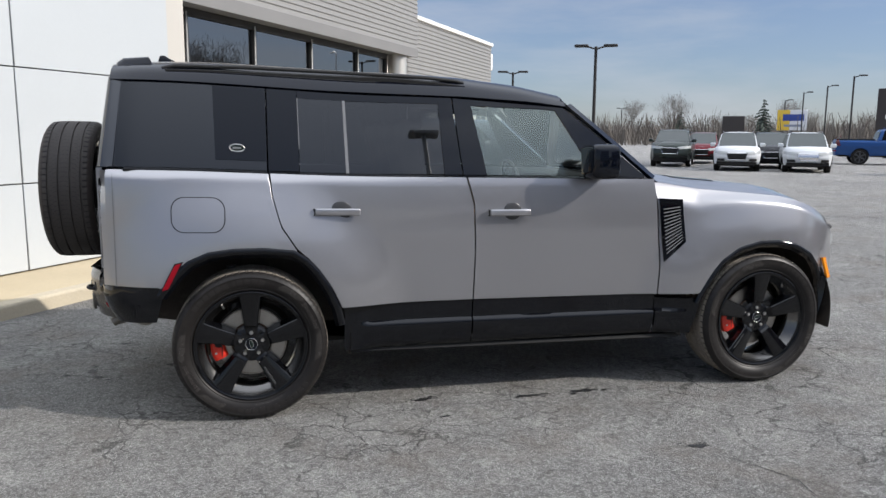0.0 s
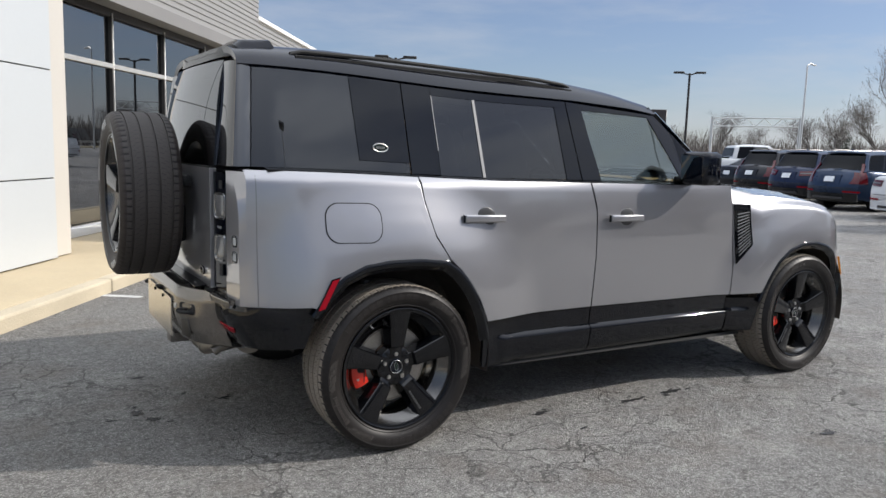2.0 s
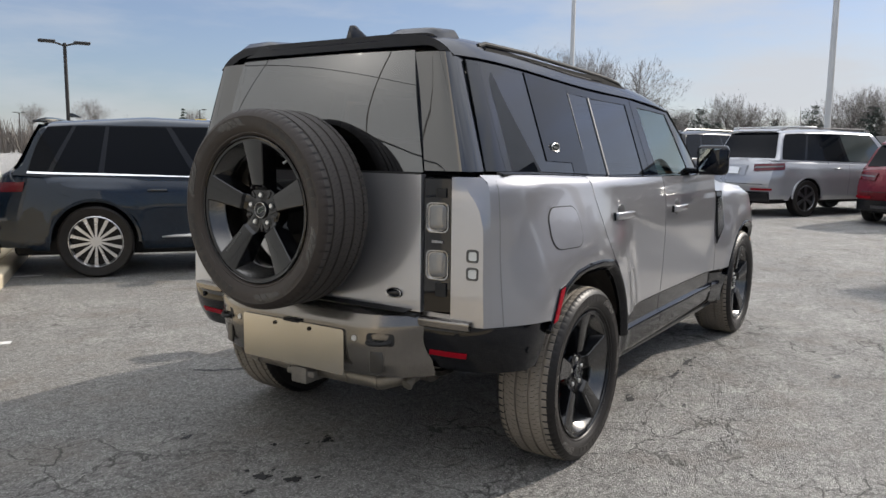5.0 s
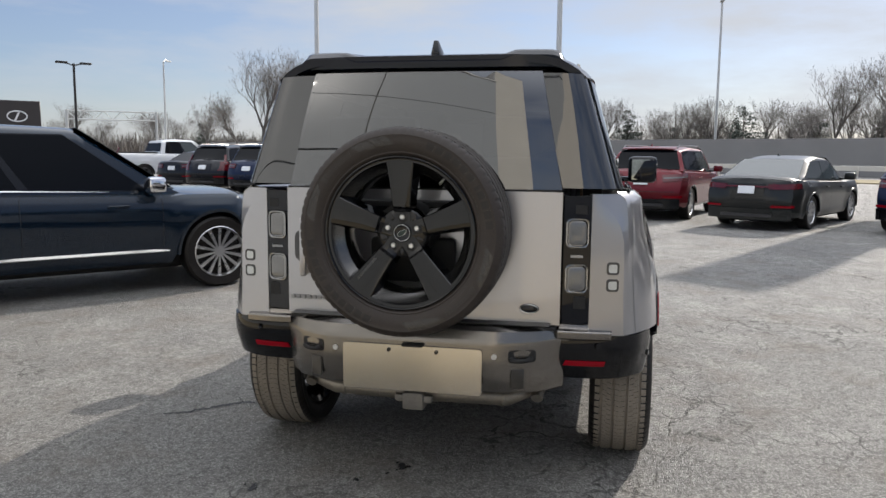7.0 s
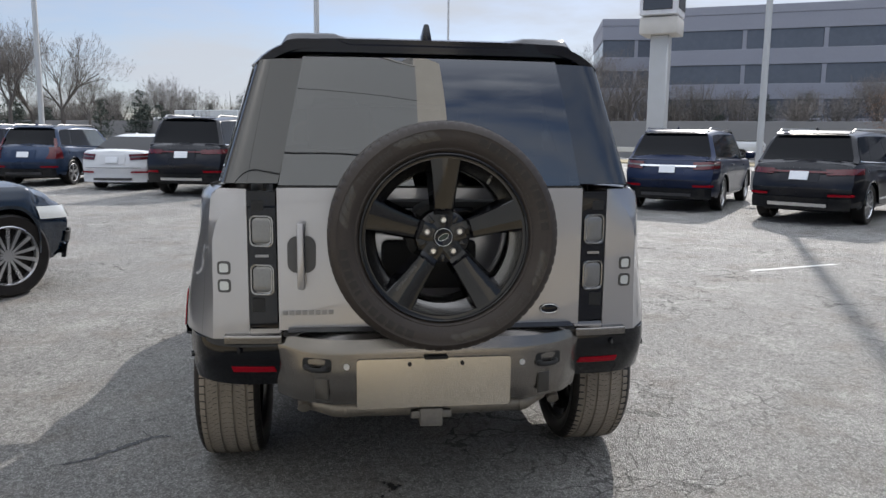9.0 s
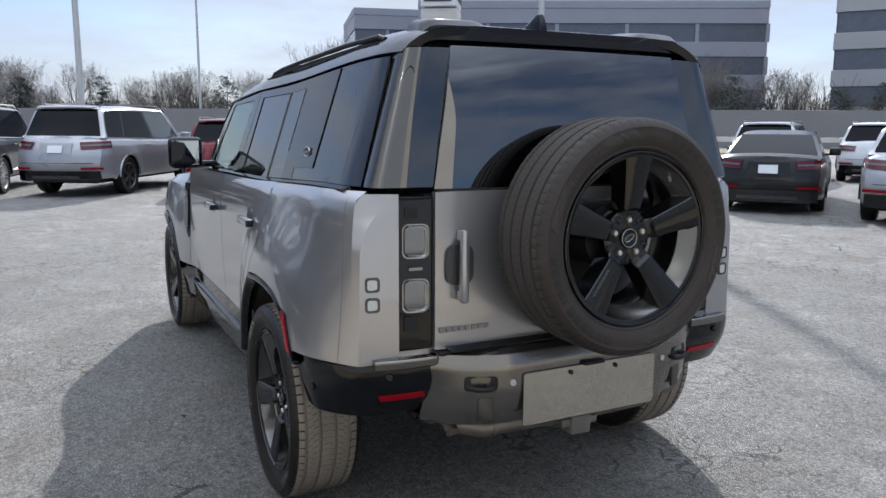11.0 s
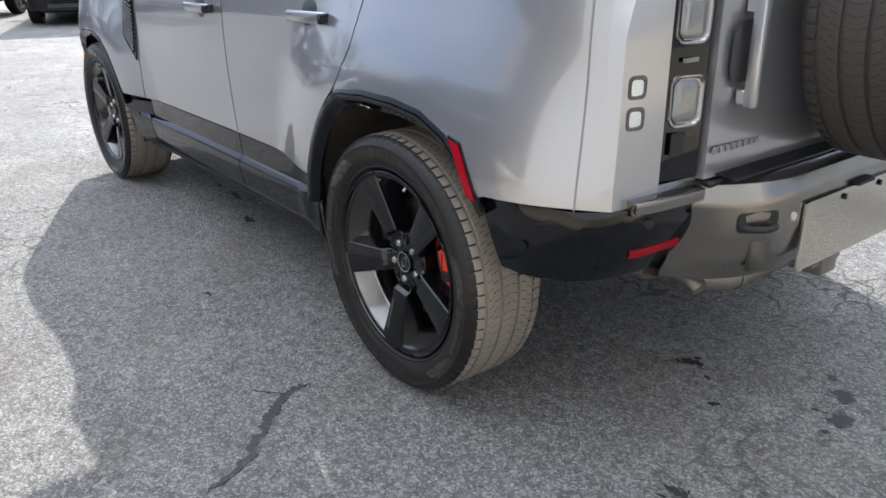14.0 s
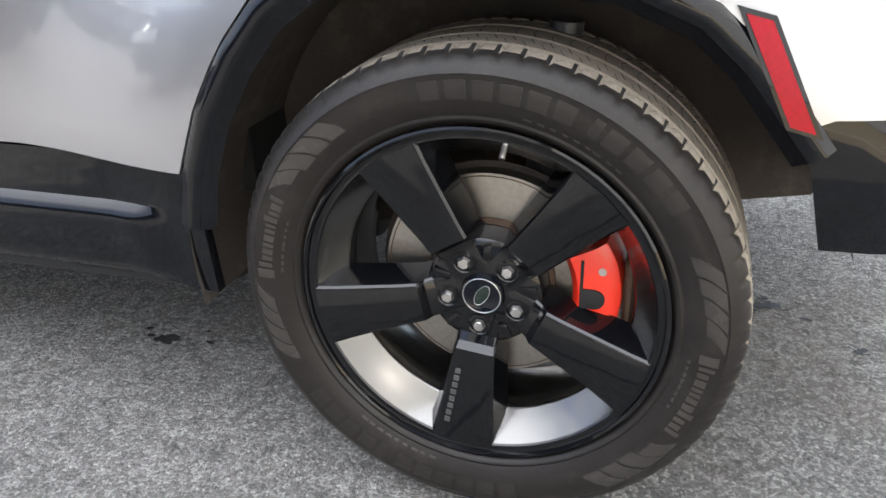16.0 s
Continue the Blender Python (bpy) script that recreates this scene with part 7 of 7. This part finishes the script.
bxA, byA = polar(-36.5, 92, (-3.5, .7))
office("office_block", "grey office block with dark ribbon windows", 40, 24, 4, 3.7, Matrix.Translation((bxA, byA, 0)) @ Matrix.Rotation(radians(-36.5 + 90 + 8), 4, "Z"))
bxC, byC = polar(-23.0, 104, (-3.5, .7))
office("office_block", "lower grey wing of the office block", 13, 18, 4, 3.9, Matrix.Translation((bxC, byC, 0)) @ Matrix.Rotation(radians(-23 + 90 + 8), 4, "Z"))
bxB, byB = polar(-69.0, 84, (-2.8, 2.0))
office("office_block", "striped office block with tan end wall and glazed lobby", 46, 26, 5, 3.4, Matrix.Translation((bxB, byB, 0)) @ Matrix.Rotation(radians(-69 + 90 + 12), 4, "Z"), mat("pale_grey_band", (.36, .355, .36), .8, 0, .08, .3, 5, .06))

# ---------- trees ----------


def bare_tree(seed, h, spread):
    """Leafless tree: tapered trunk, limbs and a haze of twigs."""
    rnd = random.Random(seed)
    wood = bmesh.new()
    twig = bmesh.new()

    def limb(bm, p, q, r0, r1, n):
        d = (q - p)
        if d.length < 1e-4:
            return
        k = d.normalized().to_track_quat("Z", "Y").to_matrix()
        A = [bm.verts.new(p + k @ Vector((r0 * math.cos(2 * math.pi * i / n), r0 * math.sin(2 * math.pi * i / n), 0))) for i in range(n)]
        B = [bm.verts.new(q + k @ Vector((r1 * math.cos(2 * math.pi * i / n), r1 * math.sin(2 * math.pi * i / n), 0))) for i in range(n)]
        for i in range(n):
            bm.faces.new((A[i], A[(i + 1) % n], B[(i + 1) % n], B[i]))

    def grow(p, d, ln, r, lev):
        seg = 3 if lev < 3 else 2
        for i in range(seg):
            nd = (d + Vector((rnd.uniform(-1, 1), rnd.uniform(-1, 1), rnd.uniform(-.3, .7))) * .16).normalized()
            q = p + nd * ln / seg
            r1 = r * (.84 if lev < 4 else .7)
            if lev < 3:
                limb(wood, p, q, r, r1, 6 if lev < 2 else 4)
            else:
                sd = Vector((rnd.uniform(-1, 1), rnd.uniform(-1, 1), rnd.uniform(-.4, .4))).normalized()
                twig.faces.new((twig.verts.new(p - sd * r), twig.verts.new(p + sd * r), twig.verts.new(q + sd * r1), twig.verts.new(q - sd * r1)))
            p, d, r = q, nd, r1
            if lev < 6 and i < seg - 1 and lev > 0 and (lev < 5 or rnd.random() < .5):
                side(p, d, ln * .62, r * .6, lev + 1)
        if lev < 6:
            for _ in range(4 if lev < 2 else 3 if lev < 3 else 2):
                side(p, d, ln * rnd.uniform(.60, .80), r * .72, lev + 1)

    def side(p, d, ln, r, lev):
        a = rnd.uniform(0, 2 * math.pi)
        o = d.orthogonal().normalized()
        o = Matrix.Rotation(a, 3, d) @ o
        nd = (d + o * spread * rnd.uniform(.6, 1.25) + Vector((0, 0, .12))).normalized()
        grow(p, nd, ln, max(r, .011), lev)
    grow(Vector((0, 0, 0)), Vector((0, 0, 1)), h * .27, h * .020, 0)
    root = part("bare_tree", wood, BARK)
    part("crown", twig, TWIG, root)
    return root


def conifer(seed, h, w):
    rnd = random.Random(seed)
    root = part("conifer", tube([(0, 0, 0), (0, 0, h * .95)], h * .02, 7, .01), BARK)
    bm = bmesh.new()
    tiers = 16
    for t in range(tiers):
        z = h * (.08 + .90 * t / tiers)
        r = w * (1 - t / tiers) ** .85 + .08
        n = max(6, int(15 * (1 - t / tiers)) + 5)
        for i in range(n):
            a = 2 * math.pi * (i + rnd.random()) / n
            rr = r * rnd.uniform(.55, 1.2) * (.8 + .35 * math.sin(3 * a + seed + t * .9))
            if rnd.random() < .14:
                continue
            c = Vector((math.cos(a), math.sin(a), 0))
            sd = Vector((-math.sin(a), math.cos(a), 0))
            for j in range(5):
                f = .25 + .17 * j
                p = c * rr * f + Vector((0, 0, z - rr * .30 * f + rnd.uniform(-.1, .1) * h * .06))
                k = rr * .22 * (1.15 - f) + .04
                v = [bm.verts.new(p + sd * k * rnd.uniform(.7, 1.3)), bm.verts.new(p - sd * k * rnd.uniform(.7, 1.3)), bm.verts.new(p + c * rr * .26 - Vector((0, 0, rr * .12))), bm.verts.new(p + Vector((0, 0, h * .035)))]
                bm.faces.new((v[0], v[2], v[3]))
                bm.faces.new((v[1], v[3], v[2]))
    part("foliage", bm, NEEDLE, root, smooth=False)
    return root


def pine(seed, h):
    """Ragged evergreen: bare lower trunk and drooping uneven clumps."""
    rnd = random.Random(seed)
    lean = rnd.uniform(-.04, .04)
    root = part("pine", tube([(0, 0, 0), (lean * h * .4, 0, h * .5), (lean * h, 0, h * .97)], h * .018, 7, .015), BARK)
    bm = bmesh.new()
    for i in range(74):
        f = rnd.uniform(.12, 1.0)
        z = h * f
        reach = h * .26 * (1.05 - f) ** .7 * rnd.uniform(.25, 1.25) + .12
        a = rnd.uniform(0, 2 * math.pi)
        c = Vector((lean * z + reach * math.cos(a), reach * math.sin(a), z - reach * .22))
        size = h * .075 * (1.25 - .6 * f) * rnd.uniform(.6, 1.35)
        for j in range(34):
            p = c + Vector((rnd.gauss(0, .62), rnd.gauss(0, .62), rnd.gauss(0, .40))) * size
            d1 = Vector((rnd.uniform(-1, 1), rnd.uniform(-1, 1), rnd.uniform(-.6, .6))).normalized() * size * .55
            d2 = Vector((rnd.uniform(-1, 1), rnd.uniform(-1, 1), rnd.uniform(-1, .3))).normalized() * size * .34
            bm.faces.new((bm.verts.new(p), bm.verts.new(p + d1), bm.verts.new(p + d2)))
    part("foliage", bm, NEEDLE, root, smooth=False)
    return root


protos = [tagged(bare_tree(11, 11, .75), "leafless broad-crowned tree beyond the highway", "tree", "bare trees"), tagged(bare_tree(23, 12, .62), "leafless tall tree beyond the highway", "tree", "bare trees"),
          tagged(bare_tree(37, 9, .85), "leafless spreading tree beyond the highway", "tree", "bare trees"), tagged(bare_tree(51, 10, .7), "leafless tree beyond the highway", "tree", "bare trees")]
rt = random.Random(5)
spots = []
for i in range(44):
    U = -30 + 3.4 * i + rt.uniform(-1.8, 1.8)
    spots.append((U, 72 + rt.uniform(0, 16), rt.uniform(.62, .95)))
for i in range(30):
    U = 105 + 5.5 * i + rt.uniform(-3, 3)
    spots.append((U, 10 + rt.uniform(-25, 70), rt.uniform(.75, 1.05)))
for i, (U, N, sc) in enumerate(spots):
    src = protos[i % 4]
    m = Matrix.Translation(lotp(U, N)) @ Matrix.Rotation(rt.uniform(0, 6.28), 4, "Z") @ Matrix.Scale(sc, 4)
    if i < 4:
        src.matrix_world = m
    else:
        c = copy_thing(src, Matrix.Identity(4))
        c.matrix_world = m
for b, d, sc, k in ((28.6, 74, .80, 2), (26.6, 80, .9, 3), (24.9, 66, 1.0, 1), (23.4, 70, 1.06, 0), (21.9, 66, 1.0, 1), (20.3, 72, 1.08, 3), (18.6, 68, 1.06, 0), (17.0, 74, .9, 3), (-15.2, 74, .92, 1), (-17.6, 78, .85, 0), (-19.5, 72, 1.0, 1), (-32.5, 60, .70, 2), (-26.5, 72, .72, 3)):
    c = copy_thing(protos[k], Matrix.Identity(4))
    c.matrix_world = Matrix.Translation((*polar(b, d, (-3.6, 0)), 0)) @ Matrix.Rotation(rt.uniform(0, 6.28), 4, "Z") @ Matrix.Scale(sc, 4)
fir = tagged(conifer(3, 6.6, 1.9), "dark green spruce tree by the roadside", "tree", "conifers")
fir.location = (*polar(54.4, 112, E0), 0)
c = copy_thing(fir, Matrix.Identity(4))
c.matrix_world = Matrix.Translation((*polar(57.0, 118, (-3.5, .5)), 0)) @ Matrix.Scale(.85, 4)
pines = [tagged(pine(k, hh), "dark ragged pine tree among the bare trees", "tree", "conifers") for k, hh in ((61, 6.4), (67, 5.6), (73, 6.9))]
for i, (b, d, sc) in enumerate(((13.5, 86, .9), (12.2, 88, .8), (2.5, 90, .85), (-2, 92, .75), (16.0, 84, .85), (-9.5, 90, .75), (21, 92, .9), (29, 96, .85))):
    c = pines[i] if i < 3 else copy_thing(pines[i % 3], Matrix.Identity(4))
    c.matrix_world = Matrix.Translation((*polar(b, d, (-3.5, .5)), 0)) @ Matrix.Rotation(rt.uniform(0, 6), 4, "Z") @ Matrix.Scale(sc, 4)
# close wood behind the highway: evergreens and bare trees standing together
rd = random.Random(31)
for i in range(46):
    U = -34 + 3.3 * i + rd.uniform(-1.5, 1.5)
    c = copy_thing(pines[i % 3], Matrix.Identity(4))
    c.matrix_world = Matrix.Translation(lotp(U, 70 + rd.uniform(0, 14))) @ Matrix.Rotation(rd.uniform(0, 6.28), 4, "Z") @ Matrix.Diagonal((1.25, 1.25, 1, 1)) @ Matrix.Scale(rd.uniform(.55, .95), 4)
for i in range(48):
    U = -34 + 3.2 * i + rd.uniform(-1.5, 1.5)
    c = copy_thing(protos[i % 4], Matrix.Identity(4))
    c.matrix_world = Matrix.Translation(lotp(U, 74 + rd.uniform(0, 18))) @ Matrix.Rotation(rd.uniform(0, 6.28), 4, "Z") @ Matrix.Scale(rd.uniform(.62, .9), 4)
# berry-brown ornamental tree near the office
orn = tagged(bare_tree(77, 6.0, 1.0), "small ornamental tree with dry brown leaves", "tree")
orn.matrix_world = Matrix.Translation((*polar(-39.5, 36, (-3.5, .7)), 0)) @ Matrix.Scale(.82, 4)
rl = random.Random(9)
bm = bmesh.new()
for i in range(1500):
    a, b_, r_ = rl.uniform(0, 6.28), rl.uniform(-.7, 1.4), rl.uniform(.5, 1.0) ** .5 * 2.1
    p = Vector((r_ * math.cos(a) * math.cos(b_), r_ * math.sin(a) * math.cos(b_), 3.2 + r_ * .8 * math.sin(b_)))
    d1 = Vector((rl.uniform(-1, 1), rl.uniform(-1, 1), rl.uniform(-1, 1))).normalized() * .06
    d2 = Vector((rl.uniform(-1, 1), rl.uniform(-1, 1), rl.uniform(-1, 1))).normalized() * .06
    bm.faces.new((bm.verts.new(p), bm.verts.new(p + d1), bm.verts.new(p + d2)))
lv = part("foliage", bm, mat("dry_brown_leaf", (.20, .11, .065), .8, 0, .3, 4), orn, smooth=False)
tagged(lv, kind="stuff")
# undergrowth and a close belt of young wood along the highway
bm = bmesh.new()
rb = random.Random(14)


def stroke(p, d, w):
    w_ = Vector((rb.uniform(-1, 1), rb.uniform(-1, 1), 0)).normalized() * w
    bm.faces.new((bm.verts.new(p - w_), bm.verts.new(p + w_), bm.verts.new(p + d + w_ * .3), bm.verts.new(p + d - w_ * .3)))


for i in range(1500):
    if i < 1050:
        U, N = rb.uniform(-50, 150), rb.uniform(74, 100)
    else:
        U, N = rb.uniform(105, 260), rb.uniform(-30, 90)
    p = lotp(U, N)
    hh_ = rb.uniform(2.6, 5.2) * (1.0 + .30 * math.sin(U * .19 + 1) + .22 * math.sin(U * .47))
    stroke(p, Vector((rb.uniform(-.05, .05), rb.uniform(-.05, .05), 1)) * hh_ * .9, .05)
    for k in range(38):
        q = Vector((rb.gauss(0, 1), rb.gauss(0, 1), rb.gauss(0, 1))).normalized() * rb.random() ** .4
        tip = Vector((q.x * hh_ * .36, q.y * hh_ * .36, hh_ * (.62 + .40 * q.z)))
        foot_ = Vector((tip.x * rb.uniform(.1, .5), tip.y * rb.uniform(.1, .5), tip.z * rb.uniform(.45, .8)))
        stroke(p + foot_, tip - foot_, rb.uniform(.02, .05))
for i in range(26000):
    U = rb.uniform(-45, 150)
    N = rb.uniform(64, 92)
    hh_ = rb.uniform(.8, 3.4) * (1.0 + .5 * math.sin(U * .21) * math.sin(U * .083 + 1))
    p = lotp(U, N)
    d = Vector((rb.uniform(-.5, .5), rb.uniform(-.5, .5), 1)) * hh_
    w_ = Vector((rb.uniform(-1, 1), rb.uniform(-1, 1), 0)).normalized() * rb.uniform(.015, .06)
    bm.faces.new((bm.verts.new(p - w_), bm.verts.new(p + w_), bm.verts.new(p + d + w_ * .3), bm.verts.new(p + d - w_ * .3)))
for i in range(14000):
    U, N = rb.uniform(100, 270), rb.uniform(-30, 90)
    p = lotp(U, N)
    d = Vector((rb.uniform(-.5, .5), rb.uniform(-.5, .5), 1)) * rb.uniform(1.5, 5.0)
    w_ = Vector((rb.uniform(-1, 1), rb.uniform(-1, 1), 0)).normalized() * rb.uniform(.03, .12)
    bm.faces.new((bm.verts.new(p - w_), bm.verts.new(p + w_), bm.verts.new(p + d + w_ * .3), bm.verts.new(p + d - w_ * .3)))
tagged(part("undergrowth", bm, BRUSH, smooth=False), "brown winter scrub along the highway", "scrub", kind="stuff")
# line paint, tar cracks and stains on the asphalt
for k, (a, b, c, d, w) in enumerate(((-.88, 3.50, -.46, 3.21, .09), (.78, 6.05, 1.20, 5.79, .08), (4.45, -4.35, 4.8, -5.65, .07))):
    tagged(part("lane_line", line(a, b, c, d, w), LINE_PAINT, smooth=False), "worn white parking line on the asphalt", "road marking", kind="structure")
for k, (pts, w) in enumerate((([(.15, 1.20), (.16, 1.25), (.145, 1.29), (.10, 1.34), (.07, 1.38), (.02, 1.42), (-.06, 1.49), (-.12, 1.57), (-.15, 1.66)], .023), ([(.15, 1.29), (.19, 1.33), (.24, 1.365)], .005), ([(2.05, -1.80), (2.2, -1.95), (2.35, -2.2), (2.3, -2.5)], .004))):
    tagged(part("tar_crack", ragged(pts, w, k), TAR, smooth=False), "dark open crack in the asphalt", "crack", kind="structure")
for k, (x, y, rx, ry) in enumerate(((.858, .651, .075, .035), (1.0, -1.14, .05, .03), (.93, -.86, .10, .05), (1.55, -.92, .12, .05), (1.9, -.90, .14, .06), (-.945, -.045, .075, .06), (-1.003, .09, .075, .06), (-1.137, .02, .045, .035), (-.90, .72, .06, .04), (2.12, -1.78, .09, .05), (2.19, .565, .13, .04), (2.42, .56, .07, .03), (1.76, .68, .09, .045), (1.01, 1.19, .04, .02), (-.53, .14, .06, .05), (-.72, .30, .03, .025))):
    tagged(part("oil_stain", blot(x, y, rx * .7, ry * .6, k), TAR, smooth=False), "small black oil stain on the asphalt", "stain", kind="structure")
